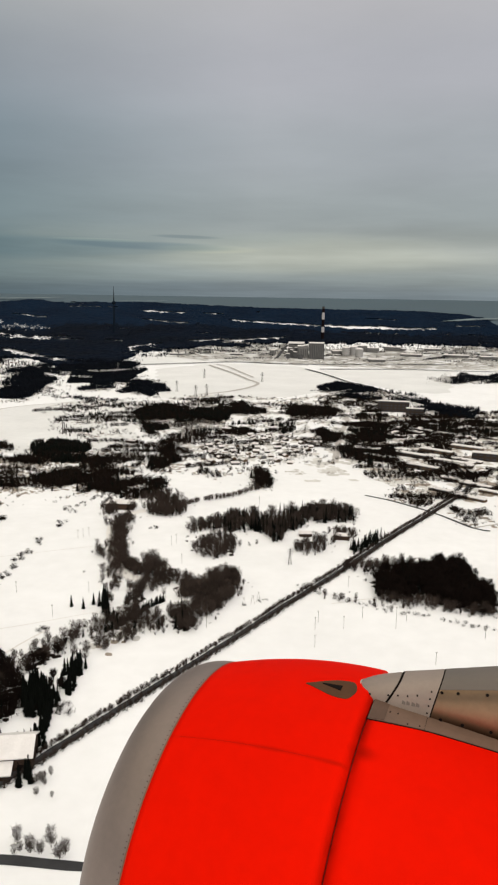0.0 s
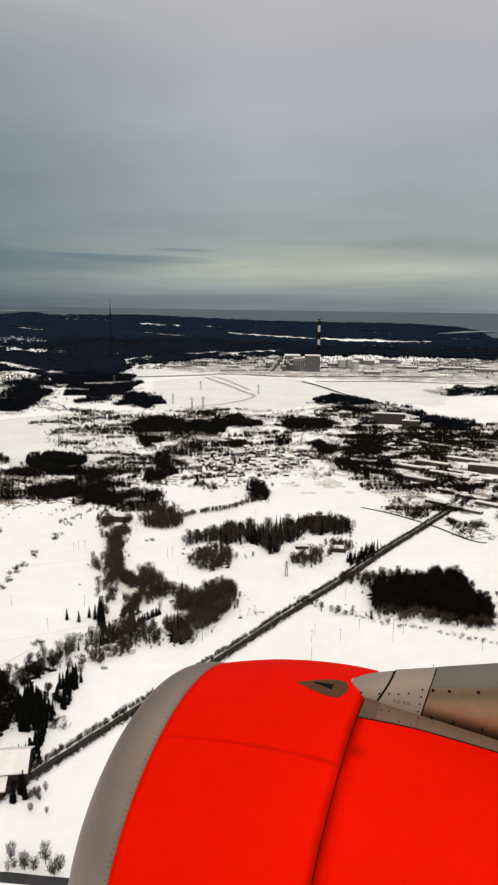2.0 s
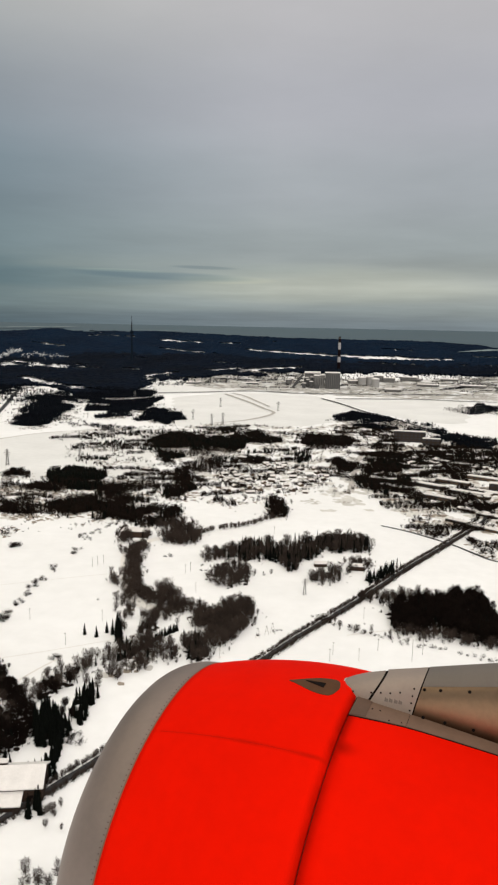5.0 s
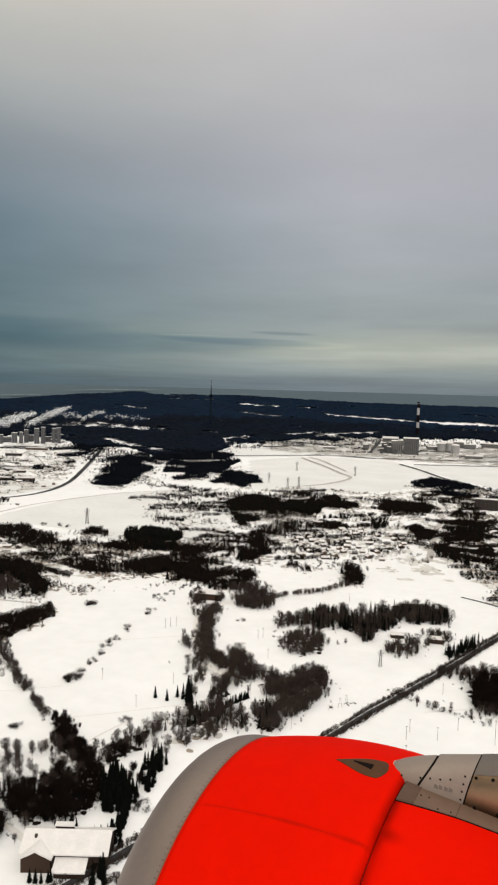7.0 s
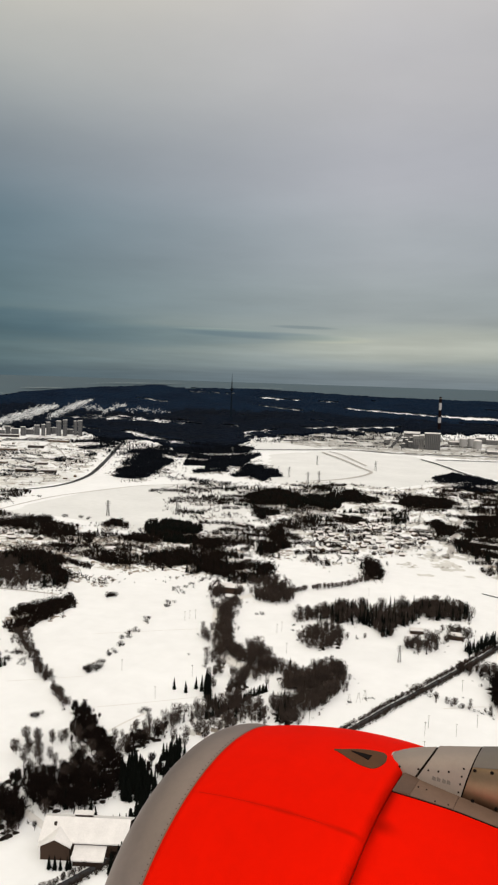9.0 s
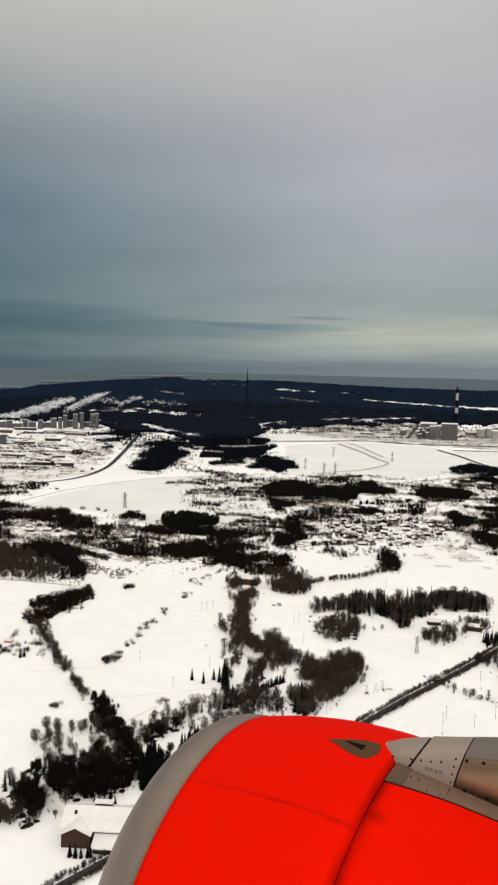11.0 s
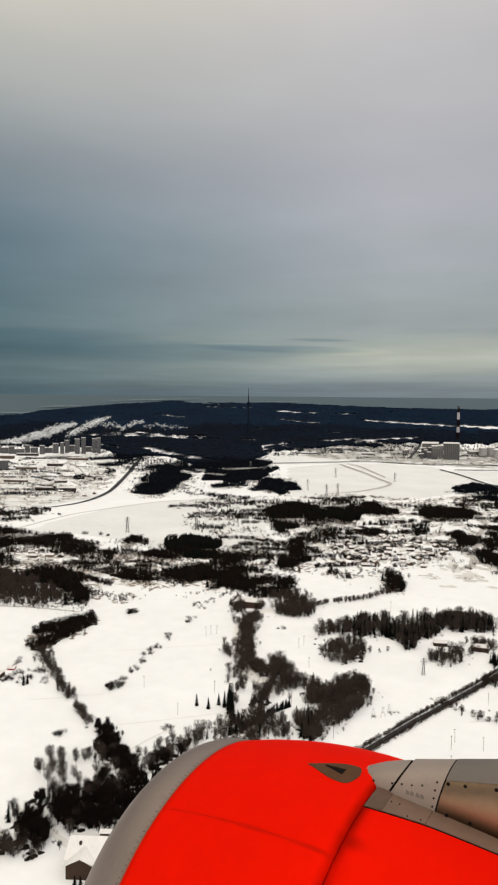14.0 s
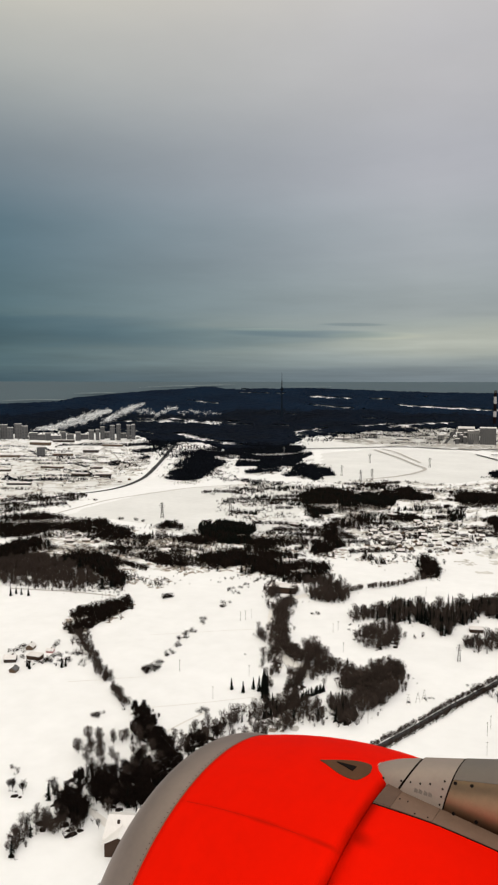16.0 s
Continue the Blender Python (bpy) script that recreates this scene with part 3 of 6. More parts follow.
# ------------------------------------------------------------ woods round the white field
# dark wood, hedge and lane in the field's western corner
mixed(mid_bare, mid_fir, [(-894, 745), (-906, 799), (-890, 866), (-819, 869), (-743, 848), (-668, 794), (-586, 707), (-598, 694), (-664, 748), (-747, 792), (-820, 798), (-843, 743), (-850, 708)], 11, 11, 16, 0.25, 6.0, dense=True)
mixed(near_bare, near_fir, [(-855, 713), (-843, 743), (-818, 795), (-747, 792), (-660, 744), (-628, 712), (-694, 704), (-766, 694), (-835, 695)], 15, 8, 12, 0.06, 5.0)
mixed(near_bare, near_fir, [(-840, 700), (-762, 690), (-690, 700), (-628, 706), (-620, 693), (-683, 673), (-749, 659), (-796, 663)], 34, 8, 12, 0.02, 5.0)
mixed(mid_bare, near_fir, [(-567, 592), (-571, 632), (-562, 672), (-548, 691), (-525, 663), (-529, 632), (-521, 585), (-524, 563), (-545, 571)], 9, 7.38, 10.7, 0.05, 2.5, dense=True)
for hedge, wide in (([(-524, 571), (-496, 548), (-460, 521)], 7), ([(-448, 512), (-434, 502), (-417, 491)], 5), ([(-399, 477), (-388, 468), (-374, 458)], 4)):
    near_bare.plant(spread_along(hedge, 1.2, wide, near_bare.rng), 6, 9)
    bushes.plant(spread_along(hedge, 2.0, wide, bushes.rng), 3, 5)
mixed(pines, near_fir, [(-365, 451), (-357, 458), (-322, 434), (-280, 407), (-276, 397), (-288, 399), (-323, 420)], 7, 7, 11, 0.05, 1.5, dense=True)
mixed(pines, near_fir, [(-334, 345), (-329, 360), (-309, 377), (-292, 391), (-277, 398), (-262, 353), (-266, 343), (-284, 335), (-308, 342)], 11, 8, 13, 0.08, 2.0, dense=True)
mixed(pines, near_fir, [(-361, 326), (-348, 338), (-317, 336), (-295, 323), (-302, 313), (-336, 322), (-349, 315)], 12, 7, 12, 0.1, 2.0)
mixed(near_bare, near_fir, [(-326, 302), (-309, 318), (-290, 317), (-288, 306), (-306, 301), (-310, 288), (-304, 274), (-320, 288)], 12, 6, 10, 0.05, 2.0)
mixed(near_bare, near_fir, [(-383, 346), (-362, 342), (-349, 345), (-348, 338), (-366, 331)], 30, 5, 8, 0.05, 2.0)
stand_firs_west = [(-693, 633), (-694, 643), (-685, 643), (-674, 644)]
# wood that meets the field from below, with a path beside it
mixed(pines, near_fir, [(-303, 319), (-305, 345), (-300, 368), (-307, 397), (-293, 399), (-282, 377), (-276, 356), (-282, 334), (-287, 320), (-296, 312)], 20, 9, 14, 0.1, 2.5)
mixed(pines, near_fir, [(-293, 414), (-292, 443), (-280, 464), (-272, 445), (-283, 416)], 12, 7, 11, 0.08, 2.0)
# row of firs and the bare copse at its end, on the field's eastern edge
mixed(near_bare, near_fir, [(-239, 569), (-228, 595), (-214, 627), (-205, 649), (-186, 590), (-190, 547), (-201, 536), (-218, 550)], 14, 10, 15, 0.03, 3.0)
mixed(near_bare, near_fir, [(-264, 583), (-259, 615), (-246, 611), (-250, 581), (-255, 570)], 18, 7, 10, 0.02, 2.5)
mixed(near_bare, near_fir, [(-239, 614), (-226, 646), (-211, 668), (-205, 649), (-224, 611)], 22, 7, 10, 0.02, 2.5)

# ------------------------------------------------------------ woods along the frozen river
mixed(near_bare, near_fir, [(-264, 496), (-266, 527), (-255, 546), (-244, 520), (-250, 497)], 26, 9, 13, 0.03)
mixed(near_bare, near_fir, [(-248, 494), (-243, 507), (-237, 510), (-232, 492), (-235, 475)], 40, 8, 12, 0.04)
for bank in ([(-379, 774), (-375, 749), (-359, 712), (-339, 673), (-320, 644), (-306, 628)], [(-306, 628), (-294, 620), (-282, 623)]):
    near_bare.plant(spread_along(bank, 0.9, 9, near_bare.rng), 9, 13)
    shaded_floor.lay(spread_along(bank, 1.5, 9, shaded_floor.rng), 1.5, 3.0)
    under.plant(spread_along(bank, 1.0, 9, under.rng), 3, 5)
mixed(near_bare, near_fir, [(-290, 590), (-283, 596), (-276, 589), (-271, 577), (-283, 579)], 18, 8, 12, 0.05)
mixed(near_bare, near_fir, [(-272, 577), (-276, 595), (-266, 591), (-257, 568), (-255, 548), (-261, 553)], 12, 10, 15, 0.12)
mixed(near_bare, near_fir, [(-296, 642), (-285, 658), (-259, 626), (-247, 630), (-240, 615), (-249, 598), (-272, 600)], 17, 9, 14, 0.04)
mixed(near_bare, near_fir, [(-243, 593), (-238, 613), (-219, 598), (-208, 582), (-207, 560), (-196, 522), (-210, 514), (-225, 555)], 12, 9, 14, 0.25, 3.0)
mixed(near_bare, near_fir, [(-207, 585), (-194, 600), (-187, 583), (-192, 558), (-205, 558)], 12, 8, 12, 0.03, 3.0)
mixed(near_bare, near_fir, [(-250, 510), (-248, 528), (-225, 533), (-216, 516), (-227, 505)], 24, 8, 12, 0.05)
mixed(near_bare, near_fir, [(-357, 667), (-353, 677), (-310, 607), (-309, 589), (-331, 622)], 24, 9, 13, 0.03)
mixed(near_bare, near_fir, [(-400, 739), (-401, 764), (-387, 742), (-387, 721)], 16, 8, 12, 0.05)
mixed(near_bare, near_fir, [(-429, 814), (-432, 843), (-412, 813), (-398, 782), (-407, 776)], 14, 9, 13, 0.1)
mixed(near_bare, near_fir, [(-408, 833), (-407, 845), (-390, 814), (-392, 802)], 14, 9, 13, 0.3)
mixed(near_bare, near_fir, [(-312, 424), (-302, 460), (-278, 497), (-260, 531), (-249, 511), (-264, 472), (-279, 433), (-292, 410)], 34, 8, 12, 0.03, 4.0)
# fir stand with a bare copse in front, beyond the round field
mixed(near_bare, near_fir, [(-281, 790), (-257, 823), (-228, 840), (-188, 873), (-145, 894), (-121, 883), (-115, 853), (-152, 827), (-184, 800), (-179, 756), (-187, 752), (-204, 779), (-241, 771), (-270, 772)], 15, 12, 17, 0.55, 3.0)
mixed(near_bare, near_fir, [(-269, 694), (-267, 718), (-258, 744), (-235, 749), (-223, 724), (-216, 694), (-233, 677), (-251, 674)], 13, 8, 12, 0.02, 3.0)
mixed(near_bare, near_fir, [(-298, 765), (-307, 804), (-285, 797), (-271, 767), (-279, 749)], 15, 9, 13, 0.1, 3.0)
mixed(near_bare, near_fir, [(-159, 726), (-157, 761), (-144, 788), (-128, 798), (-128, 736), (-142, 722)], 22, 8, 13, 0.1, 3.0)
mixed(near_bare, near_fir, [(-145, 792), (-125, 816), (-109, 805), (-108, 781), (-135, 770)], 18, 7, 10, 0.1, 3.0)
# hedge-lined lane and belts north of the round field
mixed(near_bare, near_fir, [(-400, 862), (-383, 892), (-348, 868), (-326, 824), (-344, 803), (-366, 801)], 15, 9, 14, 0.1, 4.0)
near_bare.plant(spread_along([(-339, 844), (-319, 883), (-289, 919), (-267, 968)], 1.1, 5, near_bare.rng), 5, 8)
mixed(mid_bare, mid_fir, [(-295, 1045), (-294, 1078), (-267, 1017), (-258, 973), (-267, 961)], 12, 9.84, 13.9, 0.1, 3.0)
mixed(mid_bare, mid_fir, [(-499, 952), (-457, 957), (-412, 958), (-386, 896), (-428, 864), (-472, 892)], 14, 8.2, 12.3, 0.15, 4.0, dense=True)
mixed(mid_bare, mid_fir, [(-593, 926), (-576, 963), (-503, 970), (-469, 916), (-490, 867), (-554, 878)], 14, 8.2, 12.3, 0.15, 4.0, dense=True)
mixed(mid_bare, mid_fir, [(-717, 1099), (-691, 1154), (-633, 1131), (-583, 1043), (-608, 1017), (-656, 1016)], 9, 10.7, 14.8, 0.8, 3.0, dense=True)
mixed(mid_bare, mid_fir, [(-486, 1085), (-480, 1161), (-435, 1107), (-413, 1038), (-434, 1008), (-461, 1026)], 11, 8.2, 12.3, 0.2, 3.0)
mixed(mid_bare, mid_fir, [(-533, 1208), (-522, 1240), (-484, 1170), (-489, 1134), (-509, 1154)], 11, 8.2, 12.3, 0.2, 3.0)
mixed(mid_bare, mid_fir, [(-586, 1051), (-546, 1097), (-510, 1110), (-489, 1044), (-539, 1004)], 18, 6.56, 9.84, 0.15, 5.0, 0.15)
mixed(mid_bare, mid_fir, [(-400, 1038), (-375, 1071), (-342, 1040), (-351, 1003), (-378, 1002)], 30, 4.92, 8.2, 0.1, 5.0, 0.2)
mixed(mid_bare, mid_fir, [(-347, 1071), (-308, 1121), (-265, 1131), (-293, 1070), (-321, 1045)], 34, 4.92, 8.2, 0.1, 5.0, 0.25)

# ------------------------------------------------------------ belts of wood in the middle distance, west to east
mixed(mid_bare, mid_fir, [(-1134, 931), (-1069, 1034), (-1002, 1055), (-894, 1043), (-814, 1031), (-767, 981), (-841, 939), (-929, 898), (-995, 816)], 13, 7.38, 10.7, 0.15, 6.0)
mixed(mid_bare, mid_fir, [(-792, 1047), (-800, 1093), (-767, 1092), (-739, 1049), (-757, 1024)], 13, 7.38, 10.7, 0.1, 4.0)
mixed(mid_bare, mid_fir, [(-816, 823), (-814, 883), (-754, 907), (-713, 887), (-687, 827), (-741, 781)], 20, 6.56, 9.84, 0.15, 6.0, 0.12)
mixed(mid_bare, mid_fir, [(-914, 750), (-904, 804), (-848, 820), (-794, 790), (-789, 732), (-832, 683)], 22, 6.56, 9.84, 0.15, 6.0, 0.15)
mixed(mid_bare, mid_fir, [(-762, 963), (-714, 1020), (-611, 1073), (-573, 1147), (-520, 1106), (-605, 973), (-713, 926)], 11, 7.38, 10.7, 0.15, 6.0)
mixed(mid_bare, mid_fir, [(-686, 879), (-660, 944), (-597, 960), (-543, 1027), (-484, 1012), (-477, 940), (-564, 864), (-637, 829)], 15, 6.56, 10.7, 0.15, 7.0, 0.15)
mixed(mid_bare, mid_fir, [(-634, 730), (-626, 771), (-573, 786), (-551, 768), (-582, 729), (-610, 720)], 20, 4.1, 6.56, 0.05, 4.0, 0.1)
mixed(mid_bare, mid_fir, [(-607, 854), (-562, 907), (-495, 921), (-458, 955), (-450, 903), (-516, 861), (-570, 832)], 24, 4.92, 8.2, 0.1, 6.0, 0.2)
mixed(mid_bare, mid_fir, [(-1284, 1241), (-1225, 1289), (-1132, 1255), (-1103, 1160), (-1126, 1088), (-1158, 950), (-1233, 1012)], 26, 5.74, 9.02, 0.1, 7.0, 0.15)
mixed(far_bare, far_fir, [(-1550, 1854), (-1569, 1983), (-1640, 2169), (-1455, 1901), (-1372, 1728), (-1419, 1723)], 22, 7.38, 11.5, 0.3, 9.0, 0.1)
mixed(far_bare, far_fir, [(-1850, 2411), (-1877, 2534), (-1794, 2517), (-1638, 2271), (-1659, 2200)], 30, 7.38, 11.5, 0.35, 9.0, 0.1, dense=True)
mixed(far_bare, far_fir, [(-1396, 2005), (-1484, 2173), (-1552, 2356), (-1488, 2417), (-1336, 2217), (-1084, 1776), (-1091, 1704), (-1101, 1664), (-1195, 1644), (-1272, 1782)], 20, 7.38, 12.3, 0.45, 9.0, 0.06, dense=True)
mixed(far_bare, far_fir, [(-1140, 1630), (-1121, 1677), (-1059, 1612), (-1071, 1546)], 30, 6.56, 9.84, 0.3, 8.0)
mixed(far_bare, far_fir, [(-1062, 1729), (-1012, 1742), (-888, 1702), (-834, 1667), (-851, 1602), (-979, 1652)], 34, 4.92, 8.2, 0.2, 8.0, 0.15)
mixed(far_bare, far_fir, [(-1444, 1519), (-1500, 1647), (-1421, 1645), (-1324, 1498), (-1352, 1443)], 60, 4.92, 7.38, 0.2, 9.0, 0.3)
mixed(far_bare, far_fir, [(-1393, 2315), (-1443, 2553), (-1407, 2697), (-1296, 2716), (-1110, 2367), (-976, 2042), (-1024, 1967), (-1130, 2034), (-1220, 2130)], 17, 8.2, 12.3, 0.5, 8.0, dense=True)
mixed(far_bare, far_fir, [(-1063, 1865), (-1051, 1945), (-989, 1959), (-967, 1858), (-1018, 1818)], 20, 6.56, 9.84, 0.7, 5.0)
mixed(far_bare, far_fir, [(-967, 1976), (-994, 2146), (-942, 2148), (-830, 1949), (-796, 1824), (-853, 1809)], 19, 8.2, 11.5, 0.4, 6.0, dense=True)
mixed(mid_bare, mid_fir, [(-937, 1561), (-900, 1638), (-823, 1645), (-756, 1670), (-743, 1610), (-855, 1529)], 40, 4.92, 8.2, 0.3, 8.0, 0.2)
mixed(mid_bare, mid_fir, [(-820, 1381), (-776, 1441), (-720, 1500), (-679, 1472), (-694, 1389), (-773, 1335)], 36, 4.92, 7.38, 0.2, 6.0, 0.2)
mixed(mid_bare, mid_fir, [(-768, 1272), (-723, 1319), (-651, 1306), (-623, 1239), (-655, 1218), (-729, 1238)], 40, 4.92, 8.2, 0.2, 6.0, 0.2)
mixed(mid_bare, mid_fir, [(-710, 1527), (-709, 1635), (-663, 1646), (-588, 1535), (-568, 1426), (-563, 1307), (-608, 1320)], 14, 8.2, 11.5, 0.5, 5.0, dense=True)
mixed(mid_bare, mid_fir, [(-599, 1509), (-596, 1608), (-566, 1651), (-508, 1592), (-487, 1481), (-500, 1378), (-554, 1403)], 12, 9.02, 13.1, 0.75, 4.0)
mixed(mid_bare, mid_fir, [(-563, 1718), (-538, 1806), (-480, 1756), (-437, 1622), (-456, 1554), (-508, 1592)], 17, 8.2, 11.5, 0.3, 5.0)
mixed(mid_bare, mid_fir, [(-694, 1792), (-654, 1848), (-603, 1808), (-593, 1719), (-647, 1703)], 24, 6.56, 9.84, 0.3, 5.0)
mixed(mid_bare, mid_fir, [(-464, 1318), (-449, 1412), (-387, 1440), (-341, 1413), (-382, 1345), (-425, 1304)], 22, 5.74, 9.02, 0.1, 5.0, 0.1)
mixed(mid_bare, mid_fir, [(-546, 1290), (-518, 1337), (-464, 1318), (-459, 1244), (-511, 1235)], 26, 5.74, 9.02, 0.1, 5.0, 0.1)
mixed(mid_bare, mid_fir, [(-393, 1653), (-389, 1799), (-338, 1847), (-289, 1745), (-285, 1637), (-347, 1577)], 14, 9.02, 12.3, 0.3, 4.0)
mixed(mid_bare, mid_fir, [(-275, 1416), (-263, 1465), (-236, 1377), (-234, 1309), (-252, 1320)], 11, 9.84, 13.1, 0.2, 3.0)
mixed(mid_bare, mid_fir, [(-374, 1463), (-360, 1519), (-326, 1409), (-330, 1353)], 22, 8.2, 11.5, 0.3, 4.0, 0.1)
mixed(mid_bare, mid_fir, [(-199, 1199), (-216, 1355), (-176, 1429), (-140, 1416), (-122, 1296), (-163, 1194)], 24, 7.38, 11.5, 0.2, 4.0, 0.1)
mixed(mid_bare, mid_fir, [(-239, 1634), (-215, 1817), (-161, 1796), (-143, 1604), (-191, 1541)], 24, 6.56, 9.84, 0.2, 5.0, 0.15)
mixed(mid_bare, mid_fir, [(-390, 1915), (-353, 2074), (-247, 2071), (-176, 1941), (-229, 1828), (-330, 1864)], 40, 4.92, 8.2, 0.2, 6.0, 0.25)
# eastern country: woods among the town's yards
mixed(far_bare, far_fir, [(-399, 2083), (-407, 2312), (-325, 2270), (-159, 2101), (-89, 2020), (-103, 1945), (-218, 1985), (-315, 1977)], 17, 8.2, 12.3, 0.4, 6.0)
mixed(far_bare, far_fir, [(-121, 2546), (-32, 2732), (127, 2764), (348, 2754), (329, 2589), (118, 2521), (-44, 2441)], 26, 7.38, 10.7, 0.4, 6.0)
mixed(far_bare, far_fir, [(-126, 1829), (-89, 1951), (14, 1871), (19, 1761), (-51, 1731), (-111, 1740)], 16, 8.2, 12.3, 0.5, 5.0)
mixed(mid_bare, mid_fir, [(-218, 1459), (-147, 1531), (-98, 1496), (-113, 1412), (-174, 1387)], 18, 8.2, 11.5, 0.3, 5.0)
mixed(mid_bare, mid_fir, [(-185, 1313), (-151, 1373), (-107, 1345), (-95, 1218), (-136, 1167), (-169, 1208)], 15, 9.02, 13.1, 0.2, 5.0)
mixed(mid_bare, mid_fir, [(-125, 1554), (-60, 1643), (89, 1757), (230, 1751), (211, 1584), (55, 1494), (-51, 1462)], 26, 7.38, 11.5, 0.3, 8.0, 0.2)
mixed(mid_bare, mid_fir, [(-102, 1189), (-41, 1240), (-4, 1201), (-27, 1120), (-84, 1091)], 30, 6.56, 10.7, 0.1, 6.0, 0.2)
mixed(mid_bare, mid_fir, [(-82, 1022), (-64, 1049), (-43, 993), (-28, 960), (-42, 947), (-72, 964)], 18, 6.56, 9.84, 0.05, 4.0)
mixed(mid_bare, mid_fir, [(-6, 960), (19, 958), (36, 938), (47, 902), (27, 881), (10, 908)], 20, 5.74, 9.02, 0.05, 4.0)
mixed(mid_bare, mid_fir, [(51, 990), (95, 1020), (142, 995), (135, 942), (69, 930)], 26, 5.74, 9.02, 0.05, 4.0)
# round copse on the white field, with birches and a bushy ditch before it
mixed(pines, near_fir, [(-75, 670), (-53, 696), (-17, 731), (12, 735), (24, 695), (37, 663), (38, 635), (7, 630), (-22, 635), (-48, 639), (-69, 648)], 8, 11, 16, 0.10, 4.5, dense=True)
mixed(near_bare, near_fir, [(-69, 648), (-48, 639), (-22, 635), (7, 630), (38, 635), (38, 626), (7, 617), (-22, 620), (-46, 624), (-67, 633)], 16, 7, 11, 0.0, 3.0)
mixed(near_bare, near_fir, [(-104, 701), (-73, 722), (-40, 740), (-37, 714), (-70, 693), (-99, 680)], 24, 9, 13, 0.0, 2.5)
near_bare.plant(spread_along([(-125, 632), (-102, 621), (-81, 617), (-60, 617), (-40, 613)], 3.0, 8, near_bare.rng), 4, 8)
bushes.plant(spread_along([(-136, 637), (-91, 619), (-45, 607), (-11, 604), (21, 597), (52, 594)], 3.0, 5, bushes.rng), 2, 4)
# alders by the near lane
near_bare.plant(spread_along([(-214, 310), (-210, 314), (-207, 321)], 1.6, 3, near_bare.rng), 4, 7)
near_bare.plant(spread_along([(-191, 265), (-185, 266), (-176, 267), (-168, 268)], 3.0, 3, near_bare.rng), 6, 10)
# trees either side of the straight road
for k in (-1, 1):
    line = [(x + 4.2 * k, y) for x, y in [(-250, 242), (-236, 289), (-219, 342), (-201, 398), (-180, 459), (-153, 541), (-138, 590), (-117, 651), (-97, 713), (-73, 794), (-37, 902), (3, 1024)]]
    near_bare.plant(spread_along(line, 1.2, 1.8, near_bare.rng), 3.2, 5.0)
    under.plant(spread_along(line, 1.2, 2.0, under.rng), 2, 3.5)
for k in (-1, 1):
    line = [(x + 8.0 * k, y) for x, y in [(3, 1024), (17, 1102), (5, 1183), (-26, 1336), (-62, 1510), (-105, 1700)]]
    mid_bare.plant(spread_along(line, 2.6, 3.5, mid_bare.rng), 5, 8.5)
near_fir.plant(spread_along([(-102, 751), (-94, 771), (-85, 791), (-81, 804)], 1.3, 6, near_fir.rng), 9, 14)
near_fir.plant(spread_along([(-100, 745), (-90, 766), (-80, 789)], 1.3, 5, near_fir.rng), 8, 12)

# trees straying out of the far forest
for poly, each, cl in (([(-1367, 2886), (-1236, 3155), (-1068, 3308), (-883, 3536), (-830, 3330), (-995, 3086), (-1149, 2937), (-1278, 2753)], 230, 0.36), ([(-917, 3443), (-700, 3606), (-353, 3722), (162, 3814), (556, 3749), (530, 3556), (154, 3545), (-321, 3409), (-631, 3258), (-861, 3237)], 260, 0.40),
                       ([(-1984, 2526), (-1793, 2468), (-1612, 2446), (-1493, 2510), (-1476, 2764), (-1288, 2459), (-1354, 2200), (-1494, 2058)], 150, 0.30), ([(-2700, 2104), (-2501, 2417), (-2192, 2665), (-2033, 2628), (-2034, 2474), (-2304, 2226), (-2467, 1922)], 330, 0.42)):
    far_bare.plant(spread_in(poly, each, far_bare.rng, 14.0, cl), 5, 10)
    far_fir.plant(spread_in(poly, each * 1.3, far_fir.rng, 14.0, cl + 0.08), 6, 12)
# thin scrub over rough ground
for poly, each, h0, h1, cl in (
    ([(-2259, 1760), (-2106, 2035), (-1830, 2330), (-1528, 2024), (-1280, 1633), (-1216, 1396), (-1258, 1217), (-1354, 1054)], 420, 4, 8, 0.62),
    ([(-787, 1631), (-678, 1697), (-627, 1896), (-407, 1244), (-440, 1111), (-540, 1147)], 60, 3, 7, 0.48),
):
    scrub.plant(spread_in(poly, each, scrub.rng, 6.0, cl), h0, h1)
for poly, each, h0, h1, cl in (
    ([(-960, 1544), (-812, 1756), (-670, 1891), (-457, 1916), (-234, 2221), (-115, 1233), (-258, 1101), (-362, 1036), (-450, 982), (-564, 911)], 110, 3, 7, 0.56),
    ([(-239, 1675), (93, 1867), (246, 1887), (150, 1071), (61, 1038), (-29, 974), (-115, 1072)], 110, 3, 7, 0.55),
    ([(-1339, 3261), (-947, 3450), (-419, 3192), (149, 3376), (416, 3360), (379, 3033), (-383, 2928), (-1171, 2850)], 800, 4, 9, 0.6),
):
    scrub.plant(spread_in(poly, each, scrub.rng, 6.0, cl), h0, h1)
for poly, each, h0, h1, cl in (
    ([(-1009, 806), (-925, 895), (-760, 987), (-578, 1180), (-474, 1195), (-372, 943), (-603, 785), (-730, 706), (-832, 664)], 260, 3, 6, 0.62),
    ([(-318, 584), (-301, 609), (-275, 608), (-231, 514), (-240, 458)], 80, 3, 7, 0.52),
    ([(-675, 773), (-514, 859), (-432, 902), (-479, 800), (-604, 712)], 300, 2, 4, 0.6),
):
    scrub.plant(spread_in(poly, each, scrub.rng, 4.0, cl), h0, h1)


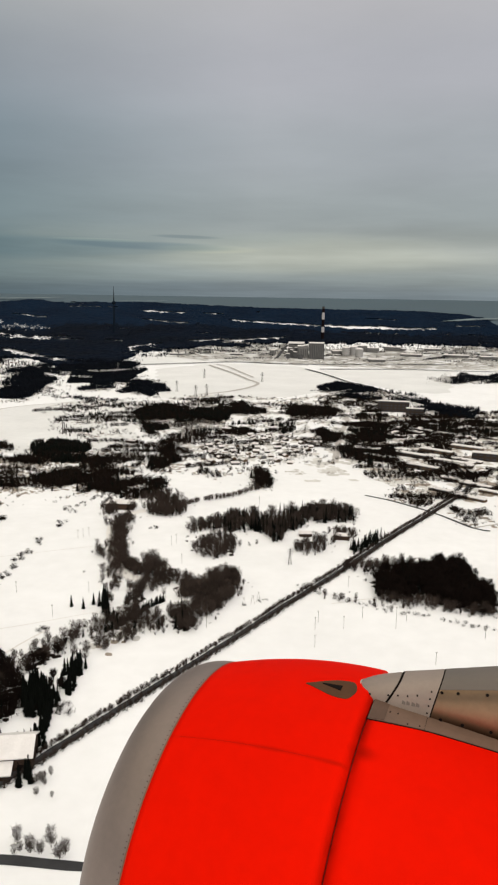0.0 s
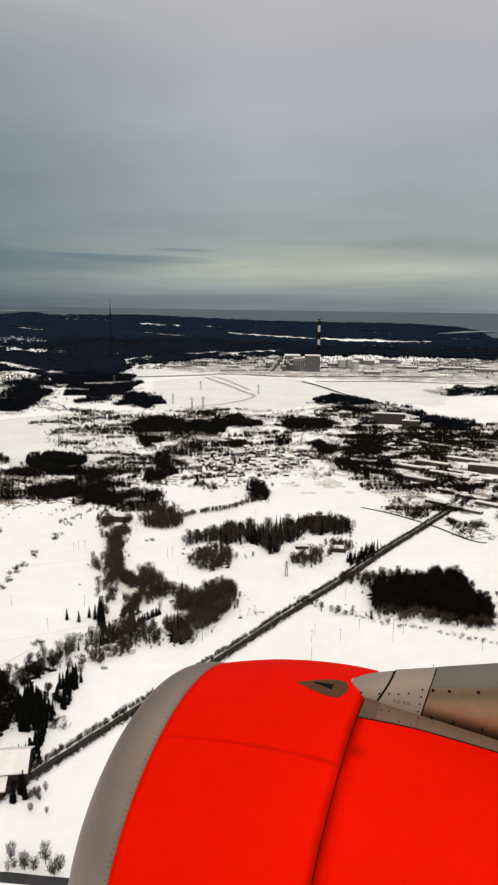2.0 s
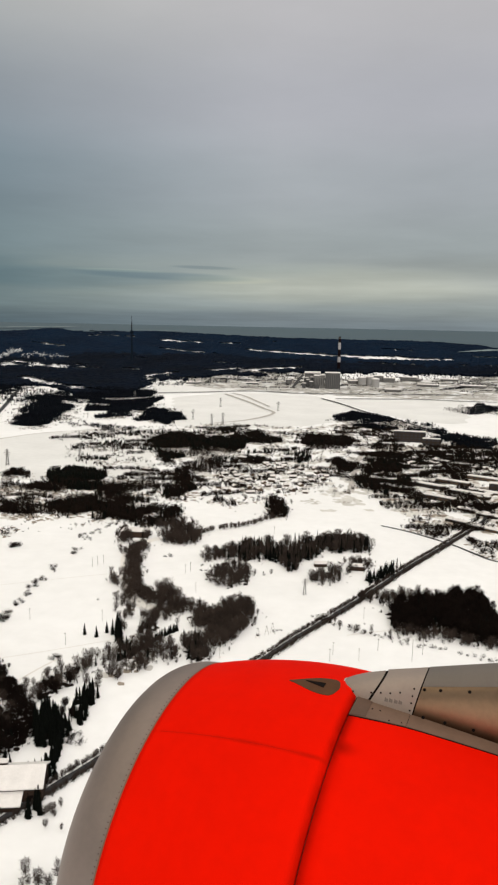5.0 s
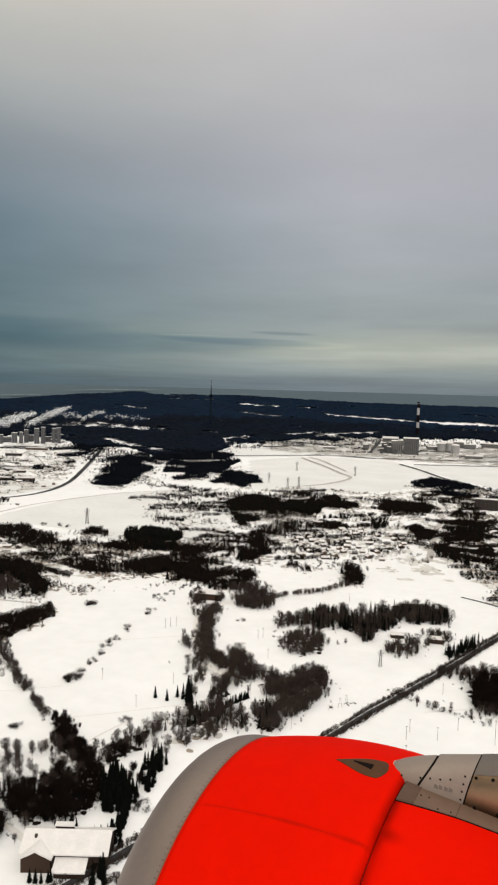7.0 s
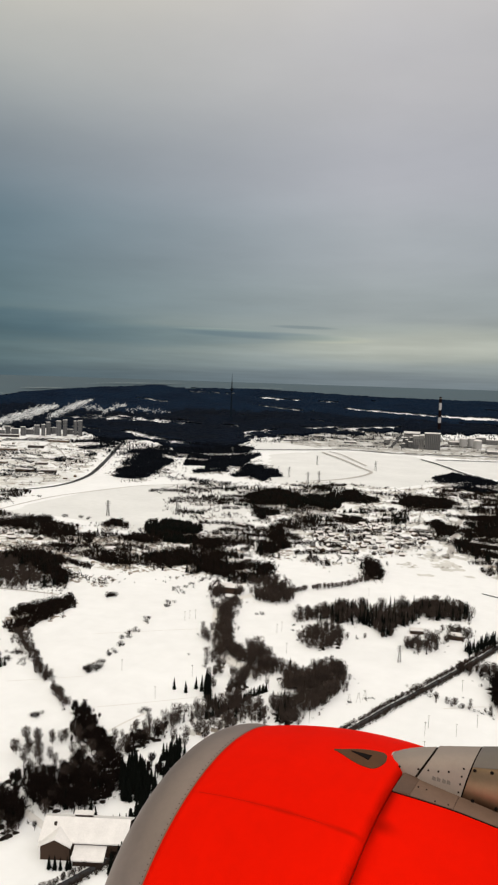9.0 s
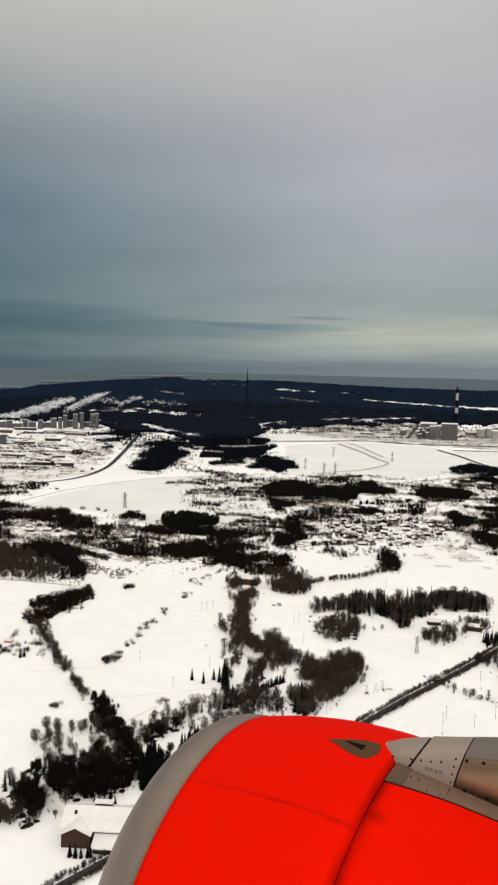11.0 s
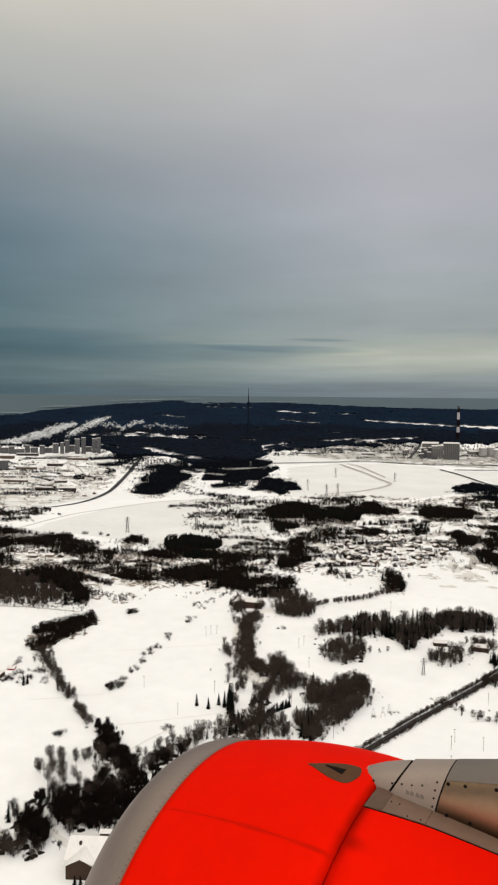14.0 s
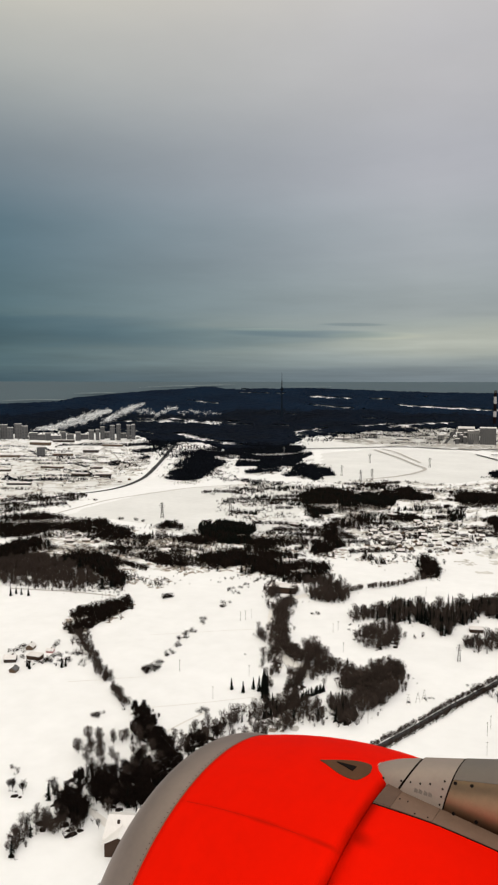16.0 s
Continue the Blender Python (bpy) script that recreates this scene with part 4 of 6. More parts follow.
def strips(poly, n, wood, len0, len1, h0, h1, gap):
    """Broken hedgerows and narrow belts of trees."""
    p = np.array(poly, float)
    c = 0
    while c < n:
        x, y = wood.rng.uniform(p.min(0), p.max(0))
        if not inside(poly, np.array([x]), np.array([y]))[0]:
            continue
        c += 1
        a, L = math.radians(25) + wood.rng.normal() * 0.3, wood.rng.uniform(len0, len1) / 2
        u = Vector((math.cos(a), math.sin(a))) * L
        bend = wood.rng.normal() * L * 0.25
        wood.plant(spread_along([(x - u.x, y - u.y), (x - u.y / L * bend, y + u.x / L * bend), (x + u.x, y + u.y)], gap, gap * 1.5 + 3.5, wood.rng), h0, h1)


strips([(-2389, 1861), (-2242, 2167), (-1951, 2484), (-1508, 2045), (-1232, 1595), (-1216, 1396), (-1258, 1217), (-1354, 1054)], 34, far_bare, 50, 200, 4, 8, 1.6)
strips([(-924, 1512), (-776, 1680), (-650, 1837), (-444, 1863), (-227, 2154), (-115, 1233), (-368, 1053), (-566, 930)], 64, mid_bare, 20, 110, 5, 9, 1.1)
strips([(-239, 1675), (93, 1867), (246, 1887), (150, 1071), (61, 1038), (-29, 974), (-115, 1072)], 110, mid_bare, 20, 110, 5, 9, 1.1)
strips([(-1359, 3310), (-961, 3501), (-438, 3332), (157, 3629), (442, 3604), (398, 3197), (-400, 3051), (-1171, 2850)], 50, far_bare, 50, 200, 4, 9, 2.0)
strips([(-991, 792), (-909, 879), (-754, 980), (-573, 1171), (-452, 965), (-631, 821), (-736, 712)], 40, mid_bare, 20, 90, 4, 8, 1.1)
def rough_ground(poly, each, r0, r1, cl):
    """Dead grass and thin snow in patches."""
    grass.lay(spread_in(poly, each, grass.rng, 6.0, cl), r0, r1)
    thin_snow.lay(spread_in(poly, each * 0.45, thin_snow.rng, 12.0, cl - 0.12), r0 * 1.5, r1 * 1.5, 0.0)


rough_ground([(-2519, 1963), (-2353, 2274), (-2050, 2610), (-1624, 2185), (-1280, 1633), (-1216, 1396), (-1258, 1217), (-1354, 1054)], 700, 4, 10, 0.52)
rough_ground([(-776, 1680), (-670, 1891), (-457, 1916), (-234, 2221), (-115, 1233), (-362, 1036)], 420, 3, 8, 0.56)
rough_ground([(-239, 1675), (93, 1867), (246, 1887), (150, 1071), (61, 1038), (-29, 974), (-115, 1072)], 220, 3, 9, 0.46)
rough_ground([(-1359, 3310), (-961, 3501), (-438, 3332), (159, 3713), (442, 3604), (374, 2984), (-371, 2840), (-1171, 2850)], 380, 6, 16, 0.42)
rough_ground([(-909, 879), (-760, 987), (-578, 1180), (-438, 935), (-622, 809), (-747, 723)], 150, 2, 6, 0.48)
rough_ground([(-263, 1089), (-208, 1111), (-117, 1188), (-71, 1208), (-97, 1136), (-228, 1048)], 60, 1.0, 3.0, 0.62)
rough_ground([(-311, 572), (-298, 603), (-272, 601), (-231, 514), (-240, 458)], 120, 1.5, 4, 0.54)
strips([(-924, 1512), (-776, 1680), (-508, 1878), (-353, 1492), (-434, 1236), (-663, 1088)], 26, mid_fir, 14, 50, 6, 11, 1.4)
thin_snow.lay(spread_in([(-271, 1118), (-123, 1237), (-56, 1226), (-95, 1114), (-224, 1029)], 130, thin_snow.rng, 8.0, 0.56), 4, 11)
strips([(-443, 1261), (-387, 1362), (-326, 1382), (-238, 1279), (-263, 1123), (-340, 1075), (-427, 1132)], 44, mid_bare, 8, 30, 3, 6, 1.0)
mid_fir.plant(spread_along([(-751, 1627), (-713, 1678), (-628, 1693)], 5.0, 4, mid_fir.rng), 8, 14)
mid_fir.plant(spread_along([(-855, 1646), (-802, 1636), (-748, 1653)], 7.0, 5, mid_fir.rng), 7, 12)


def clump(places, n, spread, h0, h1):
    """A few bushes close together at each place."""
    for x, y in places:
        bushes.plant(bushes.rng.normal((x, y), (spread, spread), (n, 2)), h0, h1)


clump([(-543, 500), (-545, 513), (-507, 487), (-500, 498), (-499, 512), (-483, 507), (-487, 525)], 7, 3.0, 2.5, 5)
# row of bushes along a ditch in the white field
clump([(-401, 524), (-399, 528), (-400, 536)], 8, 2.6, 3.5, 6.5)
clump([(-402, 546), (-407, 565), (-410, 572)], 5, 2.0, 2.5, 4.5)
clump([(-412, 590), (-422, 611), (-425, 624), (-425, 632)], 6, 2.4, 2.5, 5)
clump([(-431, 664), (-434, 675), (-441, 723), (-443, 736)], 5, 2.4, 2.5, 4.5)
clump([(-467, 784), (-470, 793), (-456, 779), (-462, 803), (-462, 820), (-462, 838)], 4, 3.0, 2.5, 4.5)
clump([(-458, 853), (-456, 867), (-441, 868)], 5, 4.0, 2.5, 4.5)
# single bushes and small trees on the snow
clump([(-521, 719), (-520, 724)], 8, 2.4, 4, 7)
clump([(-334, 751), (-331, 755)], 4, 1.8, 2, 3.5)
clump([(-281, 721), (-285, 738), (-271, 745)], 3, 1.2, 1.5, 2.5)
near_bare.plant([(-286, 756), (-353, 393), (-353, 394), (-317, 432), (-272, 488), (-271, 492), (-270, 485), (-270, 548), (-269, 551), (-260, 558)], 5, 8)
clump([(-352, 393), (-318, 432), (-271, 488), (-270, 548)], 6, 2.0, 2, 4)
clump([(-381, 431), (-380, 433)], 6, 2.0, 2.5, 4)
clump([(-313, 481), (-310, 480)], 5, 2.0, 2, 4)
clump([(-735, 1141), (-733, 1150)], 6, 3.0, 5, 8)
clump([(-696, 1138), (-680, 1143), (-1092, 1247)], 4, 2.4, 3, 6)
clump([(-781, 1081), (-781, 1094), (-778, 1070)], 8, 4.0, 6, 10)
clump([(-895, 1098), (-866, 1104), (-845, 1104)], 4, 3.0, 4, 7)
clump([(-173, 578), (-162, 590), (-158, 594)], 4, 2.0, 1.5, 3)
clump([(-21, 657), (-15, 656), (4, 641), (40, 634)], 5, 2.5, 2, 4)
clump([(-270, 374), (-263, 381), (-255, 381), (-236, 384)], 8, 3.0, 3, 6)
clump([(-527, 492), (-498, 493), (-478, 494), (-464, 509), (-520, 531)], 5, 3.0, 2.5, 5)


def tree_kind(name, crown_kind, crown_mat, label, height):
    """One tree, 1 high, with trunk and crown, to be copied."""
    e = new(name)
    tagged(e, label, "tree", name + "s by the river")
    v, f = trunk_mesh(0.75, 0.018, 7)
    raw("trunk", v, f, BARK, e)
    v, f = crown_kind
    raw("crown", v, f, crown_mat, e)
    return e


def stand(kinds, places, h0, h1, seed):
    rng = random.Random(seed)
    for x, y in places:
        e = copy_thing(rng.choice(kinds), Matrix())
        h = rng.uniform(h0, h1)
        e.matrix_basis = pose(x, y, rise(x, y) - 0.4, 0, 0, rng.uniform(0, 360)) @ Matrix.Diagonal((h * rng.uniform(0.85, 1.15), h * rng.uniform(0.85, 1.15), h, 1))


_q = np.random.default_rng(33)
bare_kinds = [tree_kind("bare_tree", bare_mesh(_q, 300, 0.24, 0.20, 0.007), NEAR_TWIGS, "leafless brown tree standing in snow", 1) for _ in range(4)]
fir_kinds = [tree_kind("fir_tree", spruce_mesh(_q, 16, 10), FIR, "dark green fir standing in snow", 1) for _ in range(3)]
pine_kinds = [tree_kind("pine_tree", bare_mesh(_q, 380, (0.15, 0.19, 0.13)[i], (0.38, 0.48, 0.32)[i], 0.008), PINE, "tall dark tree with a bare trunk in snow", 1) for i in range(3)]
for e, (x, y) in zip(bare_kinds + fir_kinds + pine_kinds, [(-265, 449), (-259, 457), (-256, 467), (-254, 446), (-313, 529), (-301, 528), (-297, 539), (-249, 402), (-260, 412), (-256, 402)]):
    e.matrix_basis = pose(x, y, -0.4) @ Matrix.Diagonal((11, 11, 11, 1))
# firs by the river and on the field's edge
stand(fir_kinds, spread_in([(-293, 540), (-297, 563), (-284, 548), (-276, 529), (-276, 517), (-286, 526)], 11, _q, 1), 12, 19, 5)
stand(fir_kinds, [(-269, 509), (-270, 515), (-267, 513), (-268, 519), (-265, 516), (-259, 508), (-258, 510), (-255, 507), (-255, 501), (-263, 510)], 8, 13, 6)
stand(fir_kinds, [(-272, 552), (-270, 551), (-271, 555), (-265, 553)], 8, 12, 8)
stand(fir_kinds, spread_along([(-262, 493), (-255, 516), (-249, 544), (-242, 564)], 1.1, 1.2, _q), 6, 9, 7)
stand(fir_kinds, spread_in([(-257, 363), (-274, 390), (-271, 403), (-259, 399), (-242, 371)], 8, _q, 1), 11, 17, 9)
stand(fir_kinds, [(-246, 348), (-242, 349), (-240, 353), (-236, 353)], 5, 7, 10)
stand(fir_kinds, stand_firs_west, 9, 13, 11)
stand(fir_kinds, [(-505, 479), (-499, 476), (-475, 493), (-474, 497)], 8, 12, 12)
stand(fir_kinds, spread_in([(-251, 405), (-257, 420), (-256, 444), (-247, 431), (-242, 398)], 9, _q, 1), 9, 14, 13)
# bare trees standing singly
stand(bare_kinds, spread_in([(-265, 498), (-265, 526), (-253, 542), (-244, 520), (-250, 497)], 70, _q, 3), 9, 13, 3)
stand(bare_kinds, spread_in([(-312, 587), (-303, 598), (-281, 558), (-289, 548)], 60, _q, 3), 8, 12, 4)
stand(bare_kinds, spread_in([(-269, 482), (-244, 496), (-230, 473), (-246, 455)], 70, _q, 3), 8, 12, 14)
stand(bare_kinds, spread_in([(-372, 392), (-343, 412), (-323, 432), (-300, 408), (-291, 372), (-324, 362)], 80, _q, 3), 9, 13, 1)
stand(pine_kinds, spread_in([(-302, 337), (-285, 359), (-269, 355), (-286, 329)], 40, _q, 2), 8, 12, 2)
stand(bare_kinds, [(-290, 350), (-285, 333), (-288, 343), (-290, 380), (-283, 378), (-288, 389)], 11, 16, 15)
stand(bare_kinds, [(-195, 271), (-186, 268), (-178, 274), (-169, 272)], 9, 13, 16)
stand(bare_kinds, [(-208, 315), (-206, 314), (-206, 305), (-197, 306)], 4, 6, 17)

# conifers round the farm
stand(fir_kinds, [(-270, 342), (-266, 342), (-264, 344), (-261, 345), (-259, 348)], 6, 8, 18)
stand(fir_kinds, [(-239, 328), (-238, 329), (-237, 332)], 10, 13, 19)
stand(fir_kinds, [(-251, 297), (-248, 298), (-245, 299), (-242, 301), (-241, 302)], 7, 9, 20)
stand(fir_kinds, spread_along([(-218, 311), (-228, 335), (-238, 366), (-249, 397)], 1.6, 4, _q), 9, 13, 21)
pines.finish("pine_woodland", PINE, "tall dark trees with bare trunks and close crowns", "woods")
near_bare.finish("bare_woodland", NEAR_TWIGS, "leafless brown trees standing close in the snow", "woods")
near_fir.finish("fir_woodland", FIR, "dark green firs standing among bare trees", "woods")
mid_bare.finish("bare_wood_belts", BARE, "belts of leafless trees between snowy fields", "woods")
mid_fir.finish("fir_wood_belts", FIR, "dark firs in belts of wood between fields", "woods")
shaded_floor.finish("forest_floor", LITTER_SHADE, "dark fallen leaves, brush and painted shade below the trees", "forest floor")
grass.finish("dead_grass", GRASS, "dead brown grass showing through thin snow", "grass")
thin_snow.finish("thin_snow", THIN, "thin grey snow over rough ground", "snow")
far_bare.finish("distant_bare_woods", HAZY_DISTANT, "distant dark belts of bare trees, tinted for haze", "woods")
far_fir.finish("distant_fir_woods", HAZY_DISTANT, "distant dark belts of firs, tinted for haze", "woods")
under.finish("undergrowth", BARE, "dense leafless undergrowth below the trees", "undergrowth")
scrub.finish("scrub", BARE, "scattered low leafless scrub on snow", "scrub")
bushes.finish("field_bushes", BARE, "dark leafless bushes along a ditch in the snow", "bushes")


# ------------------------------------------------------------ far forest and sea
COAST = sorted((math.atan2(x, y), math.hypot(x, y)) for x, y in [(-3491, 2398), (-3184, 2866), (-3014, 3125), (-3022, 3282), (-2930, 3521), (-2787, 3790), (-2548, 4083)] + [(-2458, 4065), (-1986, 4341), (-1590, 4430), (-1269, 4473), (-897, 4536), (-572, 4594)] + [(-412, 4608), (-210, 4595), (-46, 4554), (81, 4454), (145, 4245), (310, 4201), (632, 4133)])


def coast_r(a):
    return float(np.interp(a, [c[0] for c in COAST], [c[1] for c in COAST])) + 14 * noise.noise(Vector((a * 60, 0, 9))) + 7 * noise.noise(Vector((a * 260, 3, 9)))


def far_forest():
    """A dark forest that runs to the coast, open where fields and ice lie in it."""
    rng = np.random.default_rng(21)
    clear = [([(-1287, 4032), (-1173, 4032), (-979, 4031)], 34), ([(-979, 4031), (-791, 4022), (-440, 4073)], 44), ([(-1850, 4090), (-1762, 4104), (-1645, 4134)], 40), ([(-1510, 4171), (-1402, 4190)], 20), ([(-2291, 3994), (-2065, 4095)], 22), ([(-2398, 2829), (-2262, 2922), (-2153, 3008)], 26), ([(-2317, 2993), (-2081, 3101)], 24)]
    clear += [([(-1988, 3115), (-1831, 3183)], 22), ([(-2169, 2957), (-2005, 3057)], 30),
             ([(-1866, 2694), (-1694, 2613)], 46), ([(-1691, 2566), (-1549, 2603)], 26), ([(-1924, 3033), (-1756, 3125)], 20), ([(-1629, 3178), (-1568, 3180)], 18), ([(-624, 4000), (-180, 4066)], 40), ([(-2086, 3003), (-1952, 3076)], 30), ([(-575, 4303), (-414, 4309)], 18), ([(-1448, 3025), (-1389, 3178)], 34), ([(-1261, 3330), (-1160, 3456)], 34), ([(-1114, 3361), (-1015, 3502), (-901, 3605)], 42)]
    a0, a1 = math.radians(-75), math.radians(20)
    na, nr = 900, 96
    edge = sorted((math.atan2(x, y), math.hypot(x, y)) for x, y in [(-2622, 2044), (-2452, 2369), (-2164, 2593), (-1937, 2524), (-1812, 2448), (-1787, 2548), (-1672, 2536), (-1461, 2394)] + [(-1433, 2422), (-1331, 2460), (-1308, 2708), (-1345, 2925), (-1222, 3122), (-1056, 3274), (-876, 3402), (-785, 3473), (-442, 3608)] + [(-337, 3566), (-156, 3619), (157, 3629), (558, 3592)])
    at, far = [p[0] for p in edge], [p[1] for p in edge]
    ang = np.linspace(a0, a1, na + 1)
    r_in = np.interp(ang, at, far) + np.array([90 * noise.noise(Vector((a * 22, 0, 4))) + 45 * noise.noise(Vector((a * 90, 0, 4))) + 50 * noise.noise(Vector((a * 420, 0, 4))) for a in ang])
    r_out = np.array([coast_r(a) for a in ang])
    t = np.linspace(0, 1, nr + 1)
    r = r_in[:, None] + (r_out - r_in)[:, None] * t[None, :]
    x, y = r * np.sin(ang)[:, None], r * np.cos(ang)[:, None]
    x, y = x + rng.normal(size=x.shape) * 2, y + rng.normal(size=x.shape) * 4
    cut = np.full(x.shape, 1e9)
    for pts, half in clear:
        for (ax, ay), (bx, by) in zip(pts, pts[1:]):
            u = np.clip(((x - ax) * (bx - ax) + (y - ay) * (by - ay)) / ((bx - ax) ** 2 + (by - ay) ** 2), 0, 1)
            cut = np.minimum(cut, np.hypot(x - ax - u * (bx - ax), y - ay - u * (by - ay)) / (half * 0.66))
    groups = ([], [])
    v = []
    near_end = 3960.0
    for i in range(na + 1):
        for j in range(nr + 1):
            px, py = x[i, j], y[i, j]
            n = noise.noise(Vector((px, py * 0.5, 0)) / 140) * 0.6 + noise.noise(Vector((px, py, 7)) / 22) * 0.5
            v.append((px, py, rise(px, py) + (0.0 if j in (0, nr) else 7.5 + 5.0 * n + rng.uniform(-1.2, 1.2))))
    for i in range(na):
        for j in range(nr):
            px, py = x[i, j], y[i, j]
            q = noise.noise(Vector((px, py, 31)) / 40)
            if j and cut[i, j] < 1 + 1.0 * q + 0.5 * noise.noise(Vector((px, py, 5)) / 110):
                continue
            if noise.noise(Vector((px * 0.35, py * 2.2, 50)) / 150) + 0.25 * q > 0.62 - 0.22 * (j < 14):
                continue
            k = i * (nr + 1) + j
            # beyond this distance the forest takes the colour with more haze in it
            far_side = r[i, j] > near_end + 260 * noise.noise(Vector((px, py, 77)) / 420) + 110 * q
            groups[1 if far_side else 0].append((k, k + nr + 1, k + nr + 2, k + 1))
    for f, mat, name, label in ((groups[0], HAZY_FAR_FIR, "far_forest", "nearly black far forest, haze blue in its colour, behind snowy fields"), (groups[1], HAZY_COAST_FIR, "coast_forest", "dark forest reaching to the coast, painted blue-grey for haze")):
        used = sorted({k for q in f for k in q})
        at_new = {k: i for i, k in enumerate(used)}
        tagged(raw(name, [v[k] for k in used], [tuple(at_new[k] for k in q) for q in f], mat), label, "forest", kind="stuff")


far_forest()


def far_sea():
    v, f = [], []
    na = 260
    for k in range(na + 1):
        a = math.radians(-80 + 110 * k / na)
        coast = coast_r(a) - 40
        for j in range(9):
            r = coast + (4978 - coast) * j / 8
            x, y = r * math.sin(a), r * math.cos(a)
            v.append((x, y, rise(x, y) + 1.5))
        if k:
            for j in range(8):
                n = 9 * k + j
                f.append((n - 9, n, n + 1, n - 8))
    tagged(raw("water", v, f, SEA), "grey open sea along the horizon", "sea", kind="structure")


far_sea()

# ------------------------------------------------------------ roads, river, tracks
for pts, wide in (([(-3235, 2912), (-3129, 3065), (-2996, 3188)], 20), ([(-3097, 3355), (-3008, 3456), (-2928, 3546)], 22), ([(-2922, 3732), (-2781, 3905), (-2440, 4191)], 18), ([(-147, 4298), (20, 4378), (179, 4416)], 44), ([(-2133, 4266), (-1850, 4411)], 14)):
    ribbon("water", pts, wide, SEA_ICE, "pale sea ice lying along the coast", "sea ice", lift=4.0, step=26.0, taper=True)
field([(-1049, 1222), (-1053, 1386), (-1008, 1534), (-867, 1693), (-787, 1656), (-573, 1216), (-616, 1121), (-693, 1059), (-819, 1079), (-931, 1086), (-1010, 1063)], "grey-white snow on a wide field, haze put into its colour", 1)
field([(-1081, 2481), (-963, 2706), (-671, 2791), (-566, 2705), (-351, 2359), (-398, 2068), (-520, 1869), (-679, 1829), (-793, 1826)], "grey-white snow on a wide field, haze put into its colour", 2)
field([(-549, 2676), (-292, 2780), (-72, 2818), (-53, 2215), (-202, 2215), (-361, 2423)], "grey-white snow on a wide field, haze put into its colour", 3)
field([(-1324, 2852), (-1202, 3071), (-934, 3227), (-773, 3205), (-751, 3020), (-987, 2774), (-1208, 2605)], "grey snow by a far road, haze put into its colour", 4)
field([(-1995, 1554), (-1806, 1745), (-1547, 1724), (-1222, 1558), (-1203, 1381), (-1246, 1205), (-1324, 1030)], "grey snow between town yards, haze put into its colour", 5)
ribbon("road", [(-1267, 986), (-1211, 1171), (-1201, 1264), (-1172, 1407), (-1225, 1586), (-1362, 1837), (-1587, 2221), (-1691, 2419), (-1672, 2536)], 13, ASPHALT, "dark curving main road between snowy fields")
ribbon("track", [(-1048, 1057), (-1066, 1189), (-1070, 1285), (-1043, 1418), (-1008, 1534), (-890, 1673)], 5, TRACK, "packed-snow track along a field", "track")
ribbon("road", [(-250, 242), (-236, 289), (-219, 342), (-201, 398), (-180, 459), (-153, 541), (-138, 590), (-117, 651), (-97, 713), (-73, 794), (-37, 902), (3, 1024), (17, 1102), (5, 1183), (-26, 1336), (-62, 1510), (-105, 1700)], 5.4, ASPHALT, "straight wet country road with hedges beside it")
ribbon("road", [(-573, 2699), (-478, 2570), (-371, 2378), (-288, 2272), (-211, 2152), (-96, 1943)], 10, ASPHALT, "dark far road across the snow")
ribbon("track", [(-196, 1174), (-209, 1271), (-229, 1433), (-244, 1606), (-289, 1755), (-356, 1928)], 11, TRACK, "packed-snow village lane", "track")
ribbon("track", [(-244, 1606), (-188, 1515), (-136, 1430), (-79, 1327)], 9, TRACK, "packed-snow village lane", "track")
ribbon("track", [(-947, 2675), (-799, 2486), (-681, 2301), (-618, 2201), (-616, 2084), (-646, 1967), (-700, 1883)], 11, TRACK, "curving packed-snow track on a field", "track")
ribbon("track", [(-929, 2709), (-844, 2624), (-680, 2363)], 8, TRACK, "curving packed-snow track on a field", "track")
ribbon("road", [(-1211, 2558), (-1049, 2684), (-880, 2809), (-680, 2826), (-311, 2950), (-78, 3018)], 14, ASPHALT, "dark far road across the snow")
ribbon("road", [(-523, 2714), (-240, 2822), (-34, 2836), (167, 2863), (457, 2886)], 14, ASPHALT, "dark far road across the snow")
ribbon("road", [(-853, 2952), (-765, 3171), (-592, 3041), (-327, 3087)], 9, TRACK, "grey far road across the snow")
ribbon("road", [(-1265, 3049), (-1155, 3019), (-1012, 2842)], 8, TRACK, "grey far road across the snow")
ribbon("road", [(-120, 982), (-80, 964), (-26, 926), (22, 877), (41, 872)], 4.5, ASPHALT, "narrow dark road along a white field")
ribbon("track", [(22, 877), (56, 906), (137, 955)], 3, TRACK, "packed-snow lane along a white field", "track")
ribbon("water", [(-374, 818), (-381, 803), (-385, 774), (-380, 742), (-359, 696), (-329, 644), (-302, 611), (-282, 604), (-273, 603)], 13, ICE, "snow-covered frozen river in a bend", "river")
ribbon("track", [(-336, 340), (-310, 334), (-285, 327), (-257, 316), (-243, 311)], 5, FAINT, "packed-snow lane between dark woods", "track")
ribbon("track", [(-719, 655), (-676, 671), (-633, 685), (-577, 695)], 4, TRACK, "packed-snow lane below a dark wood", "track")
ribbon("track", [(-361, 458), (-321, 493), (-272, 540)], 0.8, FAINT, "snow-filled ditch across the white field", "ditch")
ribbon("track", [(-457, 604), (-397, 653), (-350, 693), (-358, 718)], 0.8, FAINT, "snow-filled ditch across the white field", "ditch")
ribbon("track", [(-302, 363), (-316, 403), (-316, 443), (-308, 483)], 1.6, FAINT, "faint packed-snow path round the field", "track")
ribbon("track", [(-447, 471), (-422, 491), (-397, 512)], 0.8, FAINT, "snow-filled ditch across the white field", "ditch")
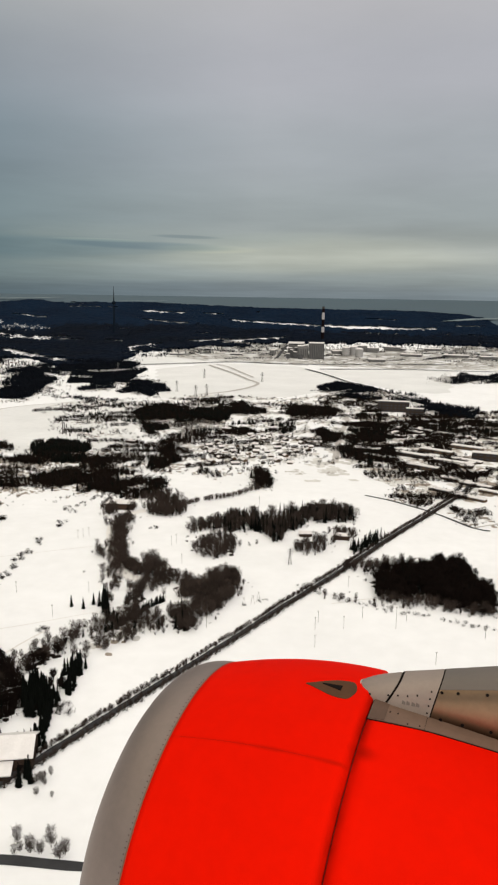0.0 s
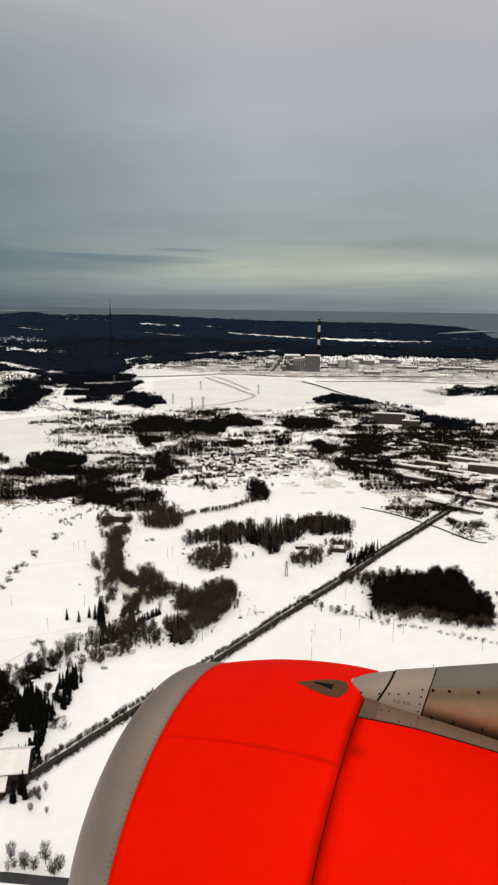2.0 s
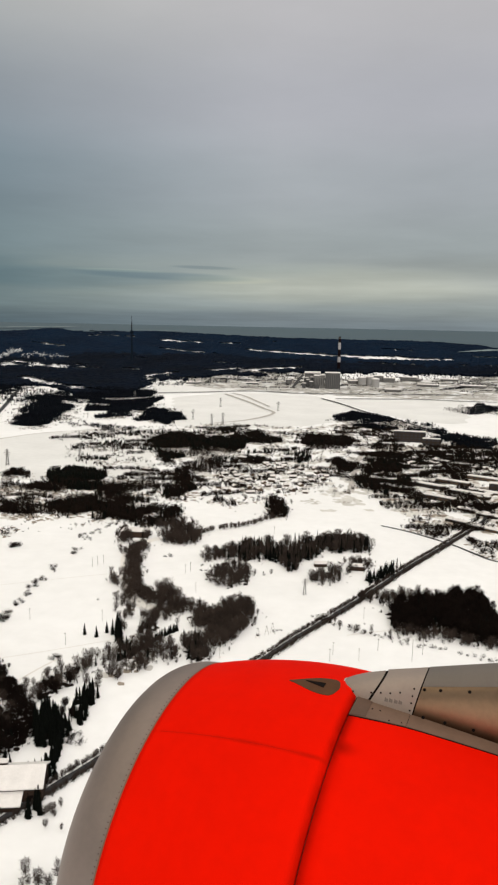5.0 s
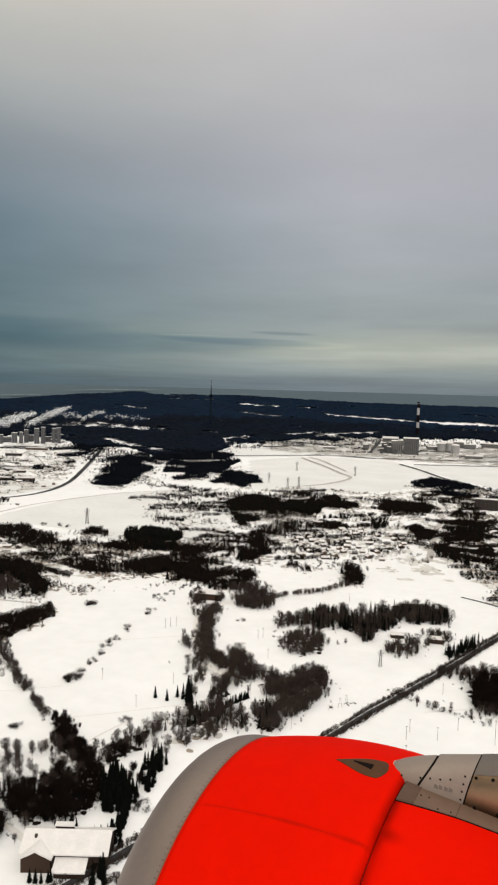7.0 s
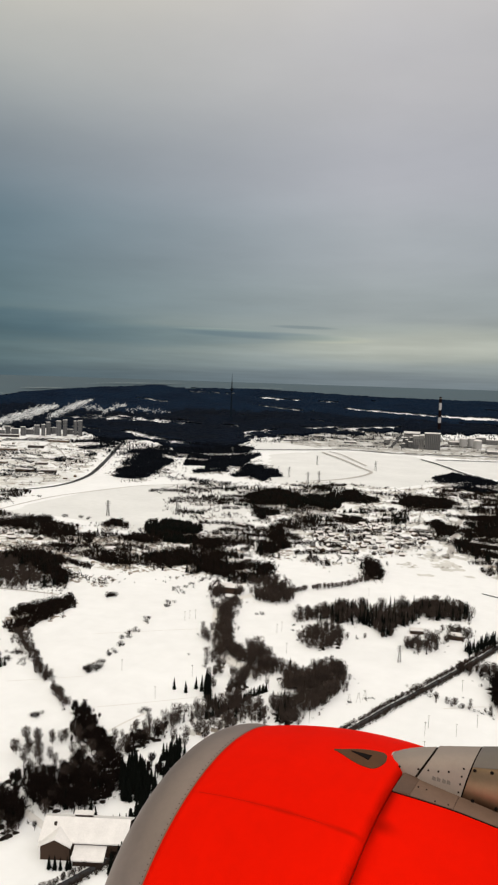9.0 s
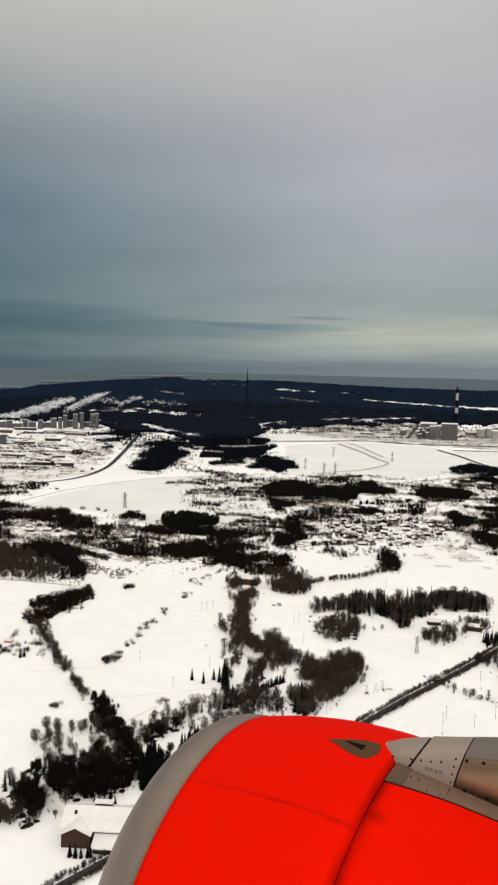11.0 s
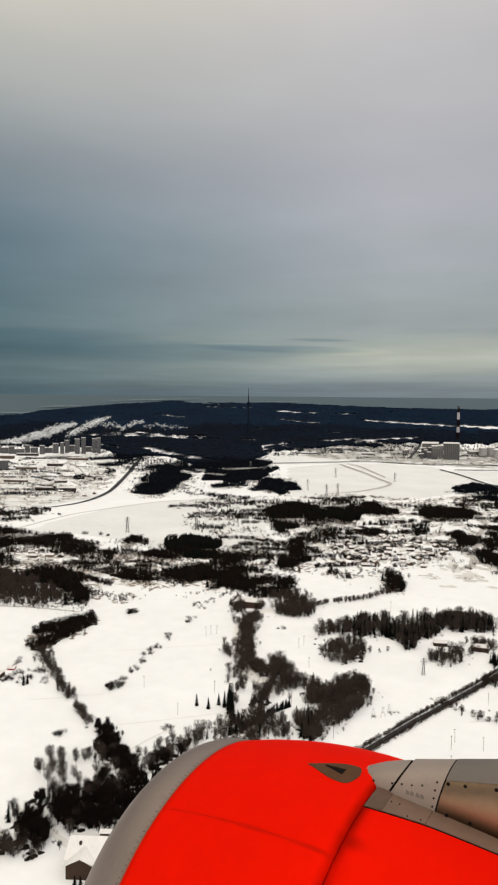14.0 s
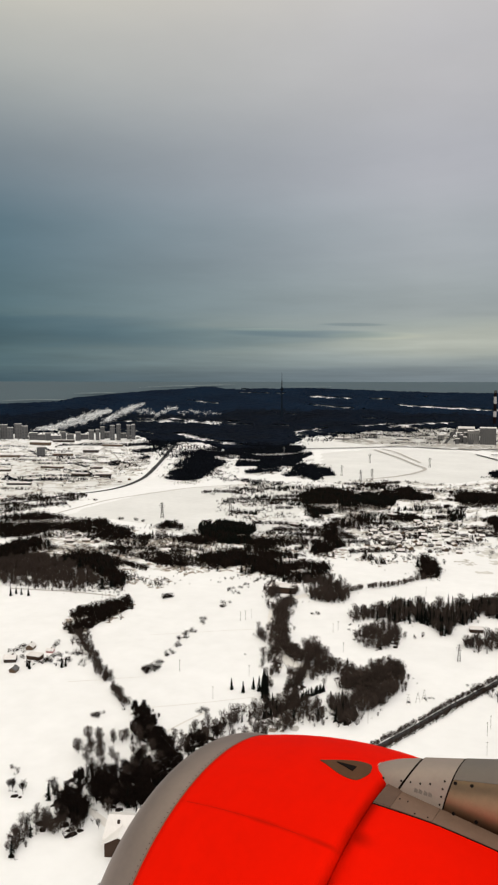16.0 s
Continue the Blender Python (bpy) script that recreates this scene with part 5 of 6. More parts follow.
ribbon("road", [(-207, 257), (-191, 261), (-175, 264), (-154, 268)], 6, ASPHALT, "narrow dark lane with bare trees beside it")
ribbon("road", [(-99, 606), (-52, 635), (7, 640), (54, 641)], 1.2, FAINT, "snow-filled ditch across the white field", "ditch")
ribbon("road", [(-1806, 1745), (-1768, 1860), (-1552, 1807), (-1562, 1990)], 6, TRACK, "grey side street across the snow")
ribbon("road", [(-1731, 1820), (-1787, 2020), (-1959, 2348)], 6, TRACK, "grey side street across the snow")
ribbon("road", [(-1426, 1379), (-1357, 1469), (-1216, 1504)], 5, TRACK, "grey side street across the snow")
ribbon("road", [(-1495, 1260), (-1410, 1290), (-1281, 1371), (-1198, 1497)], 7, TRACK, "grey side street across the snow")
ribbon("road", [(-2032, 1761), (-1958, 1794), (-1801, 1795), (-1571, 1784)], 6, TRACK, "grey side street across the snow")
ribbon("road", [(-1868, 2180), (-1693, 2042), (-1390, 1723)], 6, TRACK, "grey side street across the snow")

# ------------------------------------------------------------ houses
def house(x, y, turn, w, d, h, roof, wall_mat, label, group="", category="house", roof_mat=None):
    """A house with gabled snow-covered roof, chimney, door and windows."""
    e = new("house")
    e.matrix_world = pose(x, y, rise(x, y) - 0.5, 0, 0, turn)
    tagged(e, label, category, group)
    bm = bmesh.new()
    pr = [(-d / 2, 0), (d / 2, 0), (d / 2, h), (0, h + roof), (-d / 2, h)]
    a, b = ([bm.verts.new((s * w / 2, p, z)) for p, z in pr] for s in (-1, 1))
    bm.faces.new(a[::-1])
    bm.faces.new(b)
    for i in range(5):
        j = (i + 1) % 5
        bm.faces.new((a[i], a[j], b[j], b[i]))
    part("wall", bm, wall_mat, e)
    bm = bmesh.new()
    o, t = 0.6, 0.45
    s = roof / (d / 2)
    prof = [(-d / 2 - o, h - o * s), (0, h + roof), (d / 2 + o, h - o * s), (d / 2 + o, h - o * s + t), (0, h + roof + t), (-d / 2 - o, h - o * s + t)]
    a, b = ([bm.verts.new((k * (w / 2 + o), p, z + 0.02)) for p, z in prof] for k in (-1, 1))
    bm.faces.new(a[::-1])
    bm.faces.new(b)
    for i in range(6):
        j = (i + 1) % 6
        bm.faces.new((a[i], a[j], b[j], b[i]))
    rf = part("roof", bm, roof_mat or SNOW_ROOF, e, "grey sheet-metal gabled roof" if roof_mat else "snow-covered gabled roof")
    part("chimney", boxes((w * 0.15, w * 0.15 + 0.9, -0.45, 0.45, h + roof * 0.6, h + roof + 1.3)), PLASTER, rf)
    n = max(2, int(w / 4))
    for i in range(n):
        u = (i + 0.5) / n * w - w / 2
        for sgn in (-1, 1):
            part("window", boxes((u - 0.7, u + 0.7, sgn * d / 2 - 0.06, sgn * d / 2 + 0.06, 1.6, 3.0)), WINDOW, e)
    return e


_h = random.Random(4)
protos = []
for k, (w, d, h, rf) in enumerate(((9, 7, 3.6, 2.2), (11, 7.5, 4.2, 2.5), (7, 6, 3.0, 2.0), (13, 8, 3.4, 2.2))):
    bare_roof = SHEET_ROOF if k == 2 else None
    px = ((-377, 1190), (-357, 1258), (-290, 1194), (-388, 1108))[k]
    protos.append(house(*px, _h.uniform(0, 180), w, d, h, rf, PLASTER, "small village house with a bare grey roof" if bare_roof else "small village house with snow on its gabled roof", "village houses", roof_mat=bare_roof))
spots = []
for poly, n in (([(-443, 1261), (-387, 1362), (-326, 1382), (-238, 1279), (-263, 1123), (-340, 1075), (-427, 1132)], 44), ([(-1727, 2333), (-1756, 2504), (-1632, 2476), (-1590, 2268)], 9), ([(-408, 2005), (-247, 2071), (-183, 1881), (-284, 1759)], 14), ([(-1595, 1678), (-1562, 1990), (-1185, 1489), (-1277, 1344)], 10), ([(-2442, 2060), (-2023, 2536), (-1660, 2148), (-1926, 1624)], 10),
                ([(-905, 939), (-796, 972), (-770, 926), (-840, 885)], 6), ([(-1532, 3294), (-1026, 3536), (-970, 3347), (-1387, 3048)], 22), ([(-141, 1593), (86, 1690), (151, 1508), (-112, 1401)], 16), ([(-557, 506), (-530, 525), (-493, 488), (-504, 458)], 3)):
    tries, c = 0, 0
    p = np.array(poly)
    while c < n and tries < 2000:
        tries += 1
        x, y = _h.uniform(p[:, 0].min(), p[:, 0].max()), _h.uniform(p[:, 1].min(), p[:, 1].max())
        if inside(poly, np.array([x]), np.array([y]))[0] and all(math.hypot(x - a, y - b) > 18 for a, b in spots):
            spots.append((x, y))
            c += 1
for x, y in spots:
    copy_thing(_h.choice(protos), pose(x, y, rise(x, y) - 0.5, 0, 0, 30 + _h.choice((0, 90)) + _h.uniform(-15, 15)))


# ------------------------------------------------------------ sheds
def gable(bm, pr, u0, u1, along_x):
    """A prism with the outline pr, from u0 to u1."""
    a, b = ([bm.verts.new((u, p, z) if along_x else (p, u, z)) for p, z in pr] for u in (u0, u1))
    bm.faces.new(a)
    bm.faces.new(b[::-1])
    for i in range(len(pr)):
        j = (i + 1) % len(pr)
        bm.faces.new((a[j], a[i], b[i], b[j]))
    bmesh.ops.recalc_face_normals(bm, faces=bm.faces)


def roof_slab(half, eave, ridge, mid=0.0, over=1.0, thick=0.8):
    s = (ridge - eave) / half
    e = eave - over * s
    return [(mid - half - over, e), (mid, ridge), (mid + half + over, e), (mid + half + over, e + thick), (mid, ridge + thick), (mid - half - over, e + thick)]


def farm_building():
    """A long snow-roofed farm building with a cross gable and a lean-to porch."""
    ax, ay = (-263, 304)
    bx, by = (-220, 323)
    w, d, h, top = math.hypot(bx - ax, by - ay), 24.0, 9.0, 15.0
    u = math.atan2(by - ay, bx - ax)
    e = new("farm_building")
    e.matrix_world = pose((ax + bx) / 2 - math.sin(u) * d / 2, (ay + by) / 2 + math.cos(u) * d / 2, -0.5, 0, 0, math.degrees(u))
    tagged(e, "long dark-walled farm building with deep snow on its roof", "farm building")
    bm = bmesh.new()
    gable(bm, [(-d / 2, 0), (d / 2, 0), (d / 2, h), (0, top), (-d / 2, h)], -w / 2, w / 2, True)
    part("wall", bm, BOARD, e)
    bm = bmesh.new()
    gable(bm, roof_slab(d / 2, h, top + 0.03), -w / 2 - 1, w / 2 + 1, True)
    rf = part("roof", bm, SNOW_ROOF, e, "snow-covered gabled roof")
    bm = bmesh.new()
    m = -w / 2 + 9
    gable(bm, [(m - 8, 0), (m + 8, 0), (m + 8, h - 0.4), (m, top - 2.5), (m - 8, h - 0.4)], -d / 2 - 4, -d / 2 + 8, False)
    part("gable_wing", bm, BOARD, e)
    bm = bmesh.new()
    gable(bm, roof_slab(8, h - 0.4, top - 2.47, m), -d / 2 - 5, -d / 2 + 9, False)
    part("wing_roof", bm, SNOW_ROOF, e, "snow-covered cross gable roof")
    bm = bmesh.new()
    gable(bm, [(-d / 2 - 9, 3.6), (-d / 2 + 0.1, 6.6), (-d / 2 + 0.1, 7.3), (-d / 2 - 9, 4.3)], m + 10, m + 28, True)
    part("porch_roof", bm, SNOW_ROOF, e, "snow-covered lean-to roof")
    part("porch_wall", boxes((m + 11, m + 27, -d / 2 - 8.2, -d / 2 - 0.1, 0, 3.5)), BOARD, e)
    part("roof_vent", boxes((-8, 2, 2.0, 5.0, 11.5, 16.2)), BOARD, rf)
    part("vent_cover", boxes((-8.6, 2.6, 1.5, 5.5, 16.2, 16.9)), SNOW_ROOF, rf)
    part("stove_chimney", boxes((-18, -16.6, -5, -3.6, 11, 15)), PLASTER, rf)
    for i in range(7):
        c = m + 12 + i * (w / 2 - m - 14) / 6
        part("window", boxes((c - 0.8, c + 0.8, -d / 2 - 0.08, -d / 2 + 0.05, 7.4, 8.5)), WINDOW, e)
    part("door", boxes((w / 2 - 8, w / 2 - 4.5, -d / 2 - 0.1, -d / 2 + 0.05, 0.4, 4.4)), DARK, e)


farm_building()


def shed(x, y, turn, w, d, h, label):
    e = new("shed")
    e.matrix_world = pose(x, y, -0.4, 0, 0, turn)
    tagged(e, label, "shed", "farm sheds")
    part("wall", boxes((-w / 2, w / 2, -d / 2, d / 2, 0, h)), BOARD, e)
    bm = bmesh.new()
    v = [bm.verts.new((a * (w / 2 + .4), b * (d / 2 + .4), h + (0.9 if b > 0 else 0.1) + c)) for c in (0, .4) for a, b in ((-1, -1), (1, -1), (1, 1), (-1, 1))]
    for q in ((0, 3, 2, 1), (4, 5, 6, 7), (0, 1, 5, 4), (1, 2, 6, 5), (2, 3, 7, 6), (3, 0, 4, 7)):
        bm.faces.new([v[i] for i in q])
    part("roof", bm, SNOW_ROOF, e, "snow-covered pent roof")
    part("door", boxes((-0.6, 0.6, -d / 2 - 0.08, -d / 2 + 0.02, 0.1, min(2.2, h - .2))), DARK, e)


for (x, y), t, w, d, h in (((-407, 816), 12, 34, 16, 8), ((-161, 783), 20, 14, 8, 4), ((-120, 786), 10, 16, 9, 5), ((-156, 1274), -6, 46, 14, 8), ((-513, 497), 10, 14, 8, 4), ((-577, 1204), -8, 18, 9, 5), ((-453, 1388), -8, 18, 9, 5)):
    shed(x, y, t, w, d, h, "dark timber shed with a snow-covered roof")


# ------------------------------------------------------------ power lines and poles
def lattice_pylon(x, y, h, turn, mat=None):
    """A lattice mast with three pairs of arms."""
    e = new("lattice_pylon")
    e.matrix_world = pose(x, y, rise(x, y) - 0.3, 0, 0, turn)
    tagged(e, "grey steel lattice pylon standing in snow", "pylon", "lattice pylons")
    s = h / 30
    for sx_, sy_ in ((1, 1), (-1, 1), (-1, -1), (1, -1)):
        bm = bmesh.new()
        beam(bm, (2.6 * s * sx_, 2.6 * s * sy_, 0), (0.45 * s * sx_, 0.45 * s * sy_, h), 0.62 * s)
        part("leg", bm, STEEL, e)
    for i in range(7):
        z0, z1 = h * i / 7, h * (i + 1) / 7
        a, b = 2.6 - 2.15 * i / 7, 2.6 - 2.15 * (i + 1) / 7
        bm = bmesh.new()
        for (ux, uy), (vx, vy) in (((1, 1), (-1, 1)), ((-1, 1), (-1, -1)), ((-1, -1), (1, -1)), ((1, -1), (1, 1))):
            beam(bm, (a * s * ux, a * s * uy, z0), (b * s * vx, b * s * vy, z1), 0.36 * s)
        part("brace", bm, STEEL, e)
    for z, L in ((0.66, 4.2), (0.79, 5.6), (0.92, 4.0)):
        bm = bmesh.new()
        beam(bm, (-L * s, 0, h * z), (L * s, 0, h * z), 0.55 * s)
        beam(bm, (-L * s, 0, h * z), (0, 0, h * z + 1.6 * s), 0.2 * s)
        beam(bm, (L * s, 0, h * z), (0, 0, h * z + 1.6 * s), 0.2 * s)
        part("arm", bm, STEEL, e)
        for sg in (-1, 1):
            bm = bmesh.new()
            beam(bm, (sg * L * s, 0, h * z), (sg * L * s, 0, h * z - 1.8 * s), 0.2 * s)
            part("insulator", bm, STEEL, e)
    return e


pyl = lattice_pylon(*(-838, 1150), 31, 20)
for x, y in [(-753, 1267), (-692, 1846), (-675, 1887), (-779, 1926), (-619, 2255)] + [(-825, 2283), (-1150, 2861)] + [(-1181, 2367)]:
    copy_thing(pyl, pose(x, y, rise(x, y) - 0.3, 0, 0, 20 + _h.uniform(-10, 10)))


lattice_pylon(*(-157, 690), 17, 20)


def trestle(x, y, h, turn):
    """Two splayed poles with a cross-arm."""
    e = new("trestle_pole")
    e.matrix_world = pose(x, y, -0.3, 0, 0, turn)
    tagged(e, "weathered wooden trestle pole of a power line", "pole", "trestle poles")
    for s in (-1, 1):
        bm = bmesh.new()
        beam(bm, (s * h * 0.22, 0, 0), (s * 0.15, 0, h), 0.15)
        part("leg", bm, WOOD_POLE, e)
    bm = bmesh.new()
    beam(bm, (-1.6, 0, h - 0.4), (1.2, 0, h - 0.4), 0.13)
    part("arm", bm, WOOD_POLE, e)
    bm = bmesh.new()
    beam(bm, (-h * 0.12, 0, h * 0.45), (h * 0.12, 0, h * 0.45), 0.10)
    part("tie", bm, WOOD_POLE, e)
    return e


tr = trestle(*(-337, 682), 9, 30)
for x, y in [(-333, 680), (-333, 689)] + [(-171, 575), (-165, 582), (-162, 590)]:
    copy_thing(tr, pose(x, y, -0.3, 0, 0, 30 + _h.uniform(-8, 8)))


def pole(x, y, h):
    e = new("utility_pole")
    e.matrix_world = pose(x, y, -0.3, 0, 0, 30)
    tagged(e, "slim weathered wooden utility pole in snow", "pole", "utility poles")
    bm = bmesh.new()
    beam(bm, (0, 0, 0), (0, 0, h), 0.2)
    part("mast", bm, WOOD_POLE, e)
    bm = bmesh.new()
    beam(bm, (-0.9, 0, h - 0.5), (0.9, 0, h - 0.5), 0.2)
    part("arm", bm, WOOD_POLE, e)
    return e


pl = pole(*(-577, 669), 11)
for x, y in [(-576, 674), (-574, 680), (-397, 690), (-394, 696), (-390, 702), (-292, 704), (-290, 713), (-246, 712), (-283, 589), (-280, 592)] + [(-245, 889), (-162, 899), (-226, 611), (-103, 551), (-103, 564), (-91, 649), (-69, 584), (-261, 656)] + [(-375, 540), (-317, 505), (-313, 560), (-284, 533), (-240, 564), (-188, 526), (-235, 486), (-81, 560), (-97, 520), (30, 577), (-6, 520), (7, 646)]:
    copy_thing(pl, pose(x, y, -0.3, 0, 0, 30 + _h.uniform(-20, 20)))


tall = pole(*(-40, 572), 20)
copy_thing(tall, pose(*(-33, 590), -0.3, 0, 0, 24))

house(*(-513, 517), 24, 7, 5, 2.4, 1.5, RED_BOARDS, "small red shed with snow on its roof", "", "shed")

# ------------------------------------------------------------ power station
def power_station():
    e = new("power_station")
    cx, cy = (-668, 3032)
    u = math.atan2(cx, cy)
    e.matrix_world = pose(cx, cy, rise(cx, cy) - 2, 0, 0, -math.degrees(u))
    tagged(e, "grey power station with blocky halls on snow", "power station")
    k = math.hypot(cx, cy) / 1300.0

    def q(u):
        return (15 + (u - 15) * 0.46) * k

    hall = part("boiler_hall", boxes((15 * k, 41 * k, -20, 40, 0, 28 * k)), PLANT_GREY, e, "dark grey boiler hall")
    for i in range(8):
        part("cladding_rib", boxes(((16 + 3.2 * i) * k, (16.6 + 3.2 * i) * k, -21, -20, 3, 27 * k)), PLANT_LIGHT, hall)
    part("hall_roof", boxes((14.5 * k, 41.5 * k, -21, 41, 28 * k, 28 * k + 2)), SNOW_ROOF, e)
    for u0, u1, top in ((-29, -6, 22.5), (-4, 13, 23.5)):
        part("turbine_hall", boxes((q(u0), q(u1), -10, 40, 0, top * k)), PLANT_LIGHT, e, "pale grey turbine hall")
        part("turbine_roof", boxes((q(u0 - 0.5), q(u1 + 0.5), -11, 41, top * k, top * k + 2)), SNOW_ROOF, e)
    part("rear_hall", boxes((q(-64), q(-4), 55, 120, 0, 25 * k)), PLANT_LIGHT, e, "long hall with a snowy roof")
    part("rear_roof", boxes((q(-65), q(-3), 48, 122, 25 * k, 27 * k)), SNOW_ROOF, e)
    for u0, u1, v0, top in ((-72, -58, -20, 9), (-56, -46, 0, 15), (-44, -31, -14, 12), (-66, -50, 20, 18), (-40, -30, 15, 19)):
        part("boiler_shed", boxes((q(u0), q(u1), v0, v0 + 16, 0, top * k)), PLANT_GREY, e)
        part("shed_roof", boxes((q(u0) - 1, q(u1) + 1, v0 - 1, v0 + 17, top * k, top * k + 2)), SNOW_ROOF, e)
    for i in range(6):
        part("window_strip", boxes((q(-27.5 + 6.8 * i), q(-24.5 + 6.8 * i), -10.6, -10, 5 * k, 18 * k)), PLANT_GREY, e)
    part("bunker", boxes((q(-26), q(-8), -24, -10, 0, 7 * k)), PLANT_GREY, e)
    bm = bmesh.new()
    beam(bm, (q(-108), -10, 2), (q(-70), 30, 23 * k), 7)
    part("coal_conveyor", bm, PLANT_GREY, e, "inclined covered conveyor")


power_station()


def round_mast(bm, r0, r1, z0, z1, n=14):
    a, b = ([bm.verts.new((r * math.cos(6.2832 * i / n), r * math.sin(6.2832 * i / n), z)) for i in range(n)] for r, z in ((r0, z0), (r1, z1)))
    for i in range(n):
        j = (i + 1) % n
        bm.faces.new((a[i], a[j], b[j], b[i]))
    bm.faces.new(b)
    bm.faces.new(a[::-1])


def striped_chimney():
    x, y = (-599, 3152)
    e = new("chimney_stack")
    e.matrix_world = pose(x, y, rise(x, y) - 1)
    h = 209.8
    tagged(e, "tall power-station chimney in red and white bands", "chimney")
    cuts = (0.0, 0.35, 0.48, 0.59, 0.74, 0.88, 1.0)
    for i in range(6):
        bm = bmesh.new()
        z0, z1 = cuts[i] * h, cuts[i + 1] * h
        round_mast(bm, 8.0 - 2.6 * cuts[i], 8.0 - 2.6 * cuts[i + 1], z0, z1)
        part("band", bm, (TOWER_GREY, RED_BAND, WHITE_BAND, RED_BAND, WHITE_BAND, RED_BAND)[i], e, ("grey concrete shaft", "faded red band", "white band", "faded red band", "white band", "dark red top band")[i])
    bm = bmesh.new()
    round_mast(bm, 6.3, 6.3, h * 0.965, h * 0.98)
    part("gallery", bm, STEEL, e)


striped_chimney()


def tv_tower():
    x, y = (-1724, 3424)
    e = new("television_tower")
    e.matrix_world = pose(x, y, rise(x, y) - 2)
    h = 235.9
    tagged(e, "slender concrete television tower above dark forest", "tower")
    bm = bmesh.new()
    round_mast(bm, 6.5, 3.2, 0, h * 0.62)
    round_mast(bm, 3.2, 2.8, h * 0.62, h * 0.72)
    part("shaft", bm, TOWER_GREY, e, "tapering concrete shaft")
    bm = bmesh.new()
    round_mast(bm, 4, 9, h * 0.615, h * 0.635)
    round_mast(bm, 9, 9, h * 0.635, h * 0.66)
    round_mast(bm, 9, 5, h * 0.66, h * 0.68)
    part("pod", bm, TOWER_GREY, e, "round viewing storey")
    bm = bmesh.new()
    round_mast(bm, 2.4, 1.9, h * 0.72, h * 0.85, 8)
    round_mast(bm, 1.3, 0.6, h * 0.85, h, 8)
    part("antenna", bm, RED_BAND, e, "dark steel antenna mast")


tv_tower()


# ------------------------------------------------------------ apartment blocks with steam
def block(x, y, w, d, h, turn, group="apartment blocks", mat=None):
    e = new("apartment_block")
    e.matrix_world = pose(x, y, rise(x, y) - 1, 0, 0, turn)
    tagged(e, "pale concrete apartment block with rows of windows", "apartment block", group)
    part("wall", boxes((-w / 2, w / 2, -d / 2, d / 2, 0, h)), mat or CONCRETE, e)
    part("roof", boxes((-w / 2 - .3, w / 2 + .3, -d / 2 - .3, d / 2 + .3, h, h + 1.2)), SNOW_ROOF, e)
    n = max(2, int(h / 6))
    for i in range(n):
        z = (i + 0.35) * h / n
        m = max(2, int(w / 9))
        for j in range(m):
            c = (j + 0.5) / m * w - w / 2
            part("window", boxes((c - w / m * 0.28, c + w / m * 0.28, -d / 2 - 0.35, -d / 2 + 0.1, z, z + h / n * 0.42)), FAR_GLASS, e)
    return e


for (x, y), w, h in (((-1966, 2492), 17.1, 63.5), ((-1980, 2479), 14.6, 61.0), ((-1998, 2434), 17.0, 67.8), ((-2016, 2416), 19.4, 62.9), ((-2067, 2412), 17.1, 53.8), ((-2070, 2384), 14.6, 46.1), ((-2099, 2378), 22.0, 41.5), ((-2132, 2367), 39.2, 22.1), ((-2124, 2325), 19.4, 36.3), ((-2158, 2314), 29.2, 26.8), ((-2188, 2306), 19.6, 34.2), ((-2197, 2270), 38.9, 21.9), ((-2229, 2259), 22.0, 31.7), ((-2259, 2251), 29.4, 24.5), ((-2340, 2236), 24.9, 54.8), ((-2369, 2227), 30.0, 62.6), ((-2377, 2192), 22.4, 49.8), ((-2406, 2183), 30.0, 60.0), ((-2413, 2148), 34.8, 44.7), ((-2450, 2129), 30.0, 57.4), ((-2020, 2487), 34.5, 22.2), ((-2074, 2456), 34.6, 27.2), ((-2292, 2239), 34.5, 29.6), ((-1906, 1895), 29.0, 33.1)):
    block(x, y, w, 14, h, -math.degrees(math.atan2(x, y)) + _h.uniform(-8, 8))
for (x, y), w, h in (((-1854, 1949), 70.4, 8.3), ((-1833, 2072), 55.3, 10.6), ((-1891, 2266), 81.7, 9.1), ((-1418, 1558), 48.6, 8.1), ((-1354, 1582), 41.7, 8.0), ((-1618, 1655), 71.2, 7.1), ((-2152, 2138), 84.0, 11.7), ((-2014, 2494), 59.2, 9.9), ((-2140, 2256), 86.1, 9.6), ((-1983, 1814), 82.7, 8.3), ((-1702, 1515), 77.1, 7.0), ((-1493, 1713), 35.0, 7.0), ((-1431, 1345), 60.4, 6.0)):
    block(x, y, w, 16, h, 25 + _h.uniform(-12, 12), "town buildings", PLASTER)
for (x, y), w, h in (((-1193, 2948), 83.2, 9.8), ((-1122, 3147), 41.1, 10.3), ((-956, 3048), 73.7, 9.8), ((-536, 3246), 101.2, 20.2), ((-460, 3343), 77.9, 41.5), ((-402, 3336), 67.2, 31.0), ((-320, 3413), 105.5, 26.4), ((-807, 3104), 29.6, 34.5)) + (((-353, 3051), 94.5, 16.5), ((-227, 3260), 125.7, 15.1), ((-43, 3285), 151.7, 15.2), ((99, 3260), 125.5, 17.6), ((-147, 3463), 106.7, 13.3), ((261, 3404), 157.6, 21.0), ((-295, 3417), 79.2, 15.8)):
    block(x, y, w * 0.7, 55, h * 0.62, -math.degrees(math.atan2(x, y)) + _h.uniform(-14, 14), "far industrial buildings", PLANT_LIGHT)


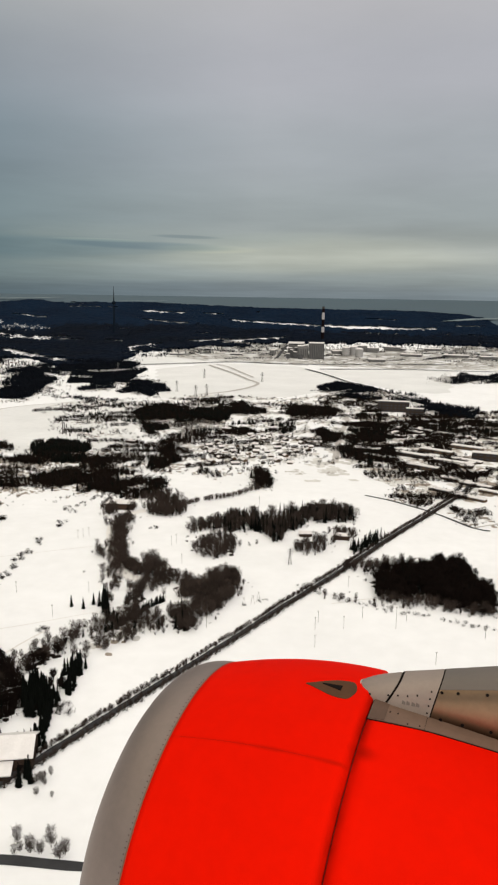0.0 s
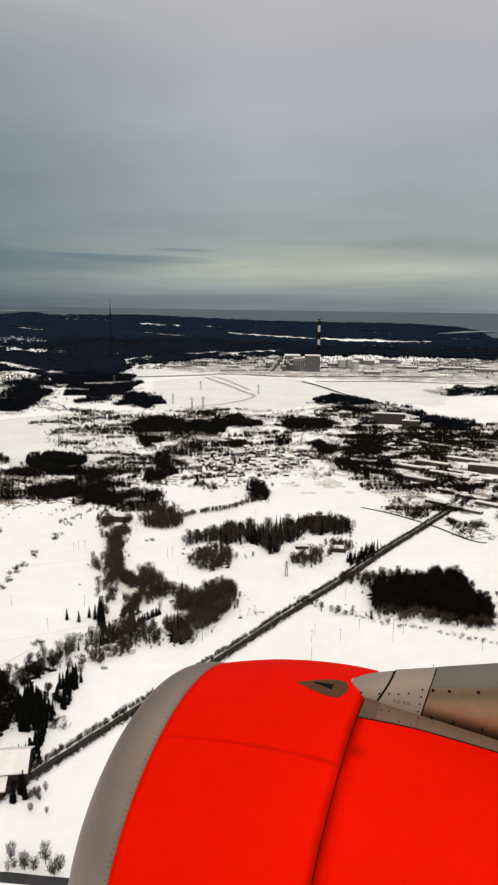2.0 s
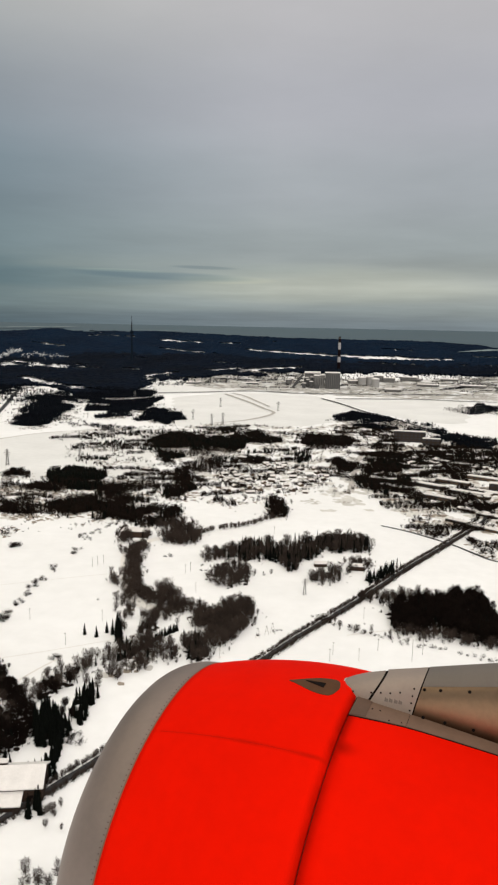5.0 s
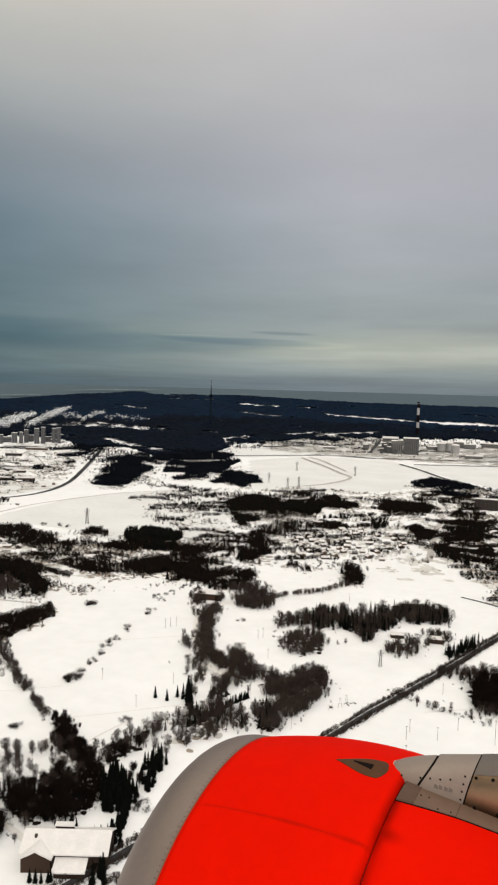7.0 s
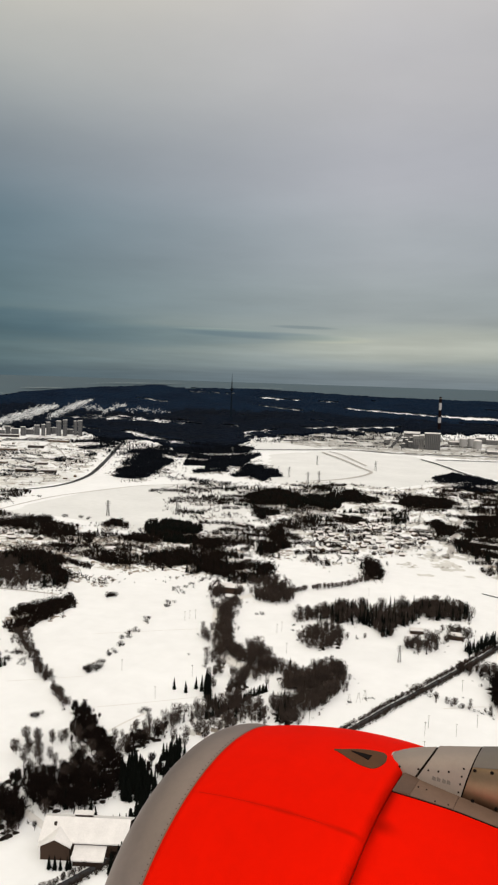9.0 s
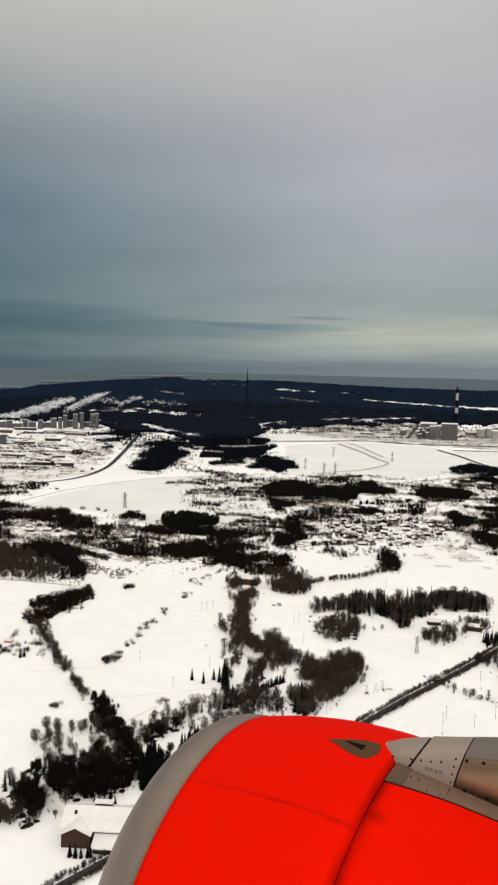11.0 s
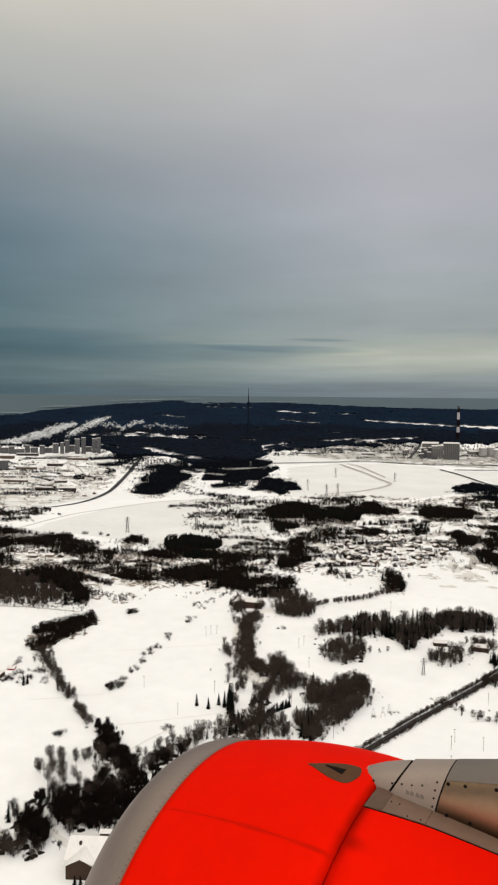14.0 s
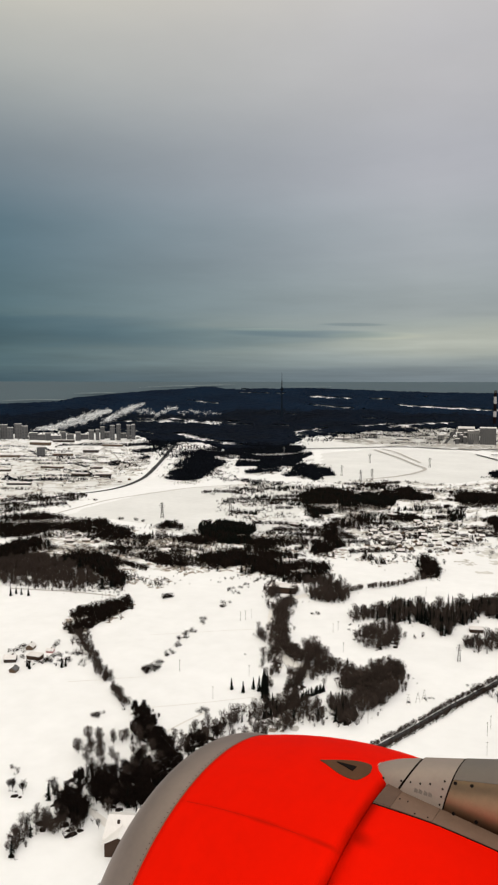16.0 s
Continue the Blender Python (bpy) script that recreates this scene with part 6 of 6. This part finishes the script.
for (x, y), w, d, h, a in (((-159, 1775), 74, 16, 26, 4), ((-106, 1742), 40, 14, 16, 2), ((52, 1277), 62, 16, 14, -3), ((-129, 1224), 52, 12, 7, -24), ((-78, 1263), 60, 12, 7, -24), ((-39, 1308), 60, 12, 7, -22), ((13, 1361), 58, 12, 7, -20), ((-54, 1173), 52, 12, 7, -24),
                           ((-13, 1224), 56, 12, 7, -22), ((-2, 1108), 48, 9, 4.5, -26), ((-14, 1035), 50, 9, 4.5, -26), ((27, 1084), 50, 9, 4.5, -26), ((16, 1012), 50, 9, 4.5, -26), ((54, 1048), 50, 9, 4.5, -26)):
    block(x, y, w, d, h, a, "town buildings", PLASTER)


def storage_tank(x, y, r, h):
    e = new("storage_tank")
    e.matrix_world = pose(x, y, rise(x, y) - 1)
    tagged(e, "pale concrete storage tank with a domed snowy roof", "storage tank", "storage tanks")
    bm = bmesh.new()
    round_mast(bm, r, r, 0, h, 20)
    part("wall", bm, TANK, e)
    bm = bmesh.new()
    for i in range(3):
        a, b = i * 0.5, (i + 1) * 0.5
        round_mast(bm, r * 1.02 * math.cos(a), max(r * 1.02 * math.cos(b), 0.3), h + 0.03 + r * 0.35 * math.sin(a), h + 0.03 + r * 0.35 * math.sin(b), 20)
    part("dome", bm, SNOW_ROOF, e, "snow-dusted domed roof")
    return e


tank = storage_tank(*(-503, 3196), 17, 34)
for x, y in [(-473, 3226), (-440, 3165)]:
    copy_thing(tank, pose(x, y, rise(x, y) - 1))

# long low garages and yards in rows at the town's edge
c = 0
yard = [(-177, 1490), (84, 1643), (208, 1563), (154, 1105), (45, 1047), (-70, 1135)]
yard_p = np.array(yard, float)
while c < 30:
    x, y = _h.uniform(*yard_p[:, 0][[yard_p[:, 0].argmin(), yard_p[:, 0].argmax()]]), _h.uniform(*yard_p[:, 1][[yard_p[:, 1].argmin(), yard_p[:, 1].argmax()]])
    if inside(yard, np.array([x]), np.array([y]))[0]:
        block(x, y, _h.uniform(26, 58), _h.uniform(8, 14), _h.uniform(3, 5.5), _h.choice((-24, -24, 66)) + _h.uniform(-5, 5), "town buildings", PLASTER)
        c += 1


def plume(base, path, seed, wisps):
    """A drift of steam: many small thin wisps, closest in its core; path gives (across, up, half width) in steps of base distance / 1300."""
    rng = np.random.default_rng(seed)
    (px, py), g = base, math.hypot(*base) / 1300.0
    p = np.array(path, float)
    t = rng.uniform(0, len(p) - 1, wisps)
    k = np.minimum(t.astype(int), len(p) - 2)
    m = p[k] + (p[k + 1] - p[k]) * (t - k)[:, None]
    off = rng.normal(size=wisps) * m[:, 2] * 0.45 + np.abs(rng.normal(size=wisps)) * m[:, 2] * 0.25
    a, z = m[:, 0] + rng.normal(size=wisps) * 2.5 + off * 0.5, m[:, 1] + off
    puff = np.array([noise.noise(Vector((u * 0.05 - w * 0.03, w * 0.09, seed))) + 0.5 * noise.noise(Vector((u * 0.15 - w * 0.1, w * 0.2, seed + 7.0))) for u, w in zip(a, z)])
    keep = rng.uniform(size=wisps) < np.clip(0.50 + 0.9 * puff, 0.05, 1.0)
    a, z, r = a[keep], z[keep], 0.7 + 0.16 * m[keep, 2]
    v, f = [], []
    for u, w, q in zip(a, z, r):
        n, k = 7, len(v)
        q *= rng.uniform(0.7, 1.5)
        lean, y = rng.uniform(-0.5, 0.5), rng.normal() * 16
        for i in range(n):
            s = 6.283 * i / n + rng.uniform(-.3, .3)
            d = q * rng.uniform(0.7, 1.3)
            h = d * math.sin(s) * 0.75 + d * math.cos(s) * 0.35
            v.append(((u + d * math.cos(s)) * g, y + h * lean * g, (w + h) * g))
        f.append(tuple(range(k, k + n)))
    ob = raw("steam_plume", v, f, STEAM)
    ob.matrix_world = pose(px, py, rise(px, py), 0, 0, -math.degrees(math.atan2(px, py)))
    tagged(ob, "white drifting steam above apartment blocks", "steam", "steam plumes", kind="stuff")


STEAM_BASE = (-2294, 2553)
plume(STEAM_BASE, [(-120, -6, 2), (-80, 3, 4), (-40, 11, 7), (0, 20, 9), (25, 29, 7), (44, 35, 3)], 1, 2700)
plume(STEAM_BASE, [(30, 16, 5), (50, 24, 7), (75, 35, 7), (92, 44, 4), (102, 48, 1)], 2, 1350)
plume(STEAM_BASE, [(88, 34, 4), (108, 32, 5), (126, 28, 3)], 3, 150)
plume(STEAM_BASE, [(124, 25, 4), (142, 34, 6), (160, 39, 3)], 4, 220)
plume(STEAM_BASE, [(160, 30, 4), (195, 31, 5), (240, 28, 3)], 5, 200)


# ------------------------------------------------------------ aeroplane engine beside the eye
ENGINE = Matrix(((0.99501, 0.09225, 0.03784, -1.9889), (-0.09220, 0.99574, -0.00355, 3.5972), (-0.03810, 0.00000, 0.99927, HEIGHT - 3.1882), (0, 0, 0, 1)))
LIP_R, LIP_X, EDGE_R, FULL_X, SEAM_X, SEAM_R = 0.785, 0.314, 1.038, 1.2467, 1.295, 1.1729


def cowl_radius(x):
    if x < LIP_X:
        c = min(1, max(0, 1 - x / LIP_X))
        return LIP_R + (EDGE_R - LIP_R) * math.sqrt(max(0, 1 - c * c))
    if x < FULL_X:
        k = (x - LIP_X) / (FULL_X - LIP_X)
        return EDGE_R + (1.2 - EDGE_R) * (1 - (1 - k) ** 2)
    if x < SEAM_X:
        k = (x - FULL_X) / (SEAM_X - FULL_X)
        return 1.2 + (SEAM_R - 1.2) * k * k
    k = (x - SEAM_X)
    return SEAM_R - 0.03 * k - 0.035 * k * k


def skin(x, deg, out=0.0):
    """A point of the cowl: x aft of the lip, degrees from the top towards the cabin."""
    a = math.radians(deg)
    r = cowl_radius(x) + out
    return Vector((x, -r * math.sin(a), r * math.cos(a)))


def ring_shell(profile, n=160, closed=True):
    bm = bmesh.new()
    rows = []
    for x, r in profile:
        rows.append([bm.verts.new((x, -r * math.sin(2 * math.pi * k / n), r * math.cos(2 * math.pi * k / n))) for k in range(n)])
    for a, b in zip(rows, rows[1:]):
        for k in range(n):
            j = (k + 1) % n
            bm.faces.new((a[k], b[k], b[j], a[j]))
    return bm


def skin_patch(us, vs, out, thick=0.004):
    """A thin plate lying on the cowl; us: values of x, vs(x): from and to degrees."""
    bm = bmesh.new()
    top, low = [], []
    m = 10
    for x in us:
        a, b = vs(x)
        top.append([bm.verts.new(skin(x, a + (b - a) * i / m, out)) for i in range(m + 1)])
        low.append([bm.verts.new(skin(x, a + (b - a) * i / m, out - thick)) for i in range(m + 1)])
    for g, flip in ((top, False), (low, True)):
        for p, q in zip(g, g[1:]):
            for i in range(m):
                f = (p[i], q[i], q[i + 1], p[i + 1])
                bm.faces.new(f[::-1] if flip else f)
    for i in range(m):
        bm.faces.new((top[0][i + 1], top[0][i], low[0][i], low[0][i + 1]))
        bm.faces.new((top[-1][i], top[-1][i + 1], low[-1][i + 1], low[-1][i]))
    for j in range(len(us) - 1):
        bm.faces.new((top[j][0], top[j + 1][0], low[j + 1][0], low[j][0]))
        bm.faces.new((top[j + 1][m], top[j][m], low[j][m], low[j + 1][m]))
    bmesh.ops.recalc_face_normals(bm, faces=bm.faces)
    return bm


def pylon_section(x):
    """Half-width, shoulder and crest of the pylon at x, about its middle plane."""
    k = min(1.0, max(0.0, (x - 1.172) / 0.16))
    w = 0.13 * math.sqrt(max(0.0, 1 - (1 - k) ** 2)) + 0.035 * max(0, x - 1.35)
    crest = 1.175 + 0.100 * min(1, max(0, (x - 1.172) / 0.22)) ** 0.8 + 0.32 * max(0, min(x, 2.6) - 1.39)
    return w, crest


PYLON_Y = 0.13


def pylon_shell(x0, x1, n, a0, a1, m, out=0.0, s0=0.0, s1=0.0):
    """Skin of the pylon from x0 to x1 and from angle a0 to a1 of its rounded section (0: cabin side, 180: far side)."""
    bm = bmesh.new()
    rows = []
    for i in range(n + 1):
        foot = 1.10
        row = []
        for j in range(m + 1):
            t = math.radians(a0 + (a1 - a0) * j / m)
            c, s = math.cos(t), math.sin(t)
            x = x0 + s0 * s + (x1 + s1 * s - x0 - s0 * s) * i / n
            w, crest = pylon_section(x)
            c2, s2 = math.copysign(abs(c) ** 0.62, c), abs(s) ** 0.72
            row.append(bm.verts.new((x, PYLON_Y - (w + out) * c2, foot + (crest - foot + out) * s2)))
        rows.append(row)
    for p, q in zip(rows, rows[1:]):
        for j in range(m):
            bm.faces.new((p[j], q[j], q[j + 1], p[j + 1]))
    return bm


def engine():
    e = new("jet_engine")
    e.matrix_world = ENGINE
    tagged(e, "orange-red jet engine cowl with a bare metal inlet lip", "engine")
    lip = [(0.9, 0.80), (0.5, 0.72), (0.2, 0.70), (0.06, 0.735)]
    lip += [(LIP_X * (1 - math.cos(math.pi / 2 * k / 12)), LIP_R + (EDGE_R - LIP_R) * math.sin(math.pi / 2 * k / 12)) for k in range(13)]
    lip_ob = part("inlet_lip", ring_shell(lip), LIP, e, "bare grey metal inlet lip", True)
    rivet = None
    for k in range(230):
        a = k * 360 / 230
        if not (-15 < a < 110):
            continue
        p = skin(LIP_X - 0.015, a)
        if rivet is None:
            bm = bmesh.new()
            bmesh.ops.create_uvsphere(bm, u_segments=6, v_segments=4, radius=0.0031)
            ob = part("rivet", bm, RIVET, lip_ob)
            rivet = ob.data
        else:
            ob = part_mesh("rivet", rivet, RIVET, lip_ob)
        ob.location = p
    part("edge_strip", ring_shell([(LIP_X - 0.006, EDGE_R - 0.002), (LIP_X - 0.004, EDGE_R + 0.0025), (LIP_X + 0.003, EDGE_R + 0.0035), (LIP_X + 0.005, EDGE_R - 0.002)]), EDGE_BROWN, e, "thin brown joint strip", True)
    n = 26
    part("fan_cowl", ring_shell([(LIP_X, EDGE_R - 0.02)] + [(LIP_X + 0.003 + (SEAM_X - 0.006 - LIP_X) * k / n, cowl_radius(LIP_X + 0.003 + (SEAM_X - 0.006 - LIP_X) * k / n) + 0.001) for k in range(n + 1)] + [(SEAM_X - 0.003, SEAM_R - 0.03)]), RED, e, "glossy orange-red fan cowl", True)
    part("seam_gap", ring_shell([(SEAM_X - 0.02, SEAM_R - 0.022), (SEAM_X + 0.02, SEAM_R - 0.022)]), SEAL, e)
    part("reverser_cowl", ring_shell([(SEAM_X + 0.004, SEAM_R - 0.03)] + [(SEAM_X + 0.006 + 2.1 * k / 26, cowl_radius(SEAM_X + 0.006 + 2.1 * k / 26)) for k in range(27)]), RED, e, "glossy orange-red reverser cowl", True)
    part("intake_duct", ring_shell([(0.9, 0.80), (0.9, 0.05)]), DARK, e)
    # hinge line along the fan cowl
    part("hinge_seam", skin_patch(np.linspace(LIP_X + 0.06, SEAM_X - 0.004, 16), lambda x: (24.48 - 1.0 * (x - 0.8), 24.72 - 1.0 * (x - 0.8)), 0.0012, 0.003), DARK_RED, e)
    # teardrop scoop on top of the fan cowl
    def drop(x):
        k = (x - 0.922) / (1.20 - 0.922)
        mid, half = 0.2 - 0.5 * k, 0.25 + 4.2 * math.sin(min(1, k * 1.02) * math.pi * 0.62) ** 1.3 * (1 if k < 0.85 else math.sqrt(max(0.02, 1 - ((k - 0.85) / 0.15) ** 2)))
        return mid - half, mid + half
    sc = part("air_scoop", skin_patch(np.linspace(0.922, 1.20, 22), drop, 0.004, 0.006), SCOOP, e, "brown-grey teardrop air scoop")
    def throat(x):
        k = (x - 1.01) / 0.11
        return -0.9 - 0.3 * k - 0.0, -0.7 + 1.9 * k
    part("scoop_mouth", skin_patch(np.linspace(1.01, 1.12, 8), throat, 0.0075, 0.004), DARK, sc)
    # pylon with its nose cap and fairing panels
    py = part("pylon", pylon_shell(1.588, 4.2, 40, 0, 180, 24, 0.0, 0.045, 0.0), TITAN, e, "brown-tinted metal pylon", True)
    part("pylon_top", pylon_shell(1.592, 4.2, 40, 52, 150, 12, 0.005, 0.045, 0.0), PANEL_DARK, py, "dark grey top panel", True)
    part("nose_cap", pylon_shell(1.178, 1.325, 14, 0, 180, 20, 0.0, 0.0, 0.085), PANEL, py, "grey rounded nose cap", True)
    part("cap_gap", pylon_shell(1.321, 1.343, 2, 0, 180, 20, -0.003, 0.085, 0.085), DARK, py)
    part("cap_sealant", pylon_shell(1.174, 1.200, 4, 0, 180, 20, 0.003), CAP_EDGE, py, "pale line of sealant")
    part("front_fairing", pylon_shell(1.340, 1.585, 16, 0, 180, 24, 0.004, 0.085, 0.045), PANEL, py, "grey riveted fairing panel", True)
    part("panel_gap", pylon_shell(1.583, 1.592, 2, 0, 180, 20, 0.002, 0.045, 0.045), DARK, py)
    def skirt(x):
        k = min(1, (x - 1.30) / 0.3)
        return -3.0, 7.8 - 1.8 * k - 1.0 * max(0, x - 1.6)
    part("skirt_gap", skin_patch(np.linspace(1.298, 3.2, 30), lambda x: (-2.0, skirt(x)[1] + 0.22), 0.003, 0.004), DARK, py)
    part("skirt_panel", skin_patch(np.linspace(1.302, 1.585, 12), skirt, 0.007, 0.009), SKIRT, py, "dull grey skirt panel")
    part("skirt_front", skin_patch(np.linspace(1.305, 1.385, 6), lambda x: (-2.8, skirt(x)[1] - 0.15), 0.0095, 0.002), SKIRT_FRONT, py, "darker front of the skirt")
    part("rear_skirt", skin_patch(np.linspace(1.587, 3.2, 24), skirt, 0.006, 0.008), SKIRT, py, "dull grey skirt panel")
    # fasteners on the fairing
    bm = bmesh.new()
    bmesh.ops.create_cone(bm, cap_ends=True, segments=8, radius1=0.0054, radius2=0.0046, depth=0.005)
    me = bpy.data.meshes.new("fastener")
    bm.to_mesh(me)
    bm.free()
    me.materials.append(DARK)
    def on_pylon(x, t):
        w, crest = pylon_section(x)
        c, s = math.cos(math.radians(t)), math.sin(math.radians(t))
        return Vector((x, PYLON_Y - (w + 0.004) * abs(c) ** 0.62, 1.10 + (crest - 1.10 + 0.004) * abs(s) ** 0.72))
    for x, t in ((1.58, 14), (1.583, 24), (1.585, 35), (1.588, 48), (1.36, 16), (1.37, 38), (1.42, 38), (1.47, 38), (1.52, 40), (1.27, 40)):
        o = part_mesh("fastener", me, DARK, py)
        nrm = Vector((0, -math.cos(math.radians(t)), math.sin(math.radians(t))))
        o.matrix_basis = Matrix.Translation(on_pylon(x, t)) @ nrm.to_track_quat("Z", "Y").to_matrix().to_4x4()
    for x, t in ((1.64, 47), (1.72, 46), (1.86, 45), (2.0, 44), (1.65, 9), (1.76, 8), (1.90, 7), (2.05, 7)):
        o = part_mesh("fastener", me, DARK, py)
        nrm = Vector((0, -math.cos(math.radians(t)), math.sin(math.radians(t))))
        o.matrix_basis = Matrix.Translation(on_pylon(x, t)) @ nrm.to_track_quat("Z", "Y").to_matrix().to_4x4() @ Matrix.Diagonal((1.6, 1.6, 1, 1))
    for x, t in ((1.455, 26), (1.478, 25.5), (1.505, 24.5), (1.528, 24)):
        bm = boxes((-0.009, 0.009, -0.011, 0.011, -0.001, 0.001))
        o = part("stencil_mark", bm, STENCIL, py)
        nrm = Vector((0, -math.cos(math.radians(t)), math.sin(math.radians(t))))
        o.matrix_basis = Matrix.Translation(on_pylon(x, t)) @ nrm.to_track_quat("Z", "Y").to_matrix().to_4x4()
    for x, d in ((1.40, 3.2), (1.44, 3.0), (1.50, 6.0), (1.56, 5.4)):
        o = part_mesh("fastener", me, DARK, py)
        o.matrix_basis = Matrix.Translation(skin(x, d, 0.008)) @ skin(0.5, d).to_track_quat("Z", "Y").to_matrix().to_4x4() @ Matrix.Diagonal((0.7, 0.7, 1, 1))


engine()
